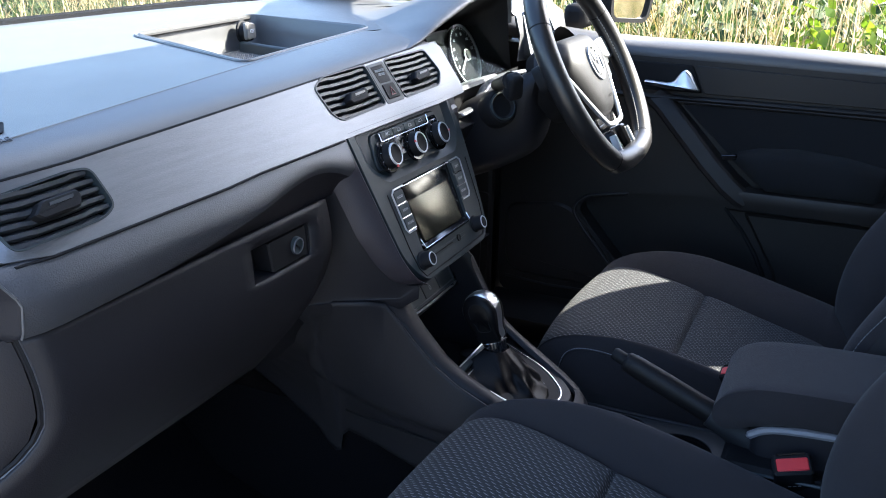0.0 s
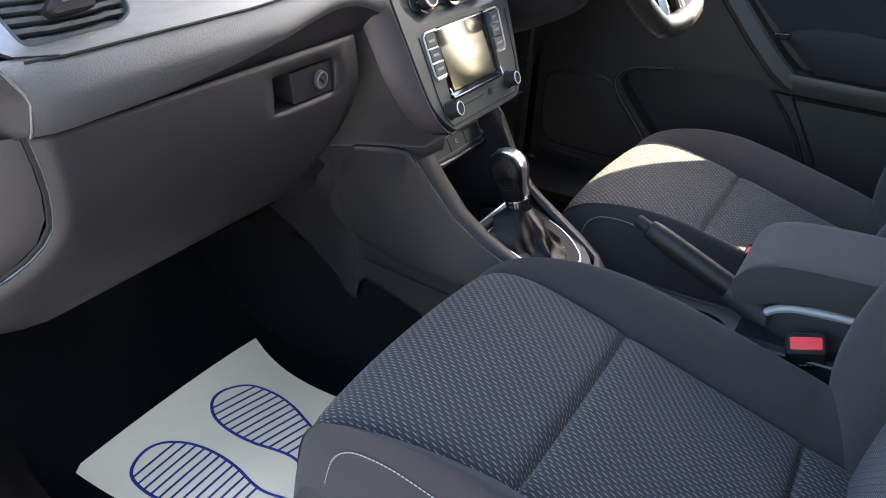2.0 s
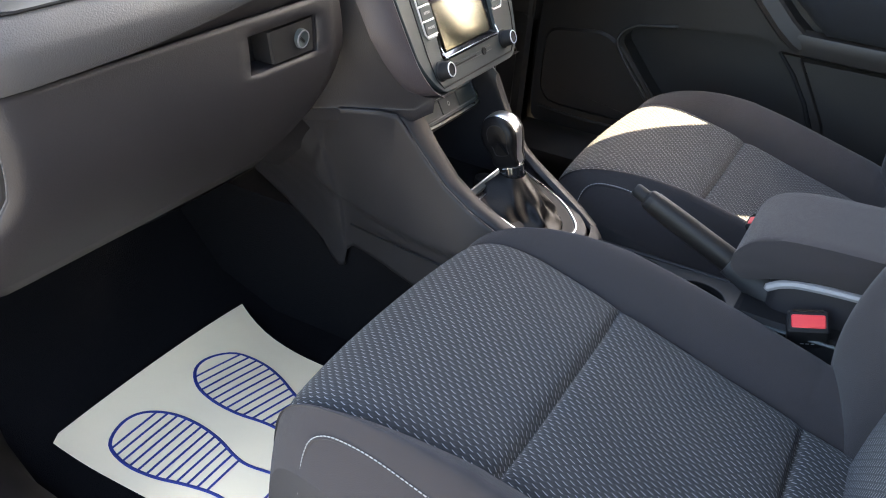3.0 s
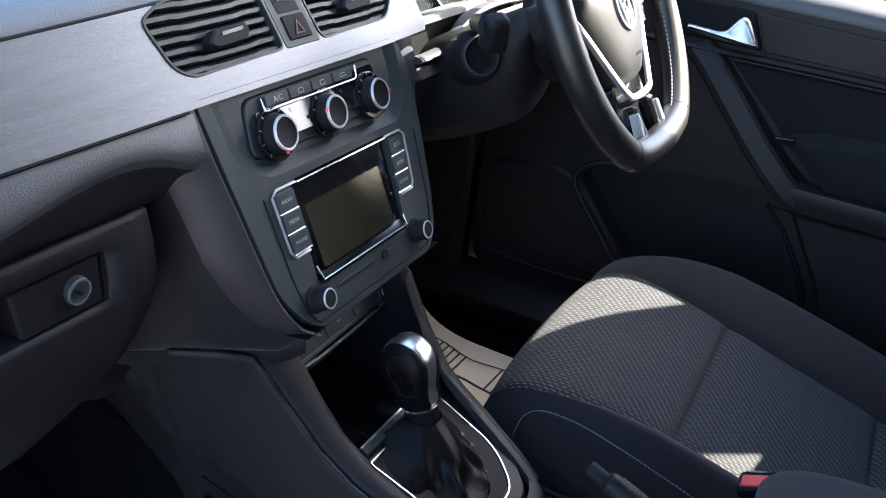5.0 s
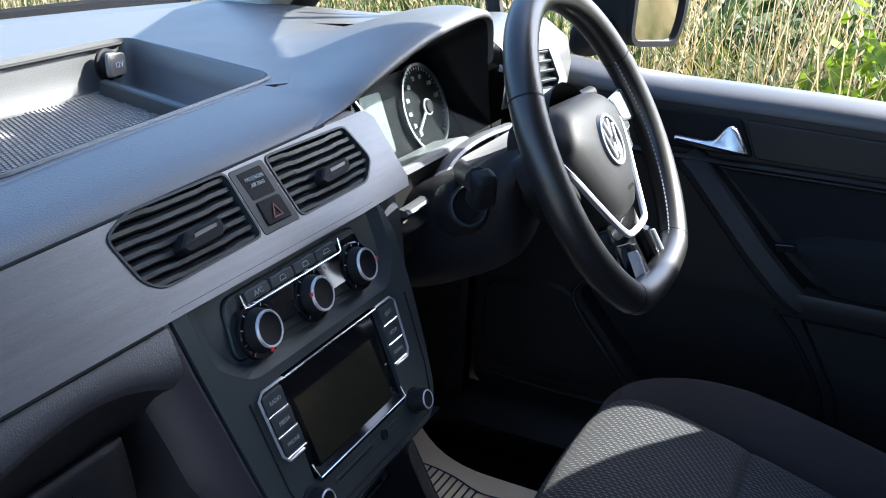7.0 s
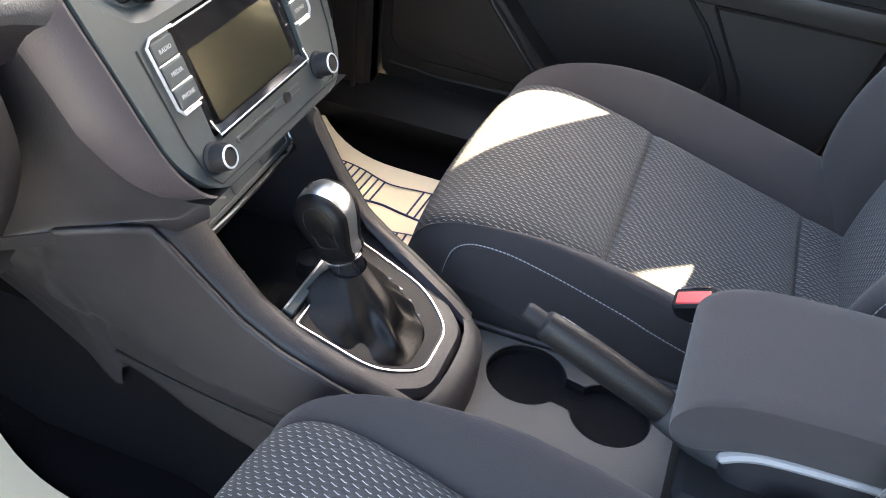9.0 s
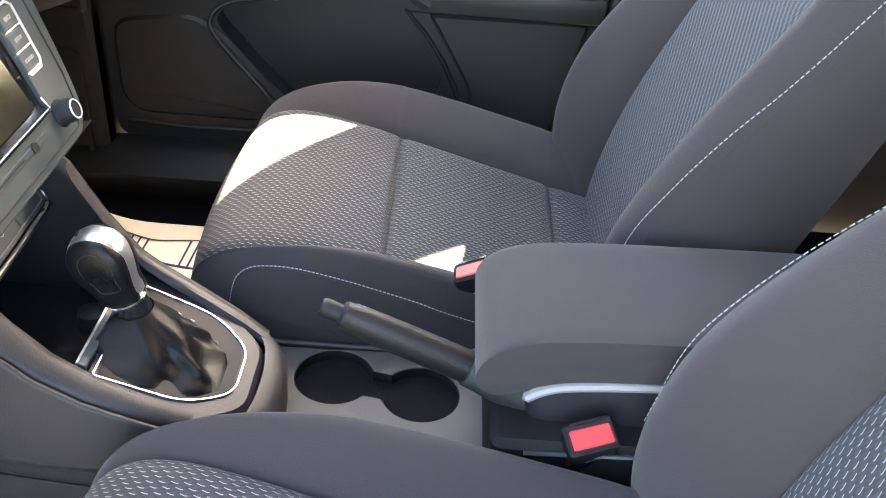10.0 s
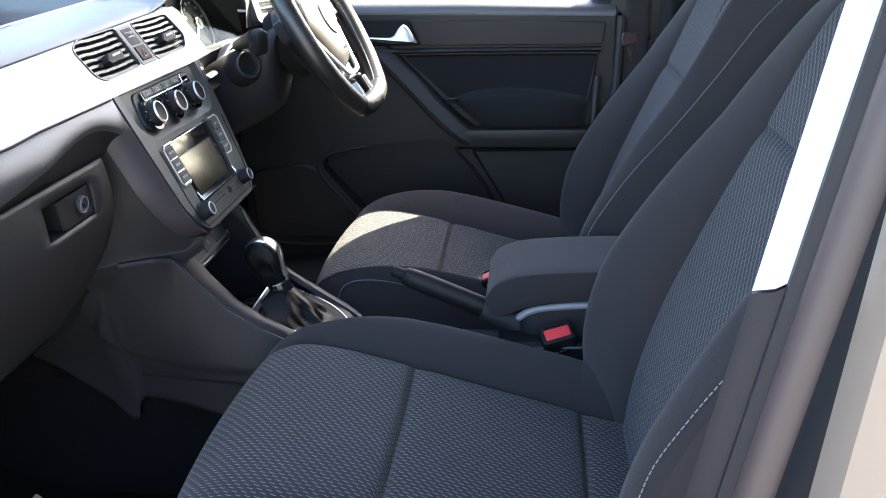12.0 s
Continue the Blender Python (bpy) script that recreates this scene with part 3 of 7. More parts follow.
rim = [Vector((p.x + (p.x - 0.09) * 0.02, p.y + (p.y - 0.31) * 0.02, pad_z(p.x, p.y) + 0.0005)) for p in ring_in]
part("tray_rim", tube(rim, 0.0022, 6, closed=True), PAD, dash)
# black tube paints the shadow line below the tray's back rim
part("tray_shadow_line", tube([(-0.006, 0.4265, 1.1215), (0.14, 0.4405, 1.1215), (0.284, 0.4545, 1.1215)], 0.0022, 6), BLACK, dash)
sock = part("power_socket", lathe([(0, 0.018), (0.012, 0.018), (0.0145, 0.016), (0.0155, 0.004), (0.0185, 0.003), (0.0185, 0)], axes((0.243, 0.440, 1.104), (1, 0.1, 0), (0, 0.1, 1)), 24), BLACK, dash, "black round power socket")
part("socket_cover", plate(rounded([(-0.014, -0.013), (0.015, -0.013), (0.017, 0.012), (-0.012, 0.015)], 0.006, 4), 0.006, axes((0.243, 0.4215, 1.106), (1, 0.1, 0), (0, 0.1, 1)), inset=0.002), material("grey socket cover", (0.16, 0.15, 0.135), 0.5), sock, "grey hinged cover")
words("12V", 0.009, axes((0.245, 0.4212, 1.106), (1, 0.1, 0), (0, 0.1, 1)), WHITE, sock)

# silver trim strip with the vent openings
VENTS = {"mid_left": [(-0.156, 0.059), (-0.132, 0.0695), (-0.0345, 0.071), (-0.0255, 0.017), (-0.129, 0.015), (-0.144, 0.024)],
         "mid_right": [(0.0105, 0.071), (0.126, 0.071), (0.146, 0.036), (0.126, 0.018), (0.0235, 0.0165)],
         "side": [(-0.589, 0.0435), (-0.507, 0.0495), (-0.484, 0.0470), (-0.4775, 0.0130), (-0.493, 0.0055), (-0.577, 0.0030)]}
strip_top = [(x, trim_top(x)) for x in (-0.606, -0.58, -0.5, -0.4, -0.3, -0.2, -0.1, 0.0, 0.1, 0.165)]
strip = strip_top + [(0.178, 0.068), (0.190, 0.006), (0.186, -0.002)] + [(x, -0.004 - 0.002 * (x < -0.3)) for x in (0.1, 0.0, -0.14, -0.25, -0.35, -0.45, -0.55)] + [(-0.585, -0.002), (-0.604, 0.010), (-0.612, 0.03)]
holes = [rounded(v, 0.008, 4) for v in VENTS.values()]
part("trim_strip", plate(strip, 0.006, holes=holes, bend=lambda x, y, z: on_trim(x, y, z + 0.004)), SILVER, dash, "brushed silver trim strip", smooth=30)
for edge in (strip_top[:-1], [(x, -0.0055 - 0.002 * (x < -0.3)) for x in (-0.145, -0.2, -0.25, -0.3, -0.35, -0.4, -0.45, -0.5, -0.55, -0.58)]):
    part("trim_joint", tube([on_trim(x, y + 0.0006, 0.0035) for x, y in edge], 0.0013, 6), BLACK, dash)


def vent(name, outline, slats, tab):
    """A dash vent: rim, dark cavity, wavy slats and a tab."""
    o = rounded(outline, 0.008, 4)
    v = thing(name, "black dashboard air vent with wavy slats and a sliding tab", "air vent", group="dashboard vents")
    part("rim", ring(o, 0.0018, 0.010, bend=lambda x, y, z: on_trim(x, y, z + 0.005)), STACK, v, "dark satin rim")
    part("cavity", plate(o, 0.002, bend=lambda x, y, z: on_trim(x, y, z - 0.022)), BLACK, v)
    ys = [p[1] for p in outline]
    lo, hi = min(ys), max(ys)
    for i in range(slats):
        c = lo + (hi - lo) * (i + 0.62) / (slats + 0.25)
        ext = []
        for p, q in zip(o, o[1:] + o[:1]):
            if (p.y - c) * (q.y - c) <= 0 and p.y != q.y:
                ext.append(p.x + (q.x - p.x) * (c - p.y) / (q.y - p.y))
        a, b = min(ext) + 0.003, max(ext) - 0.003
        rows = []
        for k in range(25):
            x = a + (b - a) * k / 24
            u = (x - (a + b) / 2) / (b - a)
            bump = 0.0010 * (math.tanh((abs(u) - 0.27) * 40) * -0.5 + 0.5)
            rows.append([on_trim(x, c + dy - bump, h) for dy, h in ((0.0012, 0.0025), (0.0038, -0.003), (0.0040, -0.016), (-0.0015, -0.016), (-0.0030, -0.002), (-0.0018, 0.002))])
        part("slat", loft(rows, closed=True, caps=True, uv=False), SLAT, v, smooth=40)
    tx, ty = tab
    part("tab", plate(rounded([(tx - 0.024, ty - 0.002), (tx - 0.018, ty - 0.007), (tx + 0.017, ty - 0.006), (tx + 0.022, ty + 0.002), (tx + 0.019, ty + 0.0075), (tx - 0.014, ty + 0.0065)], 0.002, 3), 0.014, bend=lambda x, y, z: on_trim(x, y, z + 0.011), inset=0.0015), BLACK, v)
    part("tab_ridge", plate(rounded([(tx - 0.010, ty + 0.001), (tx + 0.013, ty + 0.002), (tx + 0.014, ty + 0.0045), (tx - 0.009, ty + 0.0035)], 0.001, 2), 0.001, bend=lambda x, y, z: on_trim(x, y, z + 0.0117)), SLAT, v)
    return v


vent("air_vent", VENTS["mid_left"], 7, (-0.085, 0.036))
vent("air_vent", VENTS["mid_right"], 7, (0.082, 0.038))
vent("air_vent", VENTS["side"], 6, (-0.530, 0.026))
# switch block between the middle vents
sw = thing("switch_block", "black switch block with an airbag lamp and hazard button", "switch")
part("airbag_panel", plate(rounded([(-0.0205, 0.0425), (0.0085, 0.0425), (0.0035, 0.0665), (-0.0265, 0.0655)], 0.002, 3), 0.008, bend=lambda x, y, z: on_trim(x, y, z + 0.005), inset=0.001), BLACK, sw)
part("block_frame", plate(rounded([(-0.0235, 0.0165), (0.0215, 0.0165), (0.0085, 0.0695), (-0.0325, 0.0685)], 0.003, 3), 0.006, bend=lambda x, y, z: on_trim(x, y, z + 0.0046), inset=0.0006), STACK, sw)
hz = part("hazard_button", plate(rounded([(-0.0170, 0.0215), (0.0130, 0.0215), (0.0090, 0.0410), (-0.0195, 0.0410)], 0.002, 3), 0.008, bend=lambda x, y, z: on_trim(x, y, z + 0.006), inset=0.001), BLACK, sw)
part("triangle", ring([(-0.009, 0.0255), (0.003, 0.0255), (-0.0035, 0.0365)], 0.002, 0.0006, bend=lambda x, y, z: on_trim(x, y, z + 0.0068)), DIMRED, hz, "red triangle")
mt = TRIM @ Matrix.Translation((-0.0095, 0.0585, 0.0055))
words("PASSENGER", 0.0042, mt, GREYPRINT, sw)
words("AIR BAG", 0.0042, TRIM @ Matrix.Translation((-0.0085, 0.0535, 0.0055)), GREYPRINT, sw)

# band below the strip, glove box and end cap
FOLD = [(-0.60, 1.000), (-0.45, 1.0035), (-0.376, 1.010), (-0.316, 1.018), (-0.26, 1.0268), (-0.235, 1.0300), (-0.21, 1.0312), (-0.185, 1.0290), (-0.16, 1.021), (-0.141, 1.011), (-0.12, 1.0)]


def band_low(x):
    """Height at which the band folds under: it arches up beside the stack."""
    return sum(float(np.interp(x + d, [p[0] for p in FOLD], [p[1] for p in FOLD])) for d in (-0.02, -0.01, 0.0, 0.01, 0.02)) / 5


def band_profile(x):
    """Points (y, z) of the band: a facet leaning back from the strip, a crease, a steeper facet and the fold; then the underside."""
    e, fold = sag(x), band_low(x)
    zc = max(1.023, fold + 0.004)
    lean_y = lambda z: 0.0105 + 0.43 * (z - 1.023) + e
    y3 = lean_y(zc) - 0.0008
    y4 = y3 + 0.15 * (zc - 0.003 - fold + 0.001)
    face = [(0.026 + e, 1.048), (lean_y(1.0455), 1.0455), (lean_y(zc + 0.003), zc + 0.003), (y3, zc - 0.003), (y4, fold - 0.001), (y4 + 0.0024, fold - 0.006)]
    under = [(y4 + 0.0024 + (0.031 + e - y4 - 0.0024) * k ** 0.8, fold - 0.006 + (0.988 - fold + 0.006) * k) for k in (0.0, 0.15, 0.35, 0.65, 1.0)]
    return face, under


corner = lambda z: -0.585 - 0.6 * max(0, z - 1.023)
rows, under = [], []
for x in [-0.57, -0.55, -0.52, -0.49, -0.46, -0.43] + [-0.40 + 0.0144 * k for k in range(19)]:
    f, u = band_profile(x)
    rows.append([(x, y, z) for y, z in f])
    under.append([(x, y, z) for y, z in u])
END_F, END_U = band_profile(-0.585)
END_Y = END_F + END_U[1:]
rows.insert(0, [(corner(z), y, z) for y, z in END_F])
under.insert(0, [(corner(z), y, z) for y, z in END_U])
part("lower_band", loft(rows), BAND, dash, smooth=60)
# same moulding as the band; the darker plastic paints the shade under the fold
part("band_return", loft(under), PLASTIC, dash, "underside of the band, its shade put into a darker plastic", smooth=40)
words("AIRBAG", 0.0080, axes((-0.535, 0.080, pad_z(-0.535, 0.080) + 0.0004), (1, 0.02, 0), (0, 1, 0.42)), BAND, dash)
dv = thing("demister_vent", "small slatted demister vent at the end of the dash", "air vent", group="dashboard vents")
DV = axes((-0.548, 0.107, pad_z(-0.548, 0.107) + 0.0015), (1, 0.0, 0.01), (0, 1, 0.30))
dvo = rounded([(-0.036, -0.015), (0.036, -0.008), (0.049, 0.007), (-0.036, 0.016)], 0.004, 3)
part("frame", ring(dvo, 0.004, 0.006, DV @ Matrix.Translation((0, 0, 0.003))), BLACK, dv)
part("cavity", plate(dvo, 0.001, DV @ Matrix.Translation((0, 0, 0.001))), BLACK, dv)
for k in range(7):
    part("slat", box(0.0026, 0.026 - k * 0.0016, 0.003, DV @ Matrix.Translation((-0.028 + k * 0.0105, 0.0, 0.0025)) @ Matrix.Rotation(-0.45, 4, "Z")), STACK, dv)
# end cap of the dash towards the open door
rows = []
for d, o in ((0, 0), (0.0012, -0.0012), (0.004, -0.002), (0.03, -0.007), (0.12, -0.014), (0.3, -0.024)):
    rows.append([(-0.610 + o, 0.075 + d, 1.104)] + [(corner(z) + o, y + d, z) for y, z in END_Y] + [(corner(0.99) + o, 0.060 + d, 0.986)])
part("end_cap", loft(rows), PLASTIC, dash, smooth=40)
# thin paler tube paints the highlight down the band's end corner
part("end_highlight", tube([(corner(z) - 0.0002, y, z) for y, z in END_Y[1:6]], 0.0012, 6), PAD, dash, smooth=60)

glove = thing("glove_box", "dark grey plastic glove box lid, closed, with a lock handle", "glove box")


def glove_pt(x, v, h):
    """v from 0 at the lid's top to 1 at its bottom edge."""
    bulge = 0.014 * math.sin(math.pi * min(1, v)) - 0.03 * v * v
    return Vector((x, 0.027 + sag(x) - bulge + 0.01 * v - h, 0.991 - 0.167 * v))


def glove_right(v):
    return -0.186 + 0.006 * math.sin(math.pi * min(1, v)) - 0.008 * v - 0.075 * max(0, v - 0.25) ** 1.6 / 0.63


def glove_left(v):
    return -0.581 + 0.006 * math.sin(math.pi * min(1, v / 0.7)) - 0.16 * max(0, v - 0.42) ** 1.4


# lid with an opening for the recessed handle
rows = []
for v in (0, 0.03, 0.085, 0.13, 0.18, 0.23, 0.295, 0.33, 0.37, 0.43, 0.5, 0.57, 0.64, 0.71, 0.78, 0.85, 0.92, 1.0):
    r, l = min(-0.19, glove_right(v)), glove_left(v)
    row = [l + (-0.326 - l) * j / 16 for j in range(16)] + [-0.326 + 0.102 * j / 6 for j in range(7)]
    if r < -0.226:
        row = [l + (r - l) * (q - l) / (-0.224 - l) for q in row]
    rows.append([glove_pt(x, v, 0.0) for x in row] + [glove_pt(row[-1] + (glove_right(v) - row[-1]) * 0.5, v, 0.0), glove_pt(glove_right(v), v, 0.0)])
bm = loft(rows)
gap = [f for f in bm.faces if -0.326 < f.calc_center_median().x < -0.224 and 0.991 - 0.167 * 0.295 < f.calc_center_median().z < 0.991 - 0.167 * 0.085]
bmesh.ops.delete(bm, geom=gap, context="FACES")
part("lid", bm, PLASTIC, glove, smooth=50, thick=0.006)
# paler tube stands in for the highlight on the lid's right edge
part("lid_highlight", tube([glove_pt(glove_right(v / 20) + 0.001, v / 20, 0.001) for v in range(21)], 0.0010, 6), BAND, glove)
hole = rounded([(-0.327, 0.082), (-0.223, 0.082), (-0.223, 0.298), (-0.327, 0.298)], 0.004, 3)
part("handle_frame", ring(hole, 0.003, 0.026, bend=lambda x, y, z: glove_pt(x, y, 0.0035 + z)), PLASTIC, glove)
part("handle_recess", plate(hole, 0.001, bend=lambda x, y, z: glove_pt(x, y, -0.020 + z)), BLACK, glove)
hd = part("handle", plate(rounded([(-0.295, 0.098), (-0.228, 0.096), (-0.228, 0.283), (-0.291, 0.285)], 0.005, 3), 0.022, bend=lambda x, y, z: glove_pt(x, y, 0.0035 + z), inset=0.0018), BLACK, glove, "smooth black pull handle")
mh = axes(glove_pt(-0.249, 0.192, 0.004), (1, 0, 0), (0, -0.06, 1))
part("lock", lathe([(0, 0.0015), (0.0055, 0.0015), (0.0078, 0.0028), (0.0092, 0.0015), (0.0096, -0.004)], mh, 24), STACK, hd, "dark round lock")
part("lock_ring", ring(circle(0.0088, 28), 0.0012, 0.002, mh @ Matrix.Translation((0, 0, 0.0032))), GREYTRIM, hd, "grey ring round the lock")
part("keyhole", box(0.0022, 0.008, 0.0008, mh @ Matrix.Translation((0, -0.001, 0.0018)) @ Matrix.Rotation(0.9, 4, "Z")), BLACK, hd)

# underside of the dash above the feet
part("knee_filler", loft([[(-0.272, 0.062, 0.872), (-0.215, 0.075, 0.860), (-0.155, 0.084, 0.850), (-0.125, 0.075, 0.850)], [(-0.262, 0.060, 0.848), (-0.215, 0.078, 0.835), (-0.160, 0.088, 0.820), (-0.130, 0.080, 0.812)], [(-0.270, 0.075, 0.826), (-0.220, 0.098, 0.808), (-0.165, 0.112, 0.790), (-0.125, 0.112, 0.776)], [(-0.275, 0.095, 0.808), (-0.225, 0.125, 0.785), (-0.165, 0.145, 0.765), (-0.118, 0.150, 0.740)]]), PLASTIC, dash, smooth=70)
part("underside", loft([[(x, y + sag(x) * 0.5, z) for y, z in ((0.072, 0.811), (0.12, 0.80), (0.3, 0.83), (0.55, 0.85))] for x in (-0.66, -0.4, -0.29, -0.255)]), PLASTIC, dash)
part("underside", loft([[(x, y, z) for y, z in ((0.138, 0.868), (0.2, 0.86), (0.3, 0.86), (0.55, 0.88))] for x in (0.12, 0.4, 0.72)]), BLACK, dash)
# fuse-box side of the dash towards the door opening
rows = []
for d in (0, 0.006, 0.02, 0.05, 0.12, 0.4):
    rows.append([(glove_left(v) - 0.003 - 0.05 * min(1, d / 0.05) ** 0.7, glove_pt(glove_left(v), v, 0).y + 0.004 + d, 0.991 - 0.167 * v) for v in (0.0, 0.12, 0.25, 0.38, 0.5, 0.62, 0.75, 0.88, 1.0, 1.3, 2.5)])
part("side_panel", loft(rows), PLASTIC, dash, smooth=50)
# paler tube stands in for the highlight on the lid's left edge
part("lid_left_highlight", tube([glove_pt(glove_left(v / 14) + 0.0005, v / 14, 0.0012) for v in range(15)], 0.0014, 6), BAND, glove, smooth=60)
part("side_groove", tube([glove_pt(glove_left(v / 12) - 0.001, v / 12, -0.001) for v in range(13)], 0.0025, 6), BLACK, dash)
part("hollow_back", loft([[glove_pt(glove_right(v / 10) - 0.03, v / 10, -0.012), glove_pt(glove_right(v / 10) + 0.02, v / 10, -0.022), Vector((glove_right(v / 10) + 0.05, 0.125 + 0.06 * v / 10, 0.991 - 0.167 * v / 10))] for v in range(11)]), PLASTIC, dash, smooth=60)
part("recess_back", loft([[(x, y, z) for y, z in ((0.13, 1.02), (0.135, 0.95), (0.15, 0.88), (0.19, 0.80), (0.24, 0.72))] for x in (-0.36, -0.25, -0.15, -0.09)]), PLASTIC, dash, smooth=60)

# ---- centre stack ----
stack = thing("centre_stack", "satin anthracite centre stack panel above the console", "centre console")
S_OUT = [(-0.137, 0.0), (0.128, 0.0), (0.139, -0.03), (0.137, -0.08), (0.128, -0.14), (0.119, -0.178), (0.100, -0.197), (-0.072, -0.197), (-0.090, -0.186), (-0.112, -0.158), (-0.124, -0.085)]
S_CX = 0.004


HVAC = [(-0.088, -0.010), (0.090, -0.010), (0.094, -0.056), (-0.093, -0.056)]
RADIO = [(-0.066, -0.078), (0.072, -0.078), (0.072, -0.162), (-0.066, -0.162)]
so = rounded(S_OUT, [0.004, 0.008, 0.02, 0.03, 0.03, 0.02, 0.014, 0.014, 0.012, 0.03, 0.03], 4)
UPPER = rounded([(-0.122, -0.005), (0.124, -0.005), (0.125, -0.048), (0.104, -0.072), (-0.088, -0.070), (-0.117, -0.048)], [0.002, 0.002, 0.012, 0.012, 0.012, 0.012], 5)
FIELD = rounded([(-0.110, -0.005), (0.114, -0.005), (0.114, -0.044), (0.097, -0.0625), (-0.084, -0.0605), (-0.105, -0.043)], [0.002, 0.002, 0.012, 0.012, 0.012, 0.012], 5)
part("panel", plate(so, 0.012, STK, holes=[UPPER, rounded(RADIO, 0.006, 4)]), STACK, stack, smooth=30, bevel=0.0012)
part("chamfer", loft([[STK @ Vector((p.x, p.y, 0.0)) for p in UPPER + UPPER[:1]], [STK @ Vector((p.x, p.y, -0.0065)) for p in FIELD + FIELD[:1]]]), STACK, stack, "chamfered shoulder round the heater field", smooth=30)
part("field", plate(FIELD, 0.004, STK @ Matrix.Translation((0, 0, -0.0065)), holes=[rounded(HVAC, 0.012, 5)]), STACK, stack, smooth=30)
part("panel_groove", tube([STK @ Vector((x, v, 0.0002)) for x, v in ((-0.100, -0.082), (-0.094, -0.150), (-0.088, -0.178), (-0.078, -0.190), (0.096, -0.190), (0.110, -0.176), (0.117, -0.150), (0.122, -0.085))], 0.0009, 5), BLACK, stack)
part("backing", plate([(-0.11, -0.005), (0.115, -0.005), (0.11, -0.185), (-0.085, -0.185)], 0.004, STK @ Matrix.Translation((0, 0, -0.012))), BLACK, stack)
# heater controls
heat = thing("heater_controls", "gloss black heater control panel with three ringed knobs", "control panel")
part("panel", plate(rounded([(p[0] * 0.985, -0.033 + (p[1] + 0.033) * 0.965) for p in HVAC], 0.012, 5), 0.008, STK @ Matrix.Translation((0, 0, -0.0045)), inset=0.001), STACK, heat)
part("gloss_plate", plate(rounded([(-0.080, -0.022), (0.050, -0.022), (0.056, -0.016), (0.083, -0.016), (0.085, -0.046), (-0.082, -0.046)], 0.003, 3), 0.002, STK @ Matrix.Translation((0, -0.034, 0.0)) @ Matrix.Rotation(radians(-8), 4, "X") @ Matrix.Translation((0, 0.034, 0))), GLOSS, heat, "gloss black fascia")
for i in range(4):
    x0 = -0.068 + i * 0.0295
    b = part("button", plate(rounded([(x0, -0.021), (x0 + 0.028, -0.021), (x0 + 0.028, -0.0125), (x0, -0.0125)], 0.0015, 2), 0.004, STK @ Matrix.Translation((0, 0, 0.001)), inset=0.0007), STACK, heat)
    mb = STK @ Matrix.Translation((x0 + 0.014, -0.0168, 0.0013))
    if i == 0:
        words("A/C", 0.0062, mb, GREYPRINT, b)
    elif i == 3:
        part("symbol", tube([mb @ Vector(p) for p in ((-0.005, -0.001, 0), (-0.003, 0.0015, 0), (0.003, 0.0015, 0), (0.005, -0.001, 0), (-0.005, -0.001, 0))], 0.0003, 4), GREYPRINT, b)
    else:
        part("symbol", ring(rounded([(-0.004, -0.002), (0.004, -0.002), (0.003, 0.002), (-0.003, 0.002)], 0.001, 2), 0.0006, 0.0003, mb), GREYPRINT, b)
part("chrome_line", tube([STK @ Vector(p) for p in ((-0.0725, -0.013, 0.0008), (-0.0715, -0.0228, 0.0008), (-0.069, -0.0235, 0.0008), (0.050, -0.0235, 0.0008), (0.0535, -0.022, 0.0008), (0.0545, -0.0125, 0.0008))], 0.0009, 6), CHROME, heat, "chrome line under the buttons")
for i, kx in enumerate((-0.066, 0.002, 0.069)):
    mk = STK @ Matrix.Translation((kx, -0.0415, -0.001))
    part("dial_ring", lathe([(0.0205, -0.002), (0.0205, 0.0015), (0.0195, 0.0022), (0.014, 0.0022)], mk, 36), GLOSS, heat, "gloss dial surround")
    kn = part("knob", lathe([(0.0, 0.0110), (0.0105, 0.0110), (0.0116, 0.0116), (0.0116, 0.0110), (0.0134, 0.0110), (0.0142, 0.0092), (0.0148, 0.0050), (0.0160, 0.0030), (0.0160, 0.0)], mk, 36), BLACK, heat, "black turning knob")
    part("chrome_ring", lathe([(0.0116, 0.0105), (0.0118, 0.0121), (0.0130, 0.0122), (0.0137, 0.0111), (0.0137, 0.0098)], mk, 36), VSILVER, kn, "chrome ring on the knob face")
    a = (-1.9, 2.85, 0.0)[i]
    part("pointer", box(0.0045, 0.0028, 0.0012, mk @ Matrix.Rotation(a, 4, "Z") @ Matrix.Translation((0.0136, 0, 0.0114))), RED, kn, "red pointer mark")
    for k in range(9):
        q = radians(225 - k * 33)
        part("tick", box(0.0024, 0.0006, 0.0004, mk @ Matrix.Rotation(q, 4, "Z") @ Matrix.Translation((0.0185, 0, 0.0023))), (RED if i == 0 and k > 6 else GREYPRINT), heat)
for x0 in (-0.036, 0.034):
    part("slider_line", tube([STK @ Vector(p) for p in ((x0 - 0.006, -0.027, -0.001), (x0 - 0.002, -0.041, -0.001), (x0 + 0.002, -0.0435, -0.001), (x0 + 0.005, -0.041, -0.001))], 0.0006, 5), SATIN, heat)

# radio
radio = thing("car_radio", "dark touchscreen car radio with six keys and two knobs", "radio")
part("screen_frame", plate(rounded(RADIO, 0.005, 4), 0.004, STK @ Matrix.Translation((0, 0, -0.0035)), inset=0.001), GLOSS, radio, "gloss black screen surround")
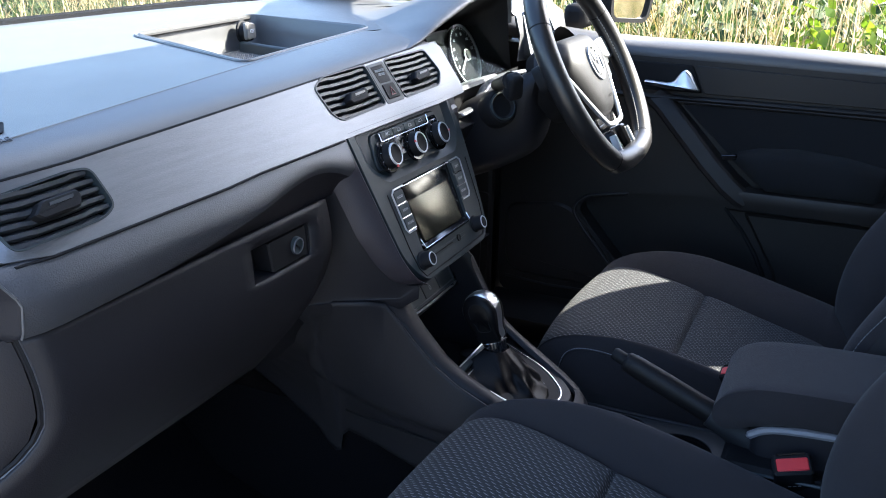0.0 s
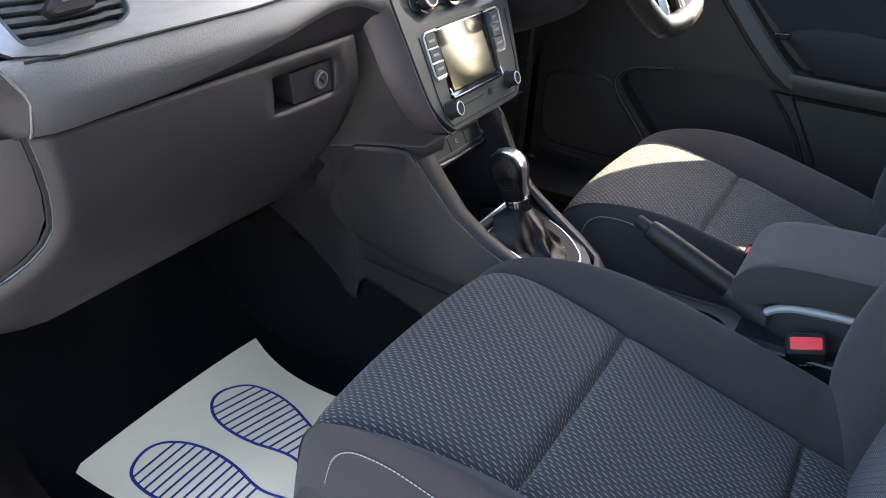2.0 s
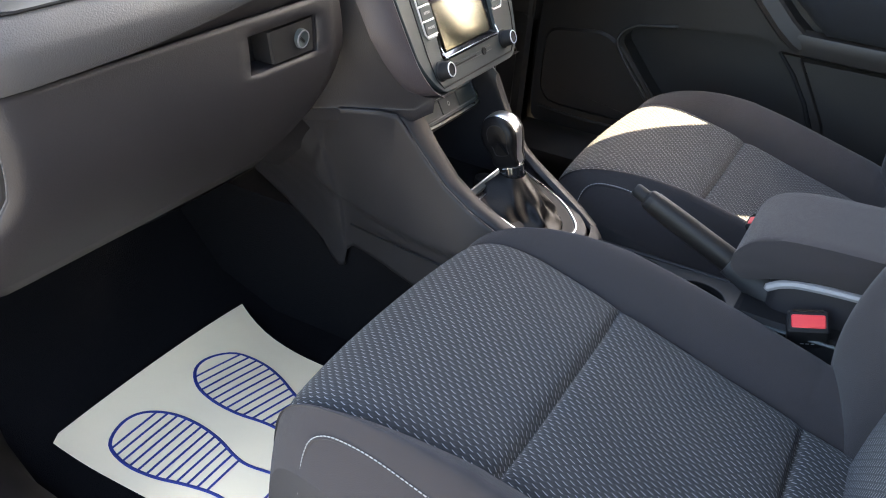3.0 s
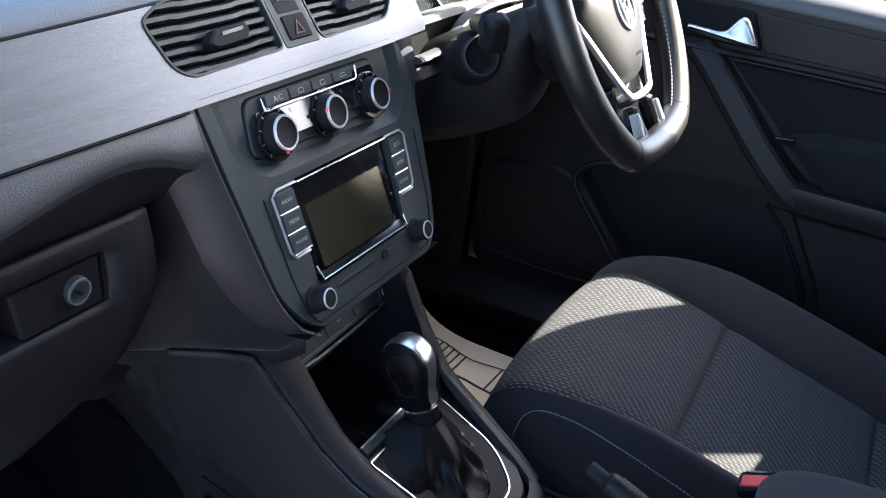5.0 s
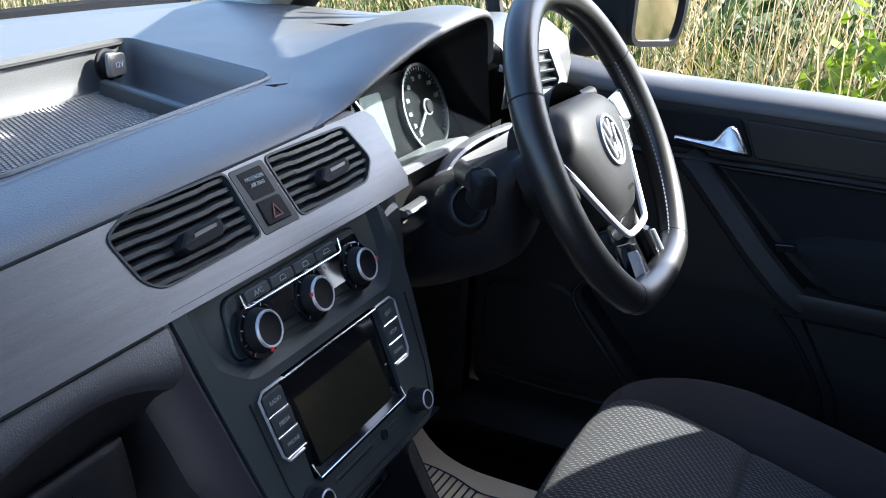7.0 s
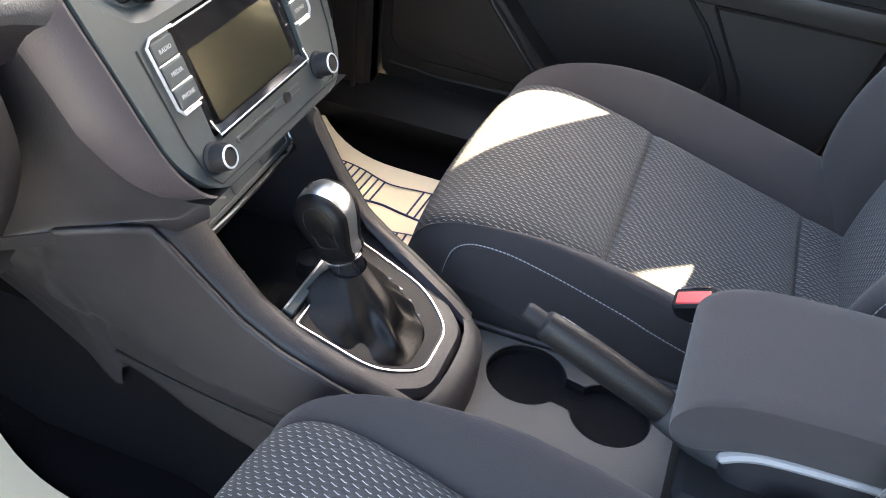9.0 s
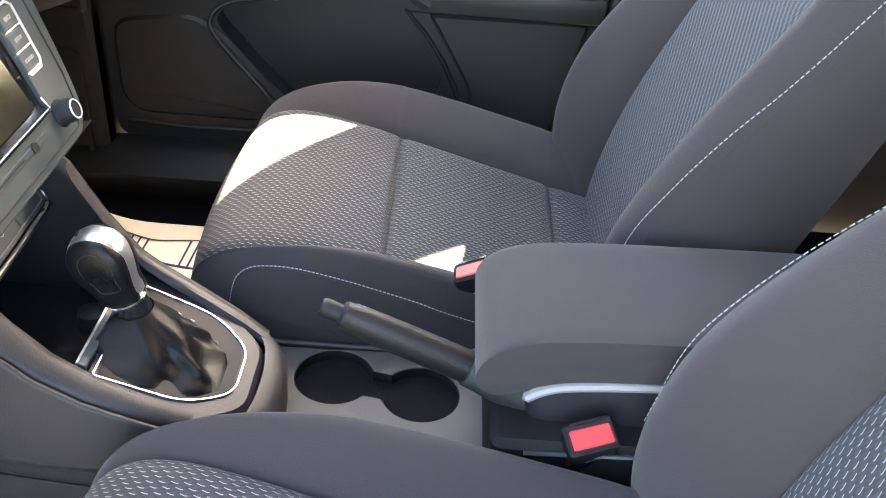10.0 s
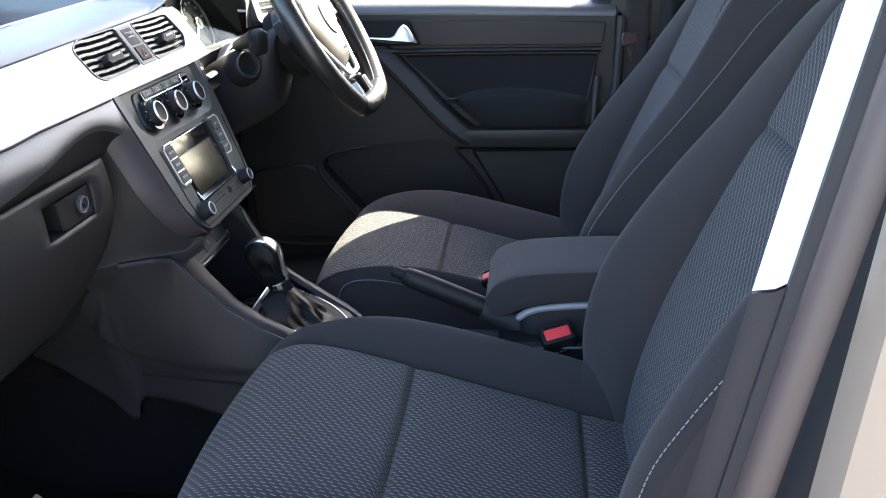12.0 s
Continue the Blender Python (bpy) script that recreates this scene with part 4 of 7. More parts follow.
part("screen", plate(rounded([(-0.053, -0.091), (0.056, -0.091), (0.056, -0.154), (-0.053, -0.154)], 0.002, 3), 0.001, STK @ Matrix.Translation((0, -0.1225, -0.0022)) @ Matrix.Rotation(radians(-3.5), 4, "X") @ Matrix.Translation((0, 0.1225, 0))), SCREEN, radio, "dark glass screen, switched off")
part("lower_lip", loft([[STK @ Vector((x, v, h)) for v, h in ((-0.154, -0.0025), (-0.1595, 0.003), (-0.163, 0.003), (-0.165, -0.002))] for x in (-0.062, 0.066)]), GLOSS, radio)
part("chrome_lip", tube([STK @ Vector(p) for p in ((-0.064, -0.148, 0.001), (-0.0625, -0.1605, 0.0035), (0.068, -0.1605, 0.0035), (0.0695, -0.151, 0.001))], 0.0008, 6), CHROME, radio, "chrome edge under the screen")
part("chrome_top", tube([STK @ Vector(p) for p in ((-0.064, -0.0805, 0.0015), (0.070, -0.0805, 0.0015))], 0.0008, 6), CHROME, radio, "chrome edge over the screen")
for side, labels in ((-1, ("RADIO", "MEDIA", "PHONE")), (1, ("EJECT", "SETUP", "SOUND"))):
    cx = S_CX + side * 0.0815
    for k, t in enumerate(labels):
        v0 = -0.083 - k * 0.0165
        sl = -side * 0.0016 * k
        o = rounded([(cx - 0.0115 + sl, v0 - 0.0145), (cx + 0.0115 + sl, v0 - 0.0145), (cx + 0.0115 + sl, v0), (cx - 0.0115 + sl, v0)], 0.0015, 2)
        b = part("key", plate(o, 0.004, STK @ Matrix.Translation((0, 0, 0.0022)), inset=0.0008), STACK, radio)
        words(t, 0.0043, STK @ Matrix.Translation((cx + sl, v0 - 0.0072, 0.0024)), GREYPRINT, b, depth=0.0001)
        part("key_line", tube([STK @ Vector((cx - 0.011 + sl, v0 - 0.0155, 0.0012)), STK @ Vector((cx + 0.012 + sl, v0 - 0.0155, 0.0012))], 0.0006, 5), CHROME, radio)
    o = S_CX + side * 0.0965
    part("key_frame", tube([STK @ Vector(p) for p in ((o - side * 0.03, -0.0795, 0.0015), (o - side * 0.006, -0.0795, 0.0018), (o, -0.084, 0.0018), (o - side * 0.0035, -0.128, 0.0018), (o - side * 0.008, -0.1335, 0.0018), (o - side * 0.026, -0.1335, 0.0015))], 0.0011, 6), VSILVER, radio, "chrome line round the keys")
    mk = STK @ Matrix.Translation((S_CX + side * 0.079, -0.1715, 0.0))
    kn = part("knob", lathe([(0.0, 0.0135), (0.0062, 0.0135), (0.0068, 0.0142), (0.0086, 0.0142), (0.0094, 0.0125), (0.0100, 0.003), (0.0116, 0.0012), (0.0116, 0.0)], mk, 28), BLACK, radio, "black turning knob")
    part("knob_ring", lathe([(0.0069, 0.0138), (0.0071, 0.0149), (0.0079, 0.0149), (0.0084, 0.0142)], mk, 28), VSILVER, kn, "chrome ring")
part("slot", plate(rounded([(-0.046, -0.176), (0.05, -0.176), (0.05, -0.171), (-0.046, -0.171)], 0.002, 2), 0.002, STK @ Matrix.Translation((0, 0, 0.001)), inset=0.0006), STACK, radio)
part("slot_line", box(0.05, 0.0016, 0.0006, STK @ Matrix.Translation((-0.018, -0.1735, 0.0012))), BLACK, radio)
part("jack", lathe([(0, 0.001), (0.0035, 0.001), (0.0042, 0.0016), (0.0045, 0.0)], STK @ Matrix.Translation((0.026, -0.1735, 0.001)), 18), BLACK, radio)

# side walls of the stack: from its left edge forward and outward to the glove box
edge_l = [(p.x, p.y) for p in spline([(-0.1385, 0.0, 0), (-0.133, -0.045, 0), (-0.126, -0.085, 0), (-0.119, -0.13, 0), (-0.111, -0.162, 0), (-0.096, -0.187, 0), (-0.078, -0.200, 0)], 4)]
rows, strip_rows = [], []
for x, v in [(-0.142, 0.004)] + edge_l:
    p = STK @ Vector((x, v, -0.0060 if v > 0 else -0.0015))
    k = min(1, max(0, -v / 0.05))
    w = 1 - 0.6 * min(1, max(0, (-v - 0.12) / 0.08))
    strip_rows.append([p, p + Vector((-0.003, -0.0015, 0.0)), p + Vector((-0.012 * w, 0.003 * k, 0)), p + Vector((-0.024 * w, 0.016 * k, -0.002)), p + Vector((-0.028 * w, 0.022 * k + 0.004, -0.003))])
    q = strip_rows[-1][-1]
    hollow = [(0, 0, 0), (-0.002, 0.008, 0), (-0.006, 0.035, -0.002), (-0.014, 0.058, -0.004), (-0.032, 0.078, -0.006), (-0.066, 0.090, -0.006), (-0.12, 0.095, -0.006), (-0.16, 0.12, -0.006)]
    ledge = [(-0.090, -0.045), (-0.098, -0.025), (-0.120, 0.008), (-0.140, 0.030), (-0.158, 0.052), (-0.175, 0.074), (-0.200, 0.112), (-0.256, 0.25)]
    s = min(1, max(0, (-v - 0.05) / 0.15)) ** 1.5
    rows.append([(q + Vector(o)) * (1 - s) + Vector((b[0], b[1], 0.851 if i else q.z)) * s for i, (o, b) in enumerate(zip(hollow, ledge))])
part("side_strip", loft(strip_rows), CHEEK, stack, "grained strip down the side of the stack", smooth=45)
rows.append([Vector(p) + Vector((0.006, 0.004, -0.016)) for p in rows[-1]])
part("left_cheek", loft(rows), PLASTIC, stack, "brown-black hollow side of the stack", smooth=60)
rows = []
for x, v in ((0.138, -0.002), (0.138, -0.06), (0.129, -0.14), (0.118, -0.18), (0.10, -0.199)):
    p = STK @ Vector((x, v, -0.004))
    rows.append([p, p + Vector((0.006, 0.004, 0)), p + Vector((0.014, 0.03, -0.006)), p + Vector((0.016, 0.15, -0.01)), p + Vector((0.016, 0.3, -0.01))])
part("right_cheek", loft(rows), PLASTIC, stack, smooth=60)
# underside of the stack and switch row with a chrome lip
low = thing("lower_switch_panel", "dark drawer panel with blank switches and a chrome lip", "switch panel")
LOW = axes((0.009, -0.019, 0.810), (0.171, 0.015, -0.0145), (0, 0.5, 0.87))
part("panel", plate(rounded([(-0.086, 0.0), (0.086, 0.0), (0.092, 0.052), (-0.092, 0.052)], 0.005, 3), 0.016, LOW, inset=0.0015), STACK, low)
part("panel_frame", ring(rounded([(-0.080, 0.0045), (0.080, 0.0045), (0.083, 0.027), (-0.083, 0.027)], 0.004, 3), 0.0010, 0.0016, LOW @ Matrix.Translation((0, 0, 0.0008))), GREYTRIM, low)
for i in range(3):
    part("blank_switch", plate(rounded([(-0.077 + i * 0.052, 0.006), (-0.027 + i * 0.052, 0.006), (-0.027 + i * 0.052, 0.025), (-0.077 + i * 0.052, 0.025)], 0.002, 2), 0.003, LOW @ Matrix.Translation((0, 0, 0.0014)), inset=0.0008), STACK, low)
part("switch_symbol", ring(circle(0.003, 16, -0.002, 0.016), 0.0007, 0.0003, LOW @ Matrix.Translation((0, 0, 0.0017))), GREYPRINT, low)
part("chrome_lip", tube(spline([LOW @ Vector(p) for p in ((-0.088, 0.001, 0.001), (-0.04, -0.001, 0.002), (0.04, -0.001, 0.002), (0.080, 0.000, 0.001), (0.089, 0.012, 0.0))], 6), 0.0016, 6), SATIN, low, "satin chrome lip")
part("lip_underside", loft([[LOW @ Vector((x, v, h)) for v, h in ((-0.001, 0.002), (-0.005, 0.001), (-0.006, -0.012), (0.0, -0.02))] for x in (-0.086, 0.0, 0.086)]), BLACK, low)
part("stack_underside", loft([[(x, y, z) for y, z in ((-0.052, 0.872), (-0.03, 0.868), (0.0, 0.872), (0.06, 0.88))] for x in (-0.098, 0.0, 0.118)]), BLACK, stack)

# ---- centre console ----
cons = thing("centre_console", "dark plastic centre console with gear lever surround and cup holders", "centre console")
# passenger-side wall and driver-side wall: rows along y, from the top edge to the floor
EDGE = [(0.10, 0.90), (0.03, 0.875), (-0.008, 0.848), (-0.04, 0.806), (-0.07, 0.773), (-0.10, 0.751), (-0.14, 0.728), (-0.18, 0.706), (-0.205, 0.69)]


def cons_w(y):
    """Half width of the console's top edge."""
    return 0.088 if y > -0.06 else 0.088 - 0.020 * min(1, (-0.06 - y) / 0.15) ** 2


def side_extra(y):
    """How much further out the passenger side stands."""
    return 0.010 * min(1, max(0, (y + 0.205) / 0.14)) + 0.012 * min(1, max(0, (y + 0.05) / 0.04))


FLARE = [(0.42, 0.846, -0.272, -0.05, 0.754), (0.25, 0.851, -0.252, -0.05, 0.692), (0.18, 0.852, -0.230, -0.052, 0.656), (0.115, 0.852, -0.196, -0.054, 0.612), (0.100, 0.852, -0.186, -0.055, 0.592), (0.088, 0.852, -0.176, -0.056, 0.584), (0.078, 0.852, -0.168, -0.058, 0.588), (0.073, 0.852, -0.164, -0.060, 0.615), (0.062, 0.852, -0.156, -0.063, 0.626), (0.04, 0.852, -0.143, -0.068, 0.626), (0.005, 0.851, -0.119, -0.077, 0.624), (-0.010, 0.846, -0.1035, -0.081, 0.622)]
rows = []
for y, zt, xt, xb, zb in FLARE:
    col = []
    for k in range(9):
        t = k / 8
        f = (1 - t) ** 2.2
        col.append((xb + (xt - xb) * f - 0.010 * math.sin(math.pi * t), y + 0.012 * t, zt + (zb - zt) * t))
    rows.append(col)
for y, z in EDGE[3:]:
    w = cons_w(y) + side_extra(y)
    col = []
    zb = 0.619 - 0.02 * max(0, -y) / 0.2
    for k in range(9):
        t = k / 8
        col.append(((0.006 - w) * (1 - t) - (0.0935 - 0.010 * min(1, max(0, (y + 0.12) / 0.08))) * t - 0.010 * math.sin(math.pi * t) * (0.4 + 0.6 * t), y + 0.006 * t, z - 0.003 + (zb - z) * t))
    rows.append(col)
fine = []
for i in range(len(rows) - 1):
    for k in range(4):
        t = k / 4
        col = [Vector(a) * (1 - t) + Vector(b) * t for a, b in zip(rows[i], rows[i + 1])]
        fine.append([col[j] * (1 - q / 4) + col[j + 1] * q / 4 for j in range(8) for q in range(4)] + [col[-1]])
fine.append([Vector(a) * (1 - q / 4) + Vector(b) * q / 4 for a, b in zip(rows[-1], rows[-1][1:]) for q in range(4)] + [Vector(rows[-1][-1])])
FIELD_EDGE = [(0.020, 0.90), (0.058, 0.826), (0.100, 0.756), (0.106, 0.738), (0.098, 0.722), (0.075, 0.702), (0.03, 0.692), (-0.30, 0.670), (-0.30, 0.90)]


def raised(y, z):
    """1 inside the raised field of the side panel, 0 outside, with a soft step."""
    near, inside = 1.0, False
    for (ay, az_), (by, bz) in zip(FIELD_EDGE, FIELD_EDGE[1:] + FIELD_EDGE[:1]):
        ey, ez = by - ay, bz - az_
        k = min(1, max(0, ((y - ay) * ey + (z - az_) * ez) / (ey * ey + ez * ez)))
        near = min(near, math.hypot(y - ay - k * ey, z - az_ - k * ez))
        if (az_ > z) != (bz > z) and y < ay + (z - az_) * ey / ez:
            inside = not inside
    t = min(1, max(0, (near if inside else -near) / 0.010 + 0.5))
    return t * t * (3 - 2 * t)


rows = [[p + Vector((-0.007 * raised(p.y, p.z), 0, 0)) for p in col] for col in fine]
part("side_left", loft(rows), PLASTIC, cons, "smooth brown-black side panel", smooth=60, thick=0.004)
EDGE_R = [(0.09, 0.92), (0.01, 0.89), (-0.038, 0.846), (-0.062, 0.800), (-0.090, 0.760), (-0.110, 0.745), (-0.14, 0.728), (-0.18, 0.706), (-0.205, 0.69)]
rows = []
for y, z in EDGE_R:
    w = cons_w(y)
    rows.append([(0.006 + w, y + 0.003, z - 0.004), (0.010 + w, y + 0.005, z - 0.03), (0.014 + w, y + 0.012, z - 0.35 * (z - 0.58)), (0.018 + w, y + 0.02, 0.60), (0.020 + w, y + 0.02, 0.46)])
part("side_right", loft(rows), PLASTIC, cons, "smooth brown-black side panel", smooth=60, thick=0.004)
for side in (-1, 1):
    rows = []
    for y, z in (EDGE if side < 0 else EDGE_R)[2:]:
        w = cons_w(y)
        wide = w + (side_extra(y) if side < 0 else 0)
        rows.append([(0.006 + side * (w - 0.018), y - 0.006, z - 0.010), (0.006 + side * (w - 0.015), y - 0.002, z - 0.001), (0.006 + side * (w - 0.009), y, z + 0.001), (0.006 + side * (wide - 0.002), y + 0.001, z), (0.006 + side * (wide + 0.0008), y + 0.002, z - 0.004), (0.006 + side * (wide + 0.0005), y + 0.004, z - 0.014)])
    part("top_rim", loft(rows), PLASTIC, cons, smooth=60)
part("tunnel_carpet", plate(rounded([(-0.040, 0.5), (0.10, 0.5), (0.10, -0.8), (-0.080, -0.8), (-0.080, -0.10), (-0.045, 0.04)], 0.02, 3), 0.20, Matrix.Translation((0, 0, 0.64))), CARPET, cons, "black tunnel carpet")
part("panel_line", tube(spline([(-0.088, 0.062, 0.673), (-0.093, 0.02, 0.671), (-0.0985, -0.05, 0.668), (-0.1015, -0.13, 0.663)], 6), 0.0016, 6), BLACK, cons)
part("rim_groove", tube(spline([(0.0055 - cons_w(y) - side_extra(y), y, z - 0.024) for y, z in EDGE[3:7]], 4), 0.0007, 5), BLACK, cons)
# end of the console behind the lever, rounded
rows = []
for k in range(13):
    a = math.pi * k / 12
    cx, sy = math.cos(a), math.sin(a)
    rows.append([(0.006 + cx * 0.056, -0.196 - 0.014 * sy, 0.693), (0.006 + cx * 0.066, -0.199 - 0.022 * sy, 0.690), (0.006 + cx * 0.072, -0.200 - 0.030 * sy, 0.678), (0.006 + cx * 0.073, -0.198 - 0.031 * sy, 0.62)])
part("end", loft(rows), PLASTIC, cons, smooth=60)
# cubby under the switches
part("cubby_floor", loft([[(x, y, z) for y, z in ((0.06, 0.80), (0.055, 0.74), (0.045, 0.715), (0.0, 0.712), (-0.075, 0.712))] for x in (-0.075, 0.09)]), GLOSS, cons, "gloss black cubby floor", smooth=60)
for k in range(3):
    mm = Matrix.Translation((-0.035 + k * 0.022, -0.005, 0.7125))
    part("print", box(0.010 - 0.004 * (k == 2), 0.0035, 0.0004, mm), GREYPRINT, cons)
part("cover_button", lathe([(0, 0.012), (0.010, 0.012), (0.013, 0.010), (0.014, 0.0)], Matrix.Translation((0.046, -0.055, 0.712)), 20), BLACK, cons)
# lever surround: a sloping plate with a chrome ring
LEV = axes((0.006, -0.14, 0.7190), (1, 0, 0), (0, 0.925, 0.38))
L_OUT = rounded([(-0.060, 0.053), (0.062, 0.053), (0.058, -0.022), (0.030, -0.057), (-0.026, -0.057), (-0.055, -0.022)], [0.004, 0.004, 0.02, 0.015, 0.015, 0.02], 5)
L_BIG = rounded([(-0.084, 0.062), (0.084, 0.062), (0.082, -0.025), (0.044, -0.074), (-0.040, -0.074), (-0.080, -0.025)], [0.004, 0.004, 0.03, 0.02, 0.02, 0.03], 5)
part("lever_frame", plate(L_BIG, 0.024, LEV, inset=0.006), PLASTIC, cons, "satin black lever surround")
part("chrome_ring", ring(L_OUT, 0.0011, 0.006, LEV @ Matrix.Translation((0, 0, 0.002))), SATIN, cons, "chrome ring round the gaiter")
part("gate_plate", plate([(p.x * 0.95, p.y * 0.95) for p in L_OUT], 0.002, LEV @ Matrix.Translation((0, 0, 0.0008))), DIAL, cons)
part("front_bar", box(0.118, 0.009, 0.006, LEV @ Matrix.Translation((0.001, 0.0625, 0.0025))), STACK, cons, bevel=0.0015)
part("front_line", box(0.116, 0.0022, 0.006, LEV @ Matrix.Translation((0.001, 0.0665, 0.003))), SATIN, cons, "satin chrome edge of the lever surround", bevel=0.0006)
for k, t in enumerate("PRND S".replace(" ", "")):
    words(t, 0.0062, LEV @ Matrix.Translation((0.0435 - 0.0012 * k * k, 0.022 - k * 0.0125, 0.0012)), GREYPRINT, cons, "gear_letter")
# tunnel behind it with two cup holders
CUPS = [(0.061, -0.266, 0.037), (0.045, -0.348, 0.036)]
TZ = 0.652
tun_out = rounded([(-0.085, -0.19), (0.098, -0.19), (0.104, -0.42), (-0.085, -0.42)], 0.004, 2)
(ax_, ay_, ar_), (bx_, by_, br_) = CUPS
way = math.atan2(by_ - ay_, bx_ - ax_)
oa, ob = math.asin(0.017 / ar_), math.asin(0.017 / br_)
cup_out = [(ax_ + ar_ * math.cos(way + oa + (2 * math.pi - 2 * oa) * k / 28), ay_ + ar_ * math.sin(way + oa + (2 * math.pi - 2 * oa) * k / 28)) for k in range(29)]
cup_out += [(bx_ + br_ * math.cos(way + math.pi + ob + (2 * math.pi - 2 * ob) * k / 28), by_ + br_ * math.sin(way + math.pi + ob + (2 * math.pi - 2 * ob) * k / 28)) for k in range(29)]
part("cup_plate", plate(tun_out, 0.008, Matrix.Translation((0, 0, TZ)), holes=[[Vector((x, y, 0)) for x, y in cup_out]]), RUBBER, cons, smooth=30, bevel=0.002)
part("cup_wall", loft([[(x, y, TZ - d) for x, y in cup_out + cup_out[:1]] for d in (0.001, 0.012, 0.024)]), BLACK, cons, smooth=40)
part("cup_bridge", box(0.036, 0.03, 0.004, Matrix.Translation(((ax_ + bx_) / 2, (ay_ + by_) / 2, TZ - 0.026))), BLACK, cons)
for x, y, r in CUPS:
    part("cup_holder", lathe([(r, -0.022), (r - 0.002, -0.03), (r - 0.005, -0.068), (r - 0.012, -0.072), (0, -0.072)], Matrix.Translation((x, y, TZ)), 32), BLACK, cons, "deep black cup holder")
for sx in (-0.087, 0.106):
    part("tunnel_side", box(0.006, 0.66, 0.2, Matrix.Translation((sx, -0.52, 0.553))), PLASTIC, cons, bevel=0.002)
part("rear_box", plate(rounded([(-0.078, -0.405), (0.09, -0.405), (0.09, -0.80), (-0.078, -0.80)], 0.01, 3), 0.15, Matrix.Translation((0, 0, 0.722)), inset=0.006), BLACK, cons)
part("rear_box_line", tube([(-0.083, -0.43, 0.718), (-0.084, -0.52, 0.722), (-0.084, -0.62, 0.726)], 0.002, 6), STACK, cons)

# gear lever
gear = thing("gear_lever", "black leather automatic gear lever with a silver-edged knob", "gear lever")
base = Vector((0.012, -0.115, 0.722))
ax_up = Vector((0.004, 0.030, 0.098)).normalized()
rows = []
base_ring = [LEV @ Vector((p.x * 0.76 - 0.011, p.y * 0.84 + 0.004, 0.001)) for p in L_OUT]
tip = base + ax_up * 0.036
mid_c = LEV @ Vector((-0.006, 0.006, 0.0))
for t, s, h in ((0, 1.0, 0.0), (0.08, 1.05, 0.12), (0.2, 1.04, 0.24), (0.33, 0.98, 0.34), (0.46, 0.91, 0.46), (0.6, 0.81, 0.60), (0.75, 0.69, 0.76), (0.88, 0.58, 0.90), (1.0, 0.50, 1.0)):
    row = []
    for i, p in enumerate(base_ring):
        q = 2 * math.pi * i / len(base_ring)
        ease = math.sin(math.pi * min(1, t * 1.1))
        fold = 1 + (0.13 * math.sin(5 * q + 8 * t) + 0.08 * math.sin(9 * q - 6 * t)) * ease
        c = mid_c + (tip - mid_c) * h ** 0.8
        d0 = p - mid_c
        k = min(1, max(0, (t - 0.8) / 0.2))
        off = d0 * s * fold * (1 - k) + d0.normalized() * 0.0185 * fold * k
        row.append(Vector((c.x + off.x, c.y + off.y, (p.z + off.z * 0) * (1 - h) + c.z * h + 0.003 * math.sin(4 * q + 5 * t) * ease)))
    rows.append(row)
part("gaiter", loft(rows, closed=True, uv=False), BOOT, gear, "creased black leather gaiter", smooth=80, subdiv=1)
top0 = base + ax_up * 0.028
part("collar", lathe([(0.0155, 0), (0.0160, 0.003), (0.0155, 0.010), (0.0150, 0.016)], Matrix.Translation(top0) @ ax_up.to_track_quat("Z", "Y").to_matrix().to_4x4(), 24), GLOSS, gear)
part("collar_ring", lathe([(0.0140, 0.016), (0.0162, 0.0163), (0.0162, 0.0180), (0.0140, 0.0185)], Matrix.Translation(top0) @ ax_up.to_track_quat("Z", "Y").to_matrix().to_4x4(), 24), CHROME, gear, "chrome ring below the knob")
KN = Matrix.Translation(top0 + ax_up * 0.002) @ Matrix((Vector((1, 0, 0)), Vector((0, ax_up.z, -ax_up.y)), ax_up)).transposed().to_4x4() @ Matrix.Scale(0.92, 4)
pear = spline([Vector((y, z, 0)) for y, z in ((-0.0145, 0.018), (-0.0155, 0.034), (-0.0185, 0.052), (-0.0185, 0.068), (-0.010, 0.082), (0.006, 0.089), (0.022, 0.085), (0.030, 0.071), (0.028, 0.052), (0.0205, 0.034), (0.0150, 0.018))], 4, closed=True)
pc = Vector((0.004, 0.056))
rows = []
for x, s in ((-0.0135, 0.84), (-0.0120, 0.95), (-0.0085, 0.985), (0, 1.0), (0.0085, 0.985), (0.0120, 0.95), (0.0135, 0.84)):
    rows.append([KN @ Vector((x * (0.80 + 0.20 * min(1, max(0, (p.y - 0.018) / 0.035))), pc.x + (p.x - pc.x) * s, pc.y + (p.y - pc.y) * (1 - (1 - s) * 0.9))) for p in pear])
part("silver_band", loft(rows, closed=True, caps=True, uv=False), SATIN, gear, "satin silver band over the knob", smooth=70)
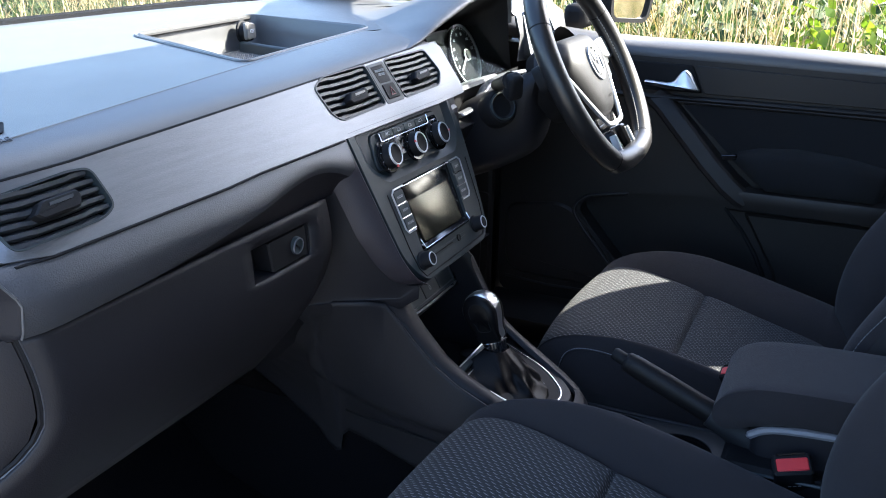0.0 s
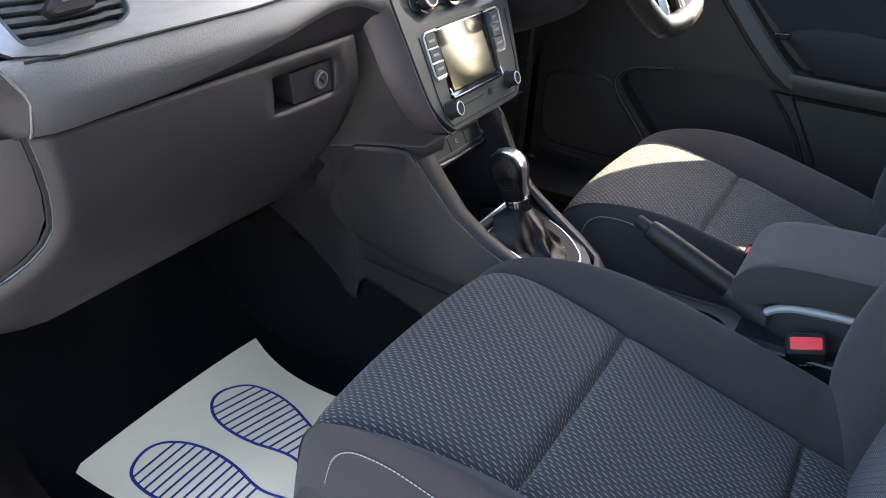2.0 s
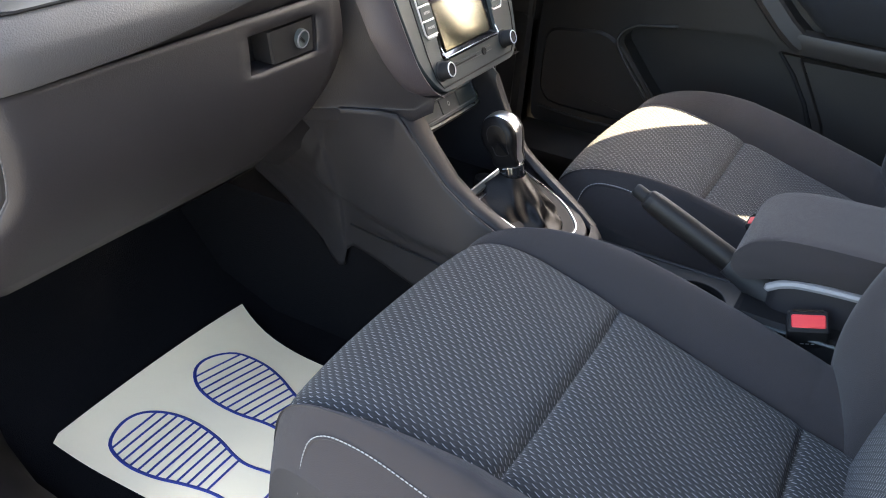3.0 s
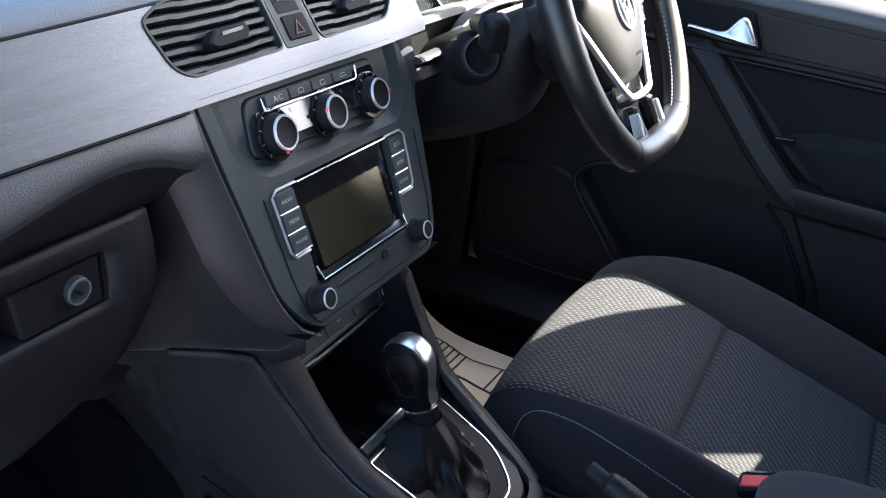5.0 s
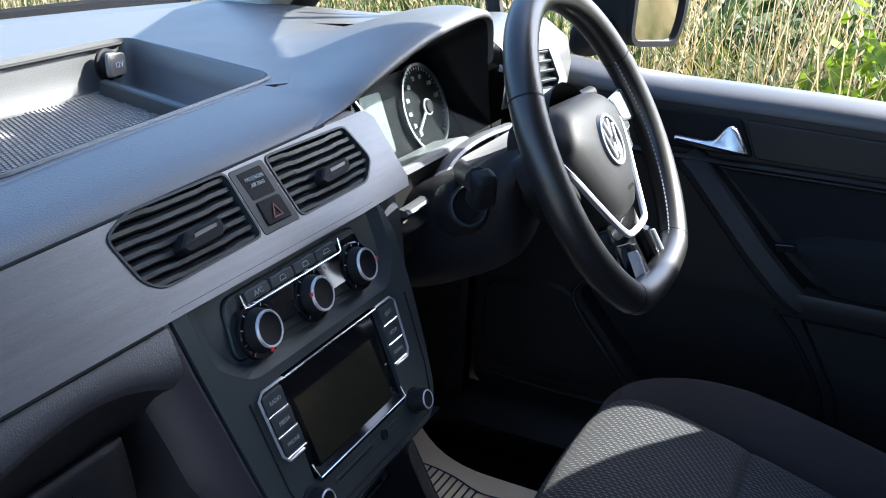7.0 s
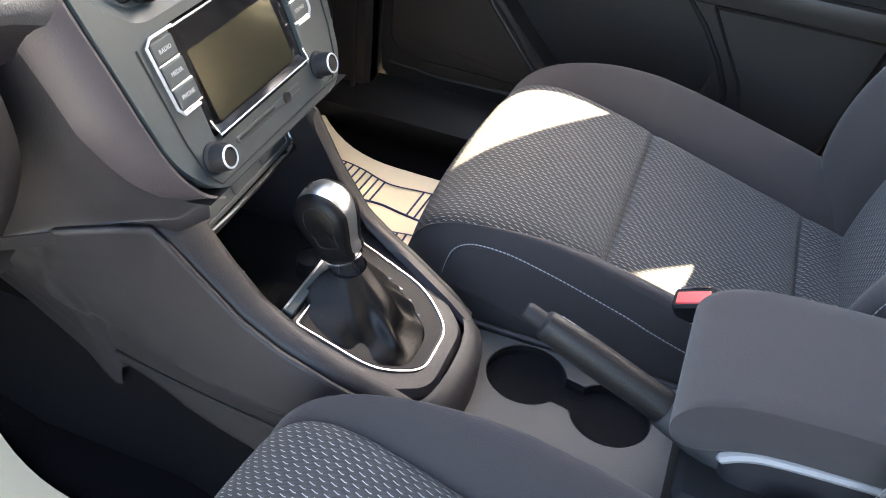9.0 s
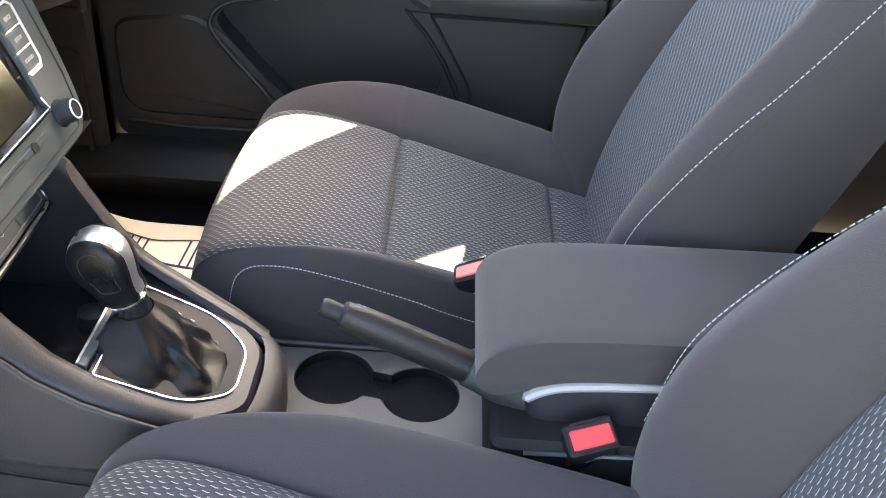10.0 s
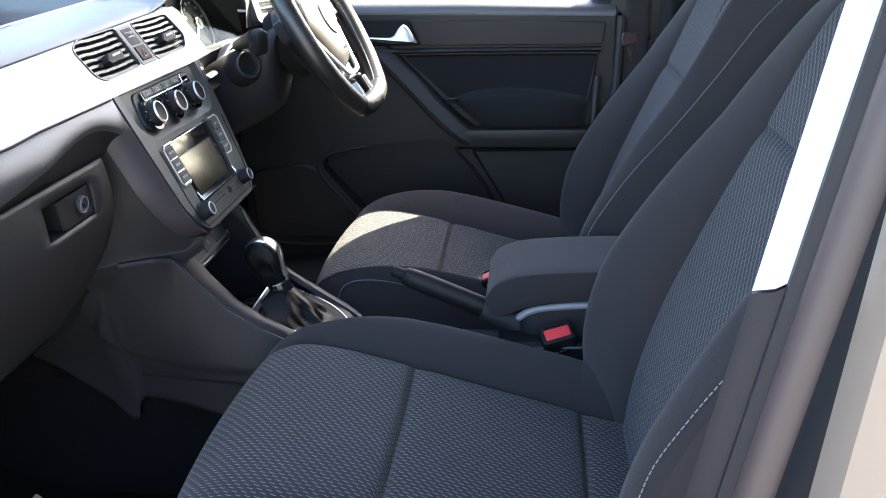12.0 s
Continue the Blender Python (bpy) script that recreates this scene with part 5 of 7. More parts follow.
for sx in (-1, 1):
    rows = []
    for s, h in ((0.985, 0.0088), (0.985, 0.0130), (0.95, 0.0165), (0.86, 0.0190), (0.66, 0.0206), (0.40, 0.0213), (0.05, 0.0216)):
        rows.append([KN @ Vector((sx * h * (0.80 + 0.20 * min(1, max(0, (p.y - 0.018) / 0.035))), pc.x + (p.x - pc.x) * s, pc.y - 0.0015 + (p.y - pc.y) * s)) for p in pear])
    part("cheek", loft(rows, closed=True, caps=True, uv=False), BOOT, gear, "black oval knob side", smooth=80)
    part("cheek_line", tube([KN @ Vector((sx * 0.0207 * (0.86 + 0.14 * min(1, max(0, (p.y - 0.018) / 0.035))), pc.x - 0.001 + (p.x - pc.x) * 0.56, pc.y + 0.002 + (p.y - pc.y) * 0.58)) for p in pear], 0.0006, 5, closed=True), BLACK, gear)
for k in range(3):
    part("gear_mark", box(0.008, 0.0022, 0.0006, KN @ Matrix.Translation((0, 0.016 - k * 0.006, 0.0885 - 0.0003 * k))), BLACK, gear)

# handbrake
hb = thing("handbrake", "black leather handbrake lever with a stitched seam", "handbrake")
h0, h1 = Vector((-0.018, -0.283, 0.789)), Vector((-0.021, -0.476, 0.707))
d = (h1 - h0).normalized()
pts = [h0 + (h1 - h0) * k / 12 for k in range(13)]
rad = [0.0105, 0.0118, 0.0122, 0.0124, 0.0124, 0.0124, 0.0125, 0.0128, 0.0132, 0.0138, 0.0145, 0.0150, 0.0155]
part("grip", tube(pts[0:], rad, 20, flat=1.15), LEATHER, hb, smooth=60)
part("button", tube([h0 - d * 0.019, h0 - d * 0.016, h0 - d * 0.002, h0 + d * 0.002], [0.006, 0.0078, 0.0078, 0.0074], 18), BLACK, hb, "black release button")
part("button_collar", tube([h0 - d * 0.003, h0 - d * 0.001, h0 + d * 0.006], [0.0085, 0.0108, 0.0114], 18), BLACK, hb)
seam = [p + Vector((0.004, 0.0075, 0.0178)) * (r / 0.0165) for p, r in zip(pts, rad)]
part("seam", tube([p + Vector((0, 0, -0.0012)) for p in seam[1:12]], 0.0036, 8), RUBBER, hb, "raised seam strip")
for dx in (-0.0022, 0.0022):
    stitches([p + Vector((dx, 0, 0.0019)) for p in seam[1:12]], THREAD, hb, 0.0042, 0.0028, 0.0005)
part("boot", tube([h1 - d * 0.10, h1 - d * 0.03, h1 + d * 0.05], [0.016, 0.022, 0.030], 18), RUBBER, hb, smooth=60)

# armrest
arm = thing("armrest", "padded charcoal cloth armrest between the front seats", "armrest")
prof = [(-0.394, 0.752), (-0.389, 0.762), (-0.391, 0.776), (-0.402, 0.792), (-0.424, 0.803), (-0.46, 0.809), (-0.54, 0.813), (-0.70, 0.815), (-0.715, 0.80), (-0.715, 0.778), (-0.54, 0.771), (-0.47, 0.767), (-0.44, 0.760), (-0.418, 0.750), (-0.404, 0.747)]
cols = [(-0.058, 0.84), (-0.057, 0.93), (-0.051, 0.985), (-0.04, 1.0), (0.0, 1.004), (0.06, 1.0), (0.071, 0.985), (0.077, 0.93), (0.078, 0.84)]
rows = []
cy, cz = -0.52, 0.782
for x, s in cols:
    rows.append([(x + 0.003, cy + (p.x - cy) * (0.985 + 0.015 * s), cz + (p.y - cz) * s) for p in spline([(q[0], q[1], 0) for q in prof], 3, closed=True)])
part("pad", loft(rows, closed=True, caps=True), CLOTH, arm, smooth=50)
for sx in (-0.0515, 0.0765):
    pth = [(sx, y, z) for y, z in ((-0.392, 0.770), (-0.402, 0.788), (-0.424, 0.7985), (-0.46, 0.8045), (-0.54, 0.809), (-0.68, 0.8105))]
    part("seam", tube(spline(pth, 6), 0.0012, 6), RUBBER, arm)
    stitches([p + Vector((0, 0, 0.0012)) for p in spline(pth, 6)], GREYTRIM, arm, 0.0050, 0.0032, 0.0004)
    part("grip_strip", tube(spline([(sx - math.copysign(0.0025, sx), y, z) for y, z in ((-0.428, 0.743), (-0.445, 0.754), (-0.47, 0.760), (-0.54, 0.765), (-0.68, 0.770))], 6), [0.0015] + [0.0048] * 24, 8), PALETRIM, arm, "pale grey lower edge strip")
part("base", plate(rounded([(-0.050, -0.43), (0.076, -0.43), (0.076, -0.72), (-0.050, -0.72)], 0.02, 4), 0.046, Matrix.Translation((0, 0, 0.768)), inset=0.004), PLASTIC, arm, "dark plastic base")


def buckle(at, up, size, along=(0, -1, 0)):
    """A buckle whose red face looks along up."""
    b = thing("seat_belt_buckle", "black seat belt buckle with a red release button", "seat belt buckle", at, group="front buckles")
    z = Vector(up).normalized()
    x = Vector(along)
    m = axes(at, x - z * x.dot(z), z.cross(x - z * x.dot(z))) @ Matrix.Scale(size, 4)
    part("body", plate(rounded([(-0.024, -0.016), (0.024, -0.016), (0.024, 0.015), (-0.024, 0.015)], 0.005, 3), 0.075, m, inset=0.003), BLACK, b)
    part("button", plate(rounded([(-0.0195, -0.0120), (0.0195, -0.0120), (0.0195, 0.0075), (-0.0195, 0.0075)], 0.003, 3), 0.006, m @ Matrix.Translation((0, 0, 0.0012)), inset=0.0015), RED, b, "red press button")
    part("slot", plate(rounded([(-0.017, 0.0108), (0.017, 0.0108), (0.017, 0.0138), (-0.017, 0.0138)], 0.001, 2), 0.002, m @ Matrix.Translation((0, 0, 0.001))), GLOSS, b)
    for k in range(3):
        part("print_bar", box(0.004, 0.0015, 0.0004, m @ Matrix.Translation((-0.006 + 0.006 * k, -0.0161, -0.028)) @ Matrix.Rotation(radians(90), 4, "X")), GREYPRINT, b)
    part("strap", box(0.03, 0.004, 0.13, m @ Matrix.Translation((0, 0.002, -0.12))), BLACK, b)
    return b


buckle((-0.082, -0.479, 0.742), (-0.45, 0.09, 0.89), 0.84, (0.35, -0.93, -0.1))
buckle((0.145, -0.388, 0.728), (-0.15, 0.45, 0.88), 0.8)

# ---- seats ----
def seat_rows(path, x0, wide=0.0):
    """Cross sections of a cushion: path rows of y, z, half width, bolster rise, insert half width, dip of the insert; wide: how much broader the outer bolster is."""
    out = []
    for y, z, w, rise, iw, dip in path:
        half = [(0, z - dip), (iw * 0.35, z - dip), (iw * 0.7, z - dip), (iw - 0.008, z - dip * 0.7 + rise * 0.05), (iw, z - 0.005), (iw + 0.010, z + rise * 0.4), (iw * 0.4 + w * 0.6, z + rise * 0.95), (w - 0.018, z + rise * 0.95 - 0.002), (w - 0.006, z + rise * 0.4 - 0.016), (w, z - 0.055), (w - 0.002, z - 0.10), (w - 0.015, 0.53)]
        bow = lambda a: y + 0.014 * min(1, max(0, (y + 0.2) / 0.08)) * (1 - (a / w) ** 2)
        more = lambda a: a + wide * min(1, max(0, (a - iw) / (w - iw)))
        out.append([(x0 - a, bow(a), b) for a, b in reversed(half)] + [(x0 + more(a), bow(a), b) for a, b in half[1:]])
    return out


def build_seat(x0, wide=0.0):
    seat = thing("front_seat", "charcoal cloth front seat with woven patterned centre panels", "seat", (x0, -0.33, FLOOR_Z), group="front seats")
    P = [(-0.6, 0.664, 0.212, 0.0438, 0.125, 0), (-0.55, 0.672, 0.213, 0.0438, 0.1285, 0), (-0.514, 0.68, 0.2137, 0.0425, 0.131, -0.003), (-0.509, 0.681, 0.2138, 0.0413, 0.1314, 0.004), (-0.506, 0.682, 0.2139, 0.0413, 0.1316, 0.012), (-0.503, 0.683, 0.2139, 0.0413, 0.1318, 0.004),
         (-0.498, 0.685, 0.214, 0.0413, 0.1321, -0.003), (-0.42, 0.704, 0.214, 0.0430, 0.1376, 0), (-0.36, 0.719, 0.2132, 0.0440, 0.1412, -0.002), (-0.318, 0.729, 0.2124, 0.0425, 0.1436, -0.004), (-0.313, 0.73, 0.2123, 0.0420, 0.1438, 0.004), (-0.31, 0.731, 0.2122, 0.0420, 0.144, 0.013),
         (-0.307, 0.732, 0.2121, 0.0415, 0.1441, 0.004), (-0.302, 0.734, 0.212, 0.0410, 0.1443, -0.004), (-0.25, 0.744, 0.208, 0.0350, 0.152, -0.003), (-0.2, 0.752, 0.202, 0.020, 0.159, -0.003), (-0.162, 0.751, 0.194, 0.009, 0.163, -0.002), (-0.136, 0.740, 0.184, 0.003, 0.159, -0.001),
         (-0.119, 0.718, 0.176, 0.0, 0.152, 0), (-0.110, 0.685, 0.17, 0.0, 0.147, 0), (-0.107, 0.64, 0.1677, 0.0, 0.145, 0), (-0.110, 0.59, 0.1694, 0.0, 0.145, 0)]
    rows = seat_rows(P, x0, wide)
    nc = len(rows[0])
    c = nc // 2
    part("cushion_insert", loft([r[c - 4:c + 5] for r in rows]), WOVEN, seat, "woven patterned cushion centre", smooth=60, subdiv=2)
    part("cushion_bolster", loft([r[2:c - 3] for r in rows]), CLOTH, seat, smooth=60, subdiv=2)
    part("cushion_bolster", loft([r[c + 4:nc - 2] for r in rows]), CLOTH, seat, smooth=60, subdiv=2)
    part("cushion_side", loft([r[:3] for r in rows]), SIDEC, seat, smooth=60, subdiv=2)
    part("cushion_side", loft([r[nc - 3:] for r in rows]), SIDEC, seat, smooth=60, subdiv=2)
    for sx in (-1, 1):
        pth = [(x0 + sx * w + (wide if sx > 0 else 0), y, z) for y, z, w in ((-0.52, 0.680, 0.2065), (-0.42, 0.7045, 0.2062), (-0.375, 0.717, 0.2055), (-0.348, 0.726, 0.2044), (-0.311, 0.736, 0.2032), (-0.277, 0.7436, 0.2008), (-0.230, 0.750, 0.1958), (-0.197, 0.748, 0.1920), (-0.180, 0.742, 0.1905), (-0.170, 0.7325, 0.1902), (-0.165, 0.720, 0.1906), (-0.161, 0.70, 0.1908), (-0.158, 0.67, 0.190))]
        sp = spline(pth, 5)
        part("piping", tube([p - Vector((sx * 0.001, 0, 0)) for p in sp], 0.0016, 6), CLOTH, seat)
        stitches([p + Vector((sx * 0.0004, 0, 0.0028)) for p in sp], THREAD, seat, 0.0042, 0.0028, 0.0004, label="pale stitching")
    # backrest: rows of y, z, half width, bolster forward, insert half width, dip
    B = [(-0.552, 0.665, 0.2159, 0.030, 0.118, 0.0), (-0.556, 0.7, 0.222, 0.045, 0.12, 0.0), (-0.566, 0.755, 0.2265, 0.060, 0.122, 0.0), (-0.59, 0.83, 0.2255, 0.068, 0.124, 0.0), (-0.612, 0.88, 0.223, 0.068, 0.124, 0.0), (-0.634, 0.93, 0.218, 0.061, 0.124, 0.0), (-0.655, 0.975, 0.212, 0.050, 0.123, 0.0),
         (-0.674, 1.012, 0.206, 0.040, 0.121, -0.003), (-0.6765, 1.017, 0.205, 0.039, 0.12, 0.004), (-0.678, 1.02, 0.2045, 0.038, 0.12, 0.012), (-0.6795, 1.023, 0.204, 0.037, 0.12, 0.004), (-0.682, 1.028, 0.203, 0.036, 0.119, -0.003), (-0.694, 1.06, 0.196, 0.028, 0.115, 0.0),
         (-0.705, 1.09, 0.187, 0.019, 0.109, 0.0), (-0.716, 1.12, 0.175, 0.011, 0.100, 0.0), (-0.727, 1.145, 0.160, 0.005, 0.092, 0.0), (-0.745, 1.165, 0.145, 0.001, 0.085, 0.0), (-0.77, 1.176, 0.136, 0.0, 0.078, 0.0), (-0.80, 1.178, 0.132, 0.0, 0.072, 0.0), (-0.835, 1.172, 0.130, 0.0, 0.066, 0.0)]
    SEAM_Y = [(-0.515, 0.66), (-0.505, 0.74), (-0.523, 0.815), (-0.547, 0.86), (-0.579, 0.911), (-0.65, 0.99), (-0.715, 1.07), (-0.738, 1.10), (-0.76, 1.125), (-0.79, 1.15), (-0.84, 1.17), (-0.90, 1.18)]
    seam_of = lambda z: float(np.interp(z, [q[1] for q in SEAM_Y], [q[0] for q in SEAM_Y]))
    rows = []
    for y, z, w, f, iw, dip in B:
        ys = min(seam_of(z), y + f - 0.010)
        half = [(0, y - dip), (iw * 0.35, y - dip), (iw * 0.7, y - dip), (iw - 0.008, y - dip * 0.7 + 0.002), (iw, y - 0.004), (iw + 0.012, y + f * 0.35), (iw * 0.4 + w * 0.6, y + f * 0.9), (w - 0.026, max(ys + 0.012, y + f * 0.96 - 0.004)), (w - 0.006, ys + 0.002), (w, ys - 0.012), (w - 0.001, min(ys - 0.05, y - 0.055)), (w - 0.012, min(ys - 0.07, y - 0.10))]
        rows.append([(x0 - a, b, z) for a, b in reversed(half)] + [(x0 + a, b, z) for a, b in half[1:]])
    part("backrest_insert", loft([r[c - 4:c + 5] for r in rows]), WOVEN, seat, "woven patterned backrest centre", smooth=60, subdiv=2)
    part("backrest_bolster", loft([r[2:c - 3] for r in rows]), CLOTH, seat, smooth=60, subdiv=2)
    part("backrest_bolster", loft([r[c + 4:nc - 2] for r in rows]), CLOTH, seat, smooth=60, subdiv=2)
    part("backrest_side", loft([r[:3] for r in rows]), SIDEC, seat, smooth=60, subdiv=2)
    part("backrest_side", loft([r[nc - 3:] for r in rows]), SIDEC, seat, smooth=60, subdiv=2)
    part("backrest_rear", loft([[r[0], (x0 - 0.1, r[0][1] - 0.02, r[0][2]), (x0 + 0.1, r[0][1] - 0.02, r[0][2]), r[-1]] for r in rows]), SIDEC, seat, smooth=60)
    for sx in (-1, 1):
        pth = [(x0 + sx * (w - 0.0035), min(seam_of(z), y + f - 0.010) - 0.0015, z) for y, z, w, f, iw, dip in B[2:-4]]
        sp = spline(pth, 5)
        stitches(sp, THREAD, seat, 0.0055, 0.0036, 0.0004, label="pale stitching")
        part("recliner_cover", plate(rounded([(-0.05, -0.05), (0.06, -0.035), (0.05, 0.02), (-0.02, 0.045)], 0.02, 4), 0.012, axes((x0 + sx * 0.222, -0.575, 0.66), (0, -1, 0), (0, 0, 1)) if sx > 0 else axes((x0 + sx * 0.222, -0.575, 0.66), (0, -1, 0), (0, 0, -1)), inset=0.003), GREYTRIM, seat, "light grey recliner cover")
    part("underframe", box(0.40, 0.40, 0.10, Matrix.Translation((x0, -0.36, 0.545))), STEEL, seat, bevel=0.01)
    for sx in (-1, 1):
        part("rail", box(0.04, 0.48, 0.045, Matrix.Translation((x0 + sx * 0.17, -0.36, FLOOR_Z + 0.0225))), STEEL, seat, bevel=0.004)
    return seat


passenger_seat = build_seat(-0.300)
driver_seat = build_seat(-0.300, 0.032)
driver_seat.location = (0.333, -0.320, FLOOR_Z - 0.035)
tagged(passenger_seat, "charcoal cloth passenger seat with woven patterned centre panels")
tagged(driver_seat, "charcoal cloth driver seat with woven patterned centre panels")

# ---- instrument cluster and hood ----
hood = thing("instrument_hood", "dark grained hood arching over the instruments", "instrument hood")


RIM = [(0.092, 1.1185), (0.136, 1.126), (0.176, 1.140), (0.238, 1.156), (0.308, 1.170), (0.388, 1.178), (0.432, 1.179), (0.452, 1.172), (0.459, 1.155), (0.462, 1.125)]
FOOT = [(0.100, 0.140), (0.150, 0.148), (0.195, 0.166), (0.265, 0.224), (0.350, 0.310), (0.430, 0.350), (0.485, 0.350), (0.53, 0.335), (0.555, 0.300), (0.565, 0.24)]
rim_pts = spline([(x, 0.0615 if x < 0.15 else 0.06, z) for x, z in RIM], 5)
foot_pts = spline([(x, y, 0) for x, y in FOOT], 5)
rows = []
for i, (p, f) in enumerate(zip(rim_pts, foot_pts)):
    fz = pad_z(f.x, f.y) - 0.0012
    g = min(1, i / 14)
    row = [(p.x, p.y + 0.004, p.z - 0.007 * g), (p.x, p.y - 0.002 * g, p.z - 0.005 * g), (p.x, p.y - 0.003 * g, p.z - 0.001 * g), (p.x, p.y, p.z + 0.0025 * g)]
    for k in range(1, 17):
        t = k / 16
        e = t * t * (3 - 2 * t)
        z = p.z + 0.0025 * g + 0.05 * g * t * (1 - t) ** 3 + (fz - p.z - 0.0025 * g) * e
        x, y = p.x + (f.x - p.x) * t, p.y + (f.y - p.y) * t
        row.append((x, y, max(z, pad_z(x, y) - 0.0022 + 0.003 * min(1, i / 7)) if t < 0.9 and i < 24 else z))
    rows.append(row)
part("shell", loft(rows), PAD, hood, smooth=70)
# black inner walls round the instruments
rows = []
for p in [Vector((0.185, 0.066, 1.05)), Vector((0.170, 0.066, 1.10))] + [p for p in rim_pts if p.x > 0.15] + [Vector((0.468, 0.06, 1.09)), Vector((0.482, 0.06, 1.05)), Vector((0.505, 0.06, 1.015))]:
    up = max(0, p.z - 1.06)
    rows.append([(p.x, p.y + 0.003, p.z - 0.006), (p.x - 0.002, p.y + 0.03, p.z - 0.008 - up * 0.15), (p.x - 0.004 * (p.x > 0.4), p.y + 0.095, p.z - 0.008 - up * 0.45)])
part("inner_wall", loft(rows), BLACK, hood, "matt black inner wall", smooth=70)

lens_glass = glass.copy()
lens_glass.name = "instrument lens"
for nd in lens_glass.node_tree.nodes:
    if nd.type == "FRESNEL":
        nd.inputs[0].default_value = 1.03
clus = thing("instrument_cluster", "instrument cluster with a round speedometer and a pale display", "instrument cluster")
CL = axes((0.318, 0.118, 1.066), (1, 0, 0), (0, 0.35, 0.94))
part("face", plate(rounded([(-0.17, -0.055), (0.18, -0.055), (0.175, 0.05), (-0.165, 0.05)], 0.03, 6), 0.01, CL), DIAL, clus)
speed = part("speedometer", plate(circle(0.050, 48, 0.085, 0.002), 0.003, CL @ Matrix.Translation((0, 0, 0.004))), DIAL, clus, "black dial with white figures")
part("dial_ring", ring(circle(0.052, 48, 0.085, 0.002), 0.003, 0.006, CL @ Matrix.Translation((0, 0, 0.007))), SATIN, clus, "silver dial ring")
part("dial", plate(circle(0.050, 48, -0.095, 0.002), 0.003, CL @ Matrix.Translation((0, 0, 0.004))), DIAL, clus)
part("dial_ring", ring(circle(0.052, 48, -0.095, 0.002), 0.003, 0.006, CL @ Matrix.Translation((0, 0, 0.007))), SATIN, clus, "silver dial ring")
for t, q in (("20", 228), ("30", 206), ("40", 183), ("50", 158), ("60", 131), ("70", 104), ("80", 76), ("100", 44), ("120", 14)):
    words(t, 0.0072, CL @ Matrix.Translation((0.085 + 0.036 * math.cos(radians(q)), 0.002 + 0.036 * math.sin(radians(q)), 0.0044)), WHITE, speed, "figure", 0.0001)
for k in range(37):
    q = radians(225 - k * 7.5)
    part("tick", box(0.005 if k % 4 == 0 else 0.003, 0.0008, 0.0004, CL @ Matrix.Translation((0.085, 0.002, 0.0043)) @ Matrix.Rotation(q, 4, "Z") @ Matrix.Translation((0.046, 0, 0))), WHITE, speed)
part("needle", box(0.040, 0.002, 0.002, CL @ Matrix.Translation((0.085, 0.002, 0.008)) @ Matrix.Rotation(radians(215), 4, "Z") @ Matrix.Translation((0.02, 0, 0))), WHITE, clus)
part("hub", lathe([(0, 0.008), (0.007, 0.008), (0.0085, 0.006), (0.0085, 0)], CL @ Matrix.Translation((0.085, 0.002, 0.004)), 24), BLACK, clus)
part("hub_ring", ring(circle(0.0095, 28, 0.085, 0.002), 0.0015, 0.002, CL @ Matrix.Translation((0, 0, 0.010))), WHITE, clus)
# the display's pale grey paints the bright reflection on its glass
part("display", plate(rounded([(-0.046, -0.030), (-0.002, -0.030), (-0.002, 0.036), (-0.046, 0.036)], 0.004, 3), 0.002, CL @ Matrix.Translation((0, 0, 0.004))), material("display glass with painted reflection", (0.12, 0.125, 0.125), 0.3), clus, "display, a reflection painted as pale grey")
lens = part("lens", plate(rounded([(-0.165, -0.052), (0.175, -0.052), (0.17, 0.046), (-0.16, 0.046)], 0.03, 6), 0.001, CL @ Matrix.Translation((0, 0, 0.03)) @ Matrix.Rotation(radians(-14), 4, "X")), lens_glass, clus, "clear lens")
lens.visible_shadow = False
# sill coloured paler than its dark plastic to imitate sun glare below the dial
part("lower_shelf", loft([[(x, y, z) for y, z in ((0.100, 1.032), (0.075, 1.040), (0.060, 1.0445), (0.056, 1.0435), (0.055, 1.038))] for x in (0.205, 0.25, 0.33, 0.40)]), GREYTRIM, clus, "sill below the instruments, grey to paint the sun glare", smooth=60)
part("shelf_gap", loft([[(x, y, z) for y, z in ((0.064, 1.040), (0.066, 1.02), (0.066, 0.98))] for x in (0.175, 0.3, 0.4, 0.52)]), BLACK, clus)
part("silver_edge", tube(spline([(0.212, 0.042, 1.010), (0.24, 0.043, 1.009), (0.283, 0.043, 1.012), (0.304, 0.045, 1.023), (0.33, 0.047, 1.034), (0.37, 0.049, 1.039), (0.43, 0.051, 1.039), (0.52, 0.052, 1.033)], 6), 0.0078, 8, flat=0.5), SEDGE, clus, "silver edge below the instruments")

# driver-side dash: lower panel, right vent and corner
rows = []
for x in (0.13, 0.16, 0.185, 0.197, 0.24, 0.285, 0.32, 0.45, 0.55, 0.62, 0.70):
    k = min(1, max(0, (x - 0.13) / 0.07))
    top = float(np.interp(x, (0.186, 0.196, 0.285, 0.32, 0.56, 0.62), (1.052, 1.006, 1.008, 1.030, 1.030, 1.052)))
    rows.append([(x, 0.035 + 0.012 * k, top), (x, 0.030 + 0.008 * k, top - 0.010), (x, 0.026 + 0.006 * k, min(1.0, top - 0.014)), (x, 0.052, 0.955), (x, 0.09, 0.91), (x, 0.14, 0.868)])
part("driver_lower_panel", loft(rows), PLASTIC, dash, smooth=60)
part("light_switch_panel", plate(rounded([(0.145, 0.045), (0.185, 0.05), (0.19, -0.035), (0.15, -0.06)], 0.01, 4), 0.02, axes((0, 0.024, 0.985), (1, 0, 0), (0, 0.1, 1)), inset=0.004), PAD, dash)
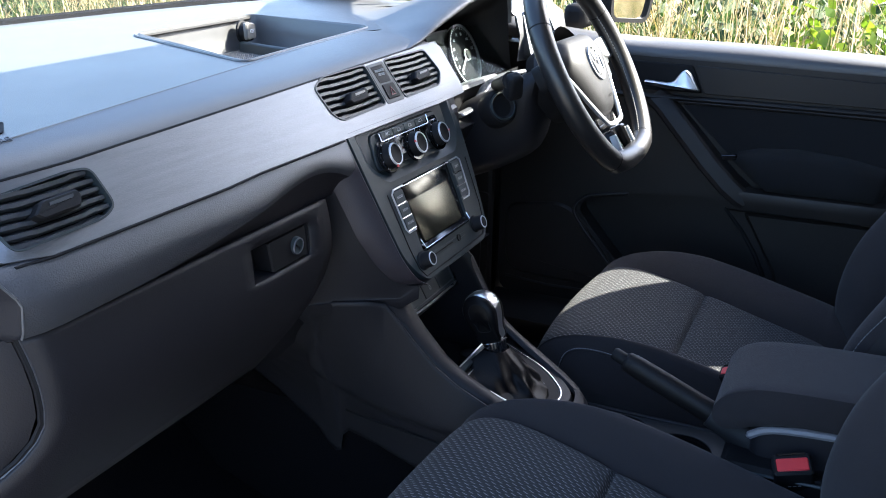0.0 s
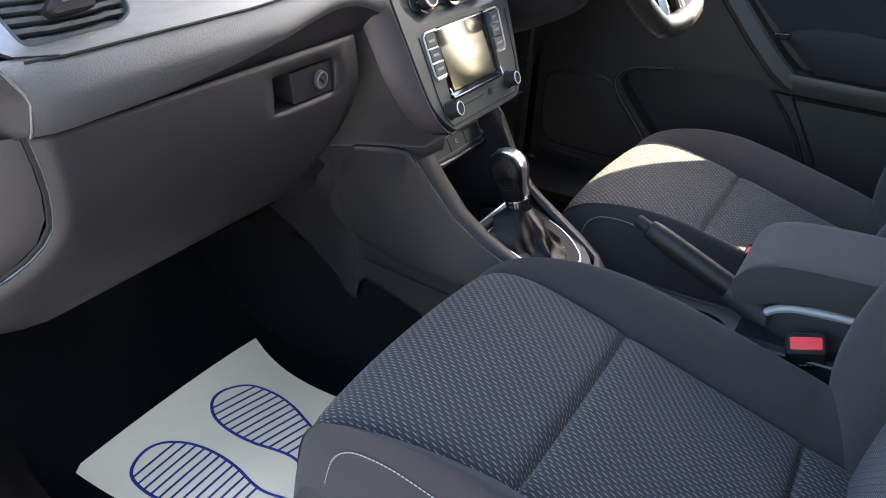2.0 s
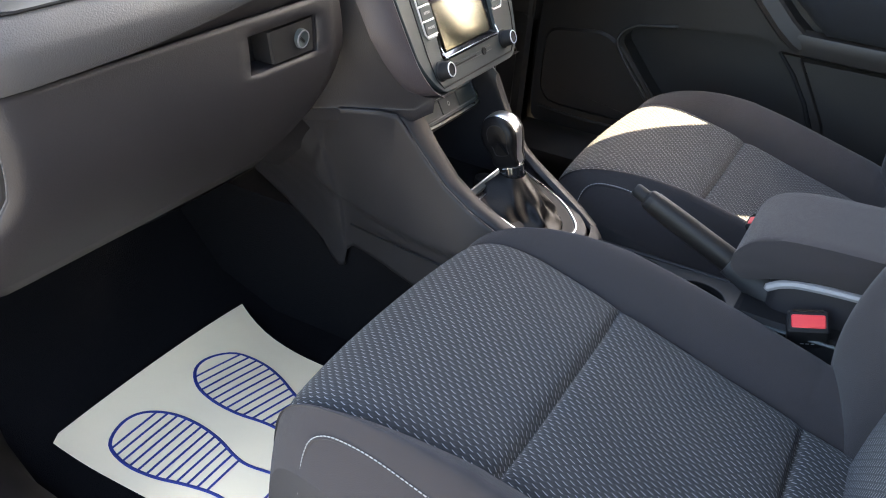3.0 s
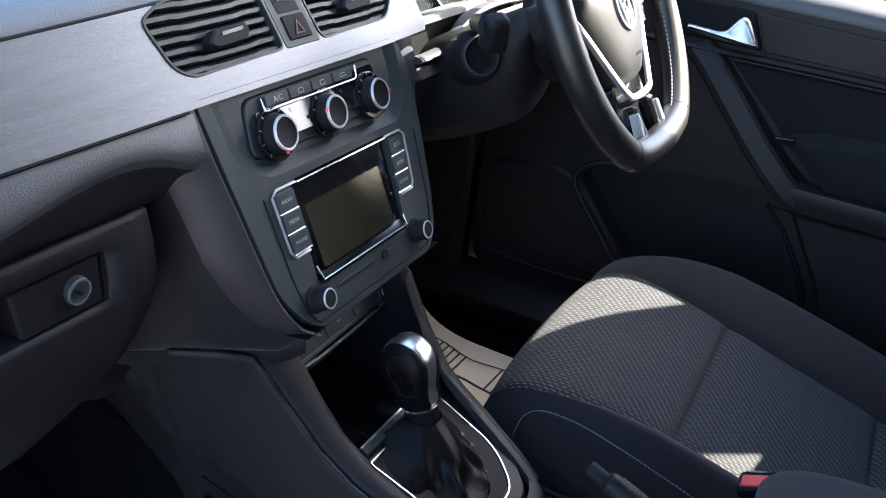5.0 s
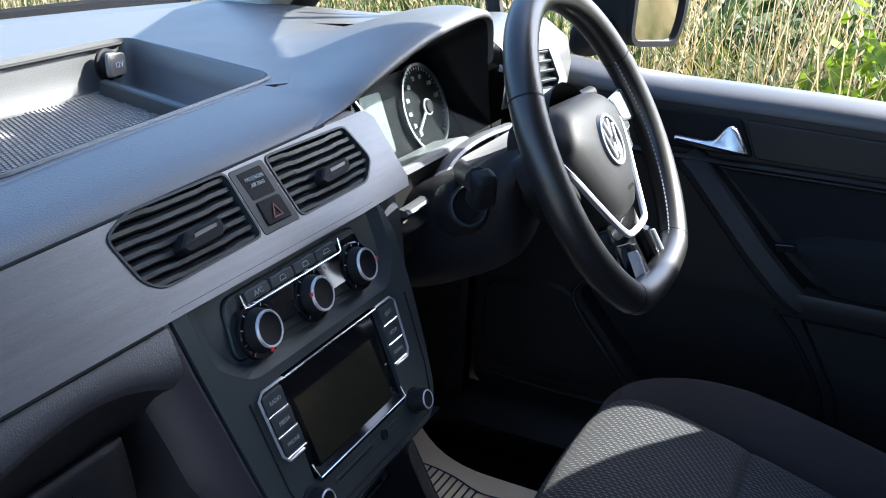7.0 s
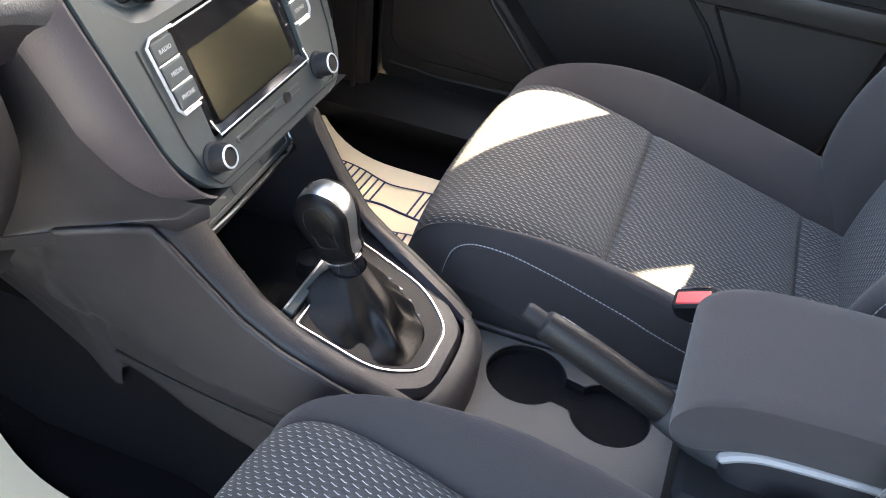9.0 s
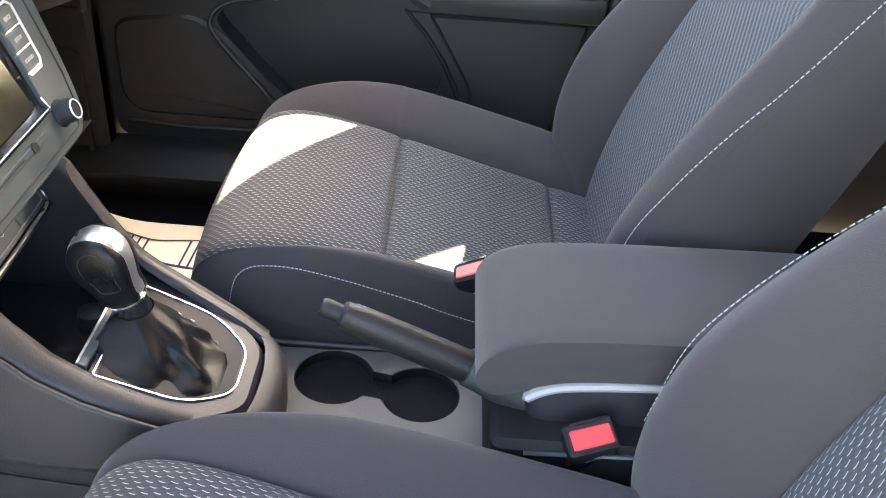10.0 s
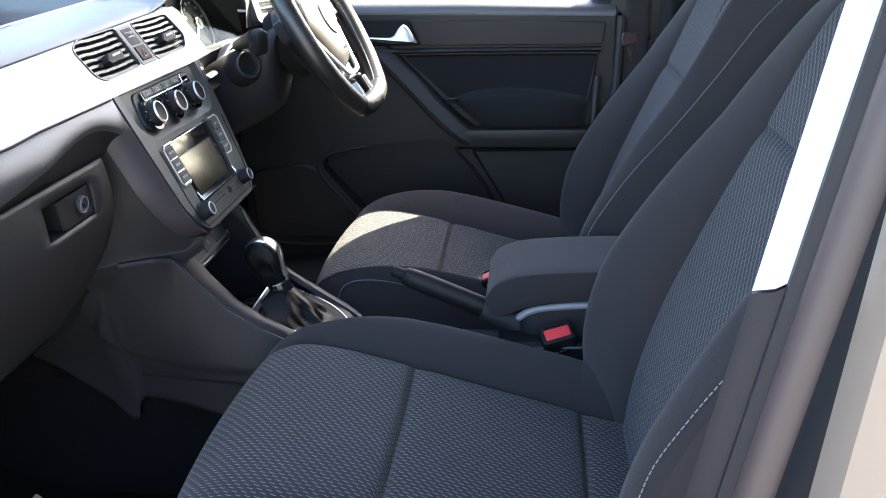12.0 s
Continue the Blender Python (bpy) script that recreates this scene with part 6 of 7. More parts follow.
RV = axes((0.610, 0.052, 1.085), (0.94, -0.30, 0), (0, 0.30, 0.95))
rv = thing("air_vent", "silver-framed air vent at the driver side", "air vent", group="dashboard vents")
rvo = rounded([(-0.052, -0.035), (0.035, -0.040), (0.055, -0.015), (0.035, 0.045), (-0.052, 0.045)], 0.010, 4)
part("frame", ring(rvo, 0.016, 0.02, RV @ Matrix.Translation((0, 0, 0.006))), SILVER, rv, "silver frame")
part("cavity", plate(rvo, 0.002, RV @ Matrix.Translation((0, 0, -0.012))), BLACK, rv)
for k in range(5):
    part("slat", box(0.075, 0.004, 0.014, RV @ Matrix.Translation((-0.005, -0.022 + k * 0.0125, -0.002)) @ Matrix.Rotation(0.4, 4, "X")), STACK, rv, bevel=0.001)
part("right_corner", loft([[(x, y + dy, z) for dy, z in ((0.0, 1.045), (-0.004, 1.09), (0.004, 1.122), (0.03, 1.140), (0.10, 1.142), (0.3, 1.125))] for x, y in ((0.545, 0.075), (0.60, 0.060), (0.655, 0.045), (0.70, 0.04), (0.735, 0.06))]), PAD, dash, smooth=60)

# steering column, stalks and ignition
col = thing("steering_column", "black plastic steering column shroud with stalks and ignition key", "steering column")
COLX = 0.322
rows = []
for y, z, rx, rz in ((0.10, 0.965, 0.066, 0.044), (0.05, 0.982, 0.068, 0.047), (0.0, 1.006, 0.070, 0.049), (-0.035, 1.026, 0.068, 0.050), (-0.055, 1.040, 0.062, 0.050), (-0.06, 1.044, 0.04, 0.038)):
    r = []
    for k in range(24):
        q = 2 * math.pi * k / 24
        c, s = math.cos(q), math.sin(q)
        r.append((COLX + rx * math.copysign(abs(c) ** 0.7, c), y - 0.5 * rz * s * 0.4, z + rz * math.copysign(abs(s) ** 0.8, s) - (0.045 if s < 0 else 0) * abs(s)))
    rows.append(r)
part("shroud", loft(rows, closed=True, caps=True, uv=False), PLASTIC, col, smooth=60, subdiv=1)
IG = axes((0.222, -0.024, 1.028), (0.80, -0.60, 0.0), (0.25, 0.3, 0.92)) @ Matrix.Scale(0.8, 4)
part("ignition_housing", lathe([(0.0, -0.03), (0.034, -0.03), (0.033, -0.008), (0.028, 0.0), (0.022, 0.002), (0.018, -0.003), (0, -0.004)], IG, 30), BLACK, col, "round black ignition lock")
part("lock_ring", lathe([(0.0215, 0.001), (0.023, 0.0035), (0.025, 0.003), (0.0262, 0.0)], IG, 30), STACK, col)
stalk_pts = [(0.255, 0.0, 1.052), (0.215, -0.02, 1.060), (0.18, -0.045, 1.070), (0.150, -0.062, 1.078)]
part("stalk", tube(stalk_pts, [0.008, 0.009, 0.011, 0.012], 12), BLACK, col, "black column stalk", smooth=50)
part("stalk_end", box(0.024, 0.022, 0.036, axes((0.155, -0.064, 1.070), (0.75, -0.62, 0.15), (0.2, 0.9, 0.30)), taper=0.85), BLACK, col, "chunky end of the stalk", smooth=60, bevel=0.006, segs=3)
part("stalk", tube([(0.40, -0.01, 1.06), (0.47, -0.03, 1.075), (0.53, -0.045, 1.085)], [0.009, 0.010, 0.009], 12), BLACK, col, "black column stalk", smooth=50)

# steering wheel: rim in a tilted plane, local z towards the driver
wheel = thing("steering_wheel", "black leather three-spoke steering wheel with silver spoke trim", "steering wheel", (0.333, -0.120, 1.076))
SW = axes((0.333, -0.120, 1.076), (1, 0, 0), (0, math.sin(radians(29)), math.cos(radians(29))))
R = 0.1585
pts = []
for k in range(72):
    q = 2 * math.pi * k / 72
    x, y = R * math.cos(q), R * math.sin(q)
    if y < -0.135:
        y = -0.135 + (y + 0.135) * 0.35
    pts.append(SW @ Vector((x, y, 0)))
part("rim", tube(pts, 0.0158, 20, closed=True, flat=1.0, up=(0, -1, 0.5)), RIMSKIN, wheel, "smooth and perforated black leather rim", smooth=80)
for q in (28, 152, 235, 305):
    a = radians(q)
    c = SW @ Vector((R * math.cos(a), max(-0.140, R * math.sin(a)), 0))
    t = SW.to_3x3() @ Vector((-math.sin(a), math.cos(a), 0))
    part("rim_seam", tube([c - t * 0.0008, c + t * 0.0008], 0.0161, 20), BLACK, wheel)
inner = [SW @ Vector(((R - 0.0155) * math.cos(radians(q)), (R - 0.0155) * math.sin(radians(q)), 0.002)) for q in range(-58, 30, 3)]
stitches(inner, THREAD, wheel, 0.0052, 0.0034, 0.0007, label="pale stitching inside the rim")
# airbag pad
pad_out = rounded([(-0.096, 0.026), (-0.062, 0.055), (0.062, 0.055), (0.096, 0.026), (0.086, -0.004), (0.036, -0.076), (-0.036, -0.076), (-0.086, -0.004)], [0.015, 0.03, 0.03, 0.015, 0.02, 0.02, 0.02, 0.02], 5)
rows = []
for s, h in ((1.0, -0.05), (1.0, -0.018), (0.97, -0.010), (0.88, -0.002), (0.70, 0.004), (0.40, 0.007), (0.05, 0.008)):
    rows.append([SW @ Vector((p.x * s, p.y * s - 0.004 * (1 - s), h)) for p in pad_out])
part("airbag_pad", loft(rows, closed=True, uv=False), BAGSKIN, wheel, "grained black airbag cover", smooth=60)
part("badge", lathe([(0, 0.0), (0.0215, 0.0), (0.0235, 0.0016), (0.0265, 0.002), (0.0275, -0.002)], SW @ Matrix.Translation((0, 0.004, 0.0075)), 36), GREYTRIM, wheel, "round maker badge")
part("badge_ring", ring(circle(0.0265, 40), 0.0028, 0.002, SW @ Matrix.Translation((0, 0.004, 0.0105))), VSILVER, wheel, "chrome badge ring")
for a, b in (((-0.016, 0.014), (-0.0055, -0.018)), ((-0.0055, -0.018), (0.0, -0.004)), ((0.0, -0.004), (0.0055, -0.018)), ((0.0055, -0.018), (0.016, 0.014)), ((-0.0065, 0.020), (0.0, 0.003)), ((0.0, 0.003), (0.0065, 0.020))):
    part("badge_bar", tube([SW @ Vector((a[0], a[1] + 0.004, 0.009)), SW @ Vector((b[0], b[1] + 0.004, 0.009))], 0.0019, 6), VSILVER, wheel)
words("AIRBAG", 0.0058, SW @ Matrix.Translation((0.012, -0.048, 0.0050)), BLACK, wheel)
# silver V below the pad and three spokes
part("silver_v", tube(spline([SW @ Vector(p) for p in ((-0.108, 0.022, -0.014), (-0.091, -0.006, -0.008), (-0.065, -0.044, -0.005), (-0.040, -0.078, -0.002), (-0.024, -0.087, 0.0), (0.024, -0.087, 0.0), (0.040, -0.078, -0.002), (0.065, -0.044, -0.005), (0.091, -0.006, -0.008), (0.108, 0.022, -0.014))], 5), 0.0036, 8), VSILVER, wheel, "silver edge of the airbag cover")
for sx in (-1, 1):
    o = rounded([(sx * 0.085, 0.036), (sx * 0.150, 0.032), (sx * 0.150, 0.0), (sx * 0.120, -0.024), (sx * 0.082, -0.040), (sx * 0.070, -0.030)], 0.008, 4)
    part("side_spoke", plate(o, 0.018, SW @ Matrix.Translation((0, 0, -0.014)), inset=0.004), BLACK, wheel)
    for kx, ky in ((0.118, 0.004), (0.104, -0.016)):
        ko = rounded([(sx * (kx - 0.008), ky - 0.009), (sx * (kx + 0.009), ky - 0.007), (sx * (kx + 0.010), ky + 0.009), (sx * (kx - 0.006), ky + 0.008)], 0.003, 3)
        ky_ob = part("key", plate(ko, 0.004, SW @ Matrix.Translation((0, 0, -0.0105)), inset=0.001), STACK, wheel)
        part("key_edge", ring(ko, 0.0010, 0.001, SW @ Matrix.Translation((0, 0, -0.0100))), SATIN, ky_ob, "bright key edge")
    # bright trim on the right spoke only, imitating the sun on that side
    if sx > 0:
        part("spoke_trim", plate(rounded([(0.094, 0.036), (0.150, 0.040), (0.150, 0.002), (0.104, 0.008)], 0.006, 3), 0.006, SW @ Matrix.Translation((0, 0, -0.007)), inset=0.002), VSILVER, wheel, "silver trim on the right spoke, added for its sunlit look")
    o = rounded([(sx * 0.018, -0.096), (sx * 0.034, -0.094), (sx * 0.040, -0.139), (sx * 0.024, -0.140)], 0.004, 3)
    part("lower_spoke", plate(o, 0.012, SW @ Matrix.Translation((0, 0, 0.0)), inset=0.003), GLOSS, wheel, "gloss black lower spoke")
    o = rounded([(sx * 0.0335, -0.102), (sx * 0.038, -0.102), (sx * 0.043, -0.1405), (sx * 0.020, -0.1405), (sx * 0.0195, -0.132), (sx * 0.036, -0.132)], 0.002, 3)
    part("spoke_edge", plate(o, 0.010, SW @ Matrix.Translation((0, 0, 0.003)), inset=0.0015), VSILVER, wheel, "satin silver spoke edge")
part("spoke_infill", plate(rounded([(-0.045, -0.070), (0.045, -0.070), (0.050, -0.141), (-0.050, -0.141)], 0.006, 3), 0.012, SW @ Matrix.Translation((0, 0, -0.012)), inset=0.002), GLOSS, wheel)
part("hub", lathe([(0.075, -0.02), (0.07, -0.04), (0.06, -0.06), (0.055, -0.08)], SW, 30), BLACK, wheel, smooth=50)

# belt hanging on the pillar behind the driver seat
belt = thing("seat_belt", "dark grey seat belt webbing with a metal tongue on the pillar", "seat belt", (0.745, -0.65, 0.62))
part("webbing", loft([[(x, -0.648 - 0.023 * k, z) for k in (-1, -0.5, 0, 0.5, 1)] for x, z in ((0.7135, 1.42), (0.722, 1.2), (0.733, 0.95), (0.7415, 0.72), (0.744, 0.62))]), CLOTH, belt, "dark grey webbing", smooth=60, thick=0.002)
BT = axes((0.7285, -0.648, 0.975), (0.35, -0.94, 0.0), (0.0, 0.0, 1.0))
part("grip", plate(rounded([(-0.030, 0.004), (0.028, 0.014), (0.028, 0.030), (-0.030, 0.030)], 0.006, 4), 0.008, BT, inset=0.002), PILLAR, belt, "brown-black plastic grip")
part("tongue", plate(rounded([(-0.018, 0.006), (0.020, 0.010), (0.012, -0.028), (-0.010, -0.030)], 0.004, 3), 0.003, BT @ Matrix.Translation((0, 0, -0.002)), holes=[rounded([(-0.006, -0.022), (0.007, -0.021), (0.007, -0.012), (-0.006, -0.012)], 0.002, 2)]), SATIN, belt, "satin metal tongue")

# ---- paper floor mats ----
def sole(cx, cy, turn, mirror):
    """Outline of a shoe print, toe forward."""
    base = [(0.0, 0.152), (0.028, 0.145), (0.046, 0.118), (0.050, 0.08), (0.044, 0.04), (0.032, 0.005), (0.028, -0.02), (0.034, -0.06), (0.038, -0.10), (0.030, -0.132), (0.0, -0.145), (-0.028, -0.134), (-0.036, -0.10), (-0.032, -0.06), (-0.026, -0.02), (-0.032, 0.02), (-0.042, 0.06), (-0.044, 0.10), (-0.032, 0.138)]
    c, s = math.cos(turn), math.sin(turn)
    return spline([(cx + (x * mirror) * c - y * s, cy + (x * mirror) * s + y * c, 0) for x, y in base], 4, closed=True)


def paper_mat(name, x0, x1, y0, y1, feet, ink, lift, nip):
    mat = thing(name, "cream paper floor mat printed with blue shoe soles", "floor mat", ((x0 + x1) / 2, (y0 + y1) / 2, FLOOR_Z), group="paper mats")

    def z_at(x, y):
        u = (x - x0) / (x1 - x0)
        return FLOOR_Z + 0.003 + lift * (1.0 - 4 * (u - 0.5) ** 2) * 0.3 + 0.010 * max(0, (y - y1 + 0.09) / 0.09) ** 2 + 0.003 * math.sin(9 * x + 5 * y)
    rows = []
    for j in range(25):
        y = y0 + (y1 - y0) * j / 24
        far = x1 - nip * (1 - (1 - min(1, (y1 - y) / 0.16)) ** 2)      # the edge bows in behind its front corner
        rows.append([(x0 + (far - x0) * i / 20, y, z_at(x0 + (far - x0) * i / 20, y)) for i in range(21)])
    part("sheet", loft(rows), PAPER, mat, smooth=60)
    for cx, cy, turn, mir in feet:
        o = sole(cx, cy, turn, mir)
        pts = [Vector((p.x, p.y, z_at(p.x, p.y) + 0.0012)) for p in o]
        part("sole_outline", tube(pts, 0.0022, 4, closed=True, flat=0.4), ink, mat, "printed sole outline")
        c, s = math.cos(turn), math.sin(turn)
        k = -0.13
        while k < 0.145:
            if not (-0.06 < k < -0.012):
                # cut the outline with the line at height k
                xs_cut = []
                loc = [((p.x - cx) * c + (p.y - cy) * s, -(p.x - cx) * s + (p.y - cy) * c) for p in o]
                for (ax_, ay_), (bx_, by_) in zip(loc, loc[1:] + loc[:1]):
                    if (ay_ - k) * (by_ - k) < 0:
                        xs_cut.append(ax_ + (bx_ - ax_) * (k - ay_) / (by_ - ay_))
                if len(xs_cut) >= 2:
                    a, b = min(xs_cut), max(xs_cut)
                    line = []
                    for i in range(7):
                        q = a + (b - a) * i / 6
                        X, Y = cx + q * c - k * s, cy + q * s + k * c
                        line.append((X, Y, z_at(X, Y) + 0.0012))
                    part("sole_stripe", tube(line, 0.0016, 4, flat=0.4), ink, mat, smooth=0)
            k += 0.0125
    return mat


paper_mat("paper_mat", -0.42, -0.075, -0.25, 0.255, [(-0.352, 0.058, 0.0, 1), (-0.226, 0.060, -0.2, -1)], INK, 0.03, 0.042)
paper_mat("paper_mat", 0.30, 0.662, -0.26, 0.235, [(0.505, 0.075, -0.03, 1), (0.392, 0.070, 0.03, -1)], INKDARK, 0.03, 0.080)

# ---- driver door, closed ----
door = thing("driver_door", "closed dark grey driver door with a satin silver release handle", "car door", (0.78, -0.2, 0.5))
DX = 0.735


def dr(y, z, h=0.0):
    """A point on the door card: h metres proud of it, towards the cabin."""
    lean = 0.02 * max(0, (z - 0.9) / 0.15) - 0.02 * max(0.0, (0.8 - z) / 0.3)
    return Vector((DX - lean * 0 + 0.0 - h, y, z))


def dplate(name, outline, h, depth, mat, label="", r=0.006, inset=0.003, parent=None, smooth=35):
    return part(name, plate(rounded(outline, r, 4), depth, bend=lambda y, z, k: dr(y, z, h + k), inset=inset), mat, parent or door, label, smooth=smooth)


# skin, belt cap, upper strip
part("outer_skin", loft([[(x, y, z) for x, z in ((0.80, 1.06), (0.835, 1.0), (0.85, 0.8), (0.84, 0.55), (0.80, 0.42))] for y in (0.30, 0.1, -0.2, -0.5, -0.62)]), PAINT, door, "grey painted outer skin", smooth=60, thick=0.004)
rows = []
for y, dz in ((0.26, 0.035), (0.16, 0.026), (0.08, 0.012), (0.0, 0.004), (-0.1, 0.0), (-0.3, -0.002), (-0.5, -0.008), (-0.608, -0.012)):
    rows.append([(0.805, y, 1.045 + dz), (0.80, y, 1.068 + dz), (0.79, y, 1.074 + dz), (0.765, y, 1.072 + dz), (0.745, y, 1.064 + dz), (0.735, y, 1.052 + dz), (0.738, y, 1.04 + dz)])
part("belt_cap", loft(rows), BAND, door, "grained belt line cap", smooth=60)
POCKET = rounded([(0.002, 0.733), (-0.022, 0.760), (-0.10, 0.775), (-0.262, 0.792), (-0.305, 0.752), (-0.348, 0.664), (-0.335, 0.61), (-0.12, 0.598), (-0.06, 0.66)], 0.02, 4)
part("card", plate([(0.24, 1.06), (0.10, 1.052), (-0.1, 1.045), (-0.606, 1.035), (-0.605, 0.9), (-0.56, 0.70), (-0.505, 0.505), (-0.1, 0.495), (0.13, 0.505), (0.165, 0.54), (0.175, 0.62), (0.20, 0.8), (0.25, 0.95)], 0.05, holes=[[Vector((p[0], p[1])) for p in POCKET]], bend=lambda y, z, k: dr(y, z, k)), DOORP, door, smooth=35)
dplate("upper_strip", [(-0.205, 1.034), (-0.588, 1.024), (-0.583, 0.982), (-0.225, 0.984)], 0.007, 0.008, DOORP, "smooth upper strip", 0.006, 0.0012)
dplate("handle_bowl", [(-0.085, 1.036), (-0.200, 1.034), (-0.222, 0.984), (-0.10, 0.984)], 0.004, 0.006, BLACK, "dark handle bowl", 0.006, 0.002)
part("ridge", tube([dr(y, z, 0.006) for y, z in ((0.0, 0.975), (-0.12, 0.972), (-0.31, 0.973), (-0.58, 0.972))], 0.008, 8, flat=0.7), DOORP, door, smooth=60)
# release handle
hd = part("release_handle", plate(rounded([(-0.116, 1.0035), (-0.116, 0.9955), (-0.160, 0.9905), (-0.219, 0.9885), (-0.1985, 1.0225), (-0.1895, 1.0275), (-0.182, 1.022), (-0.170, 1.0045), (-0.160, 1.0010)], [0.002, 0.002, 0.01, 0.004, 0.004, 0.004, 0.004, 0.008, 0.006], 4), 0.012, bend=lambda y, z, k: dr(y, z, 0.024 + k), inset=0.004), SATIN, door, "satin silver release handle", smooth=60)
part("handle_stem", plate(rounded([(-0.178, 0.996), (-0.212, 0.993), (-0.197, 1.018), (-0.188, 1.020)], 0.005, 3), 0.02, bend=lambda y, z, k: dr(y, z, 0.014 + k)), SATIN, hd)
# cloth insert and its frame
dplate("cloth_insert", [(-0.185, 0.964), (-0.572, 0.962), (-0.556, 0.872), (-0.545, 0.828), (-0.335, 0.826)], 0.006, 0.008, DOORC, "dark cloth insert", 0.010, 0.0012)
part("insert_frame", tube([dr(y, z, 0.008) for y, z in ((-0.18, 0.967), (-0.40, 0.967), (-0.573, 0.965), (-0.566, 0.92), (-0.557, 0.872))], 0.0035, 8), DOORP, door)
# armrest pad with its ledge
rows = []
for yt, zt, yb in ((-0.283, 0.872, -0.352), (-0.300, 0.882, -0.358), (-0.335, 0.892, -0.38), (-0.40, 0.897, -0.42), (-0.48, 0.891, -0.485), (-0.545, 0.878, -0.535), (-0.557, 0.870, -0.546)):
    k = 0.35 if yt in (-0.283, -0.557) else 1.0
    rows.append([dr(yt + (yb - yt) * (zt - z) / (zt - 0.82), z, h * k) for z, h in ((zt + 0.003, 0.0), (zt, 0.020), (zt - 0.005, 0.032), (zt - 0.014, 0.038), (0.845, 0.041), (0.828, 0.041), (0.823, 0.038), (0.8215, 0.030))])
part("armrest_pad", loft(rows), DOORC, door, "padded armrest", smooth=70)
rows = []
for y, k in ((-0.292, 0.97), (-0.335, 1.0), (-0.40, 1.0), (-0.48, 1.0), (-0.556, 1.0), (-0.572, 0.92), (-0.578, 0.5)):
    rows.append([dr(y, z, h * k) for z, h in ((0.824, 0.026), (0.8205, 0.036), (0.818, 0.042), (0.812, 0.044), (0.798, 0.043), (0.784, 0.041), (0.781, 0.038), (0.779, 0.030), (0.776, 0.012), (0.770, 0.004))])
part("armrest_ledge", loft(rows), DOORP, door, "armrest ledge", smooth=35)
part("rear_surround", tube(spline([dr(y, z, h) for y, z, h in ((-0.566, 0.80, 0.030), (-0.568, 0.835, 0.028), (-0.571, 0.875, 0.018), (-0.575, 0.92, 0.010))], 5), 0.007, 8, flat=0.7), DOORP, door, smooth=60)
# pull strap running down and back, a flat band with a lit upper face
part("pull_strap", loft([[dr(y + dy, z + dz, h) for dy, dz, h in ((0.014, -0.014, 0.0), (0.012, -0.012, hh - 0.010), (0.009, -0.009, hh - 0.002), (0.004, -0.003, hh), (-0.013, 0.011, hh - 0.007), (-0.016, 0.014, hh - 0.012), (-0.018, 0.016, 0.0))] for y, z, hh in ((-0.130, 0.974, 0.012), (-0.150, 0.960, 0.022), (-0.200, 0.910, 0.036), (-0.245, 0.862, 0.043), (-0.285, 0.824, 0.047), (-0.312, 0.803, 0.047), (-0.325, 0.795, 0.044))]), DOORP, door, "dark pull handle", smooth=28)
dplate("mirror_switch", [(-0.272, 0.883), (-0.300, 0.886), (-0.300, 0.876), (-0.275, 0.873)], 0.046, 0.01, GLOSS, "small mirror adjuster", 0.003, 0.001)
# lower panel, slanted divider and map pocket
dplate("lower_panel", [(-0.318, 0.772), (-0.560, 0.774), (-0.512, 0.545), (-0.41, 0.545), (-0.385, 0.66)], 0.012, 0.012, DOORP, "smooth lower panel", 0.012, 0.006)
part("divider", tube([dr(y, z, 0.001) for y, z in ((-0.285, 0.772), (-0.318, 0.735), (-0.348, 0.69), (-0.368, 0.648), (-0.378, 0.59))], [0.003, 0.004, 0.0045, 0.005, 0.004], 8), BLACK, door)
dplate("map_pocket", [(0.01, 0.735), (-0.02, 0.768), (-0.10, 0.782), (-0.270, 0.80), (-0.315, 0.752), (-0.356, 0.664), (-0.345, 0.60), (-0.12, 0.59), (-0.05, 0.66)], -0.043, 0.006, DOORP, "dark hollow map pocket", 0.02, 0.002)
part("pocket_rim", tube(spline([dr(y, z, h) for y, z, h in ((-0.10, 0.776, 0.001), (-0.022, 0.762, 0.006), (0.004, 0.736, 0.014), (-0.012, 0.708, 0.024), (-0.055, 0.662, 0.032), (-0.09, 0.623, 0.036), (-0.12, 0.59, 0.036))], 6), 0.0035, 8), DOORP, door, smooth=60)
dplate("pocket_front", [(0.155, 0.725), (0.03, 0.742), (-0.02, 0.705), (-0.062, 0.655), (-0.10, 0.605), (-0.16, 0.570), (0.13, 0.572), (0.155, 0.60)], 0.006, 0.02, DOORP, "bulging pocket front", 0.03, 0.005)
part("foot_line", tube([dr(y, z, 0.034) for y, z in ((0.14, 0.575), (0.05, 0.568), (-0.05, 0.570), (-0.16, 0.572))], 0.003, 6), DOORP, door)
part("rear_edge", loft([[(0.735, y, z), (0.742, y - 0.012, z), (0.80, y - 0.014, z)] for y, z in ((-0.606, 1.04), (-0.604, 0.9), (-0.56, 0.70), (-0.505, 0.50))]), RUBBER, door, "black rubber door seal", smooth=60)
part("rear_seal", tube([(0.728, -0.618, 1.035), (0.728, -0.612, 0.9), (0.728, -0.568, 0.70), (0.725, -0.515, 0.50)], 0.008, 8), RUBBER, door)
# inner mirror corner and window frame
part("mirror_corner", loft([[(0.775, y, z), (0.79, y, z + 0.005)] for y, z in ((0.30, 1.09), (0.18, 1.10), (0.14, 1.13), (0.22, 1.24), (0.30, 1.30))]), DOORP, door)
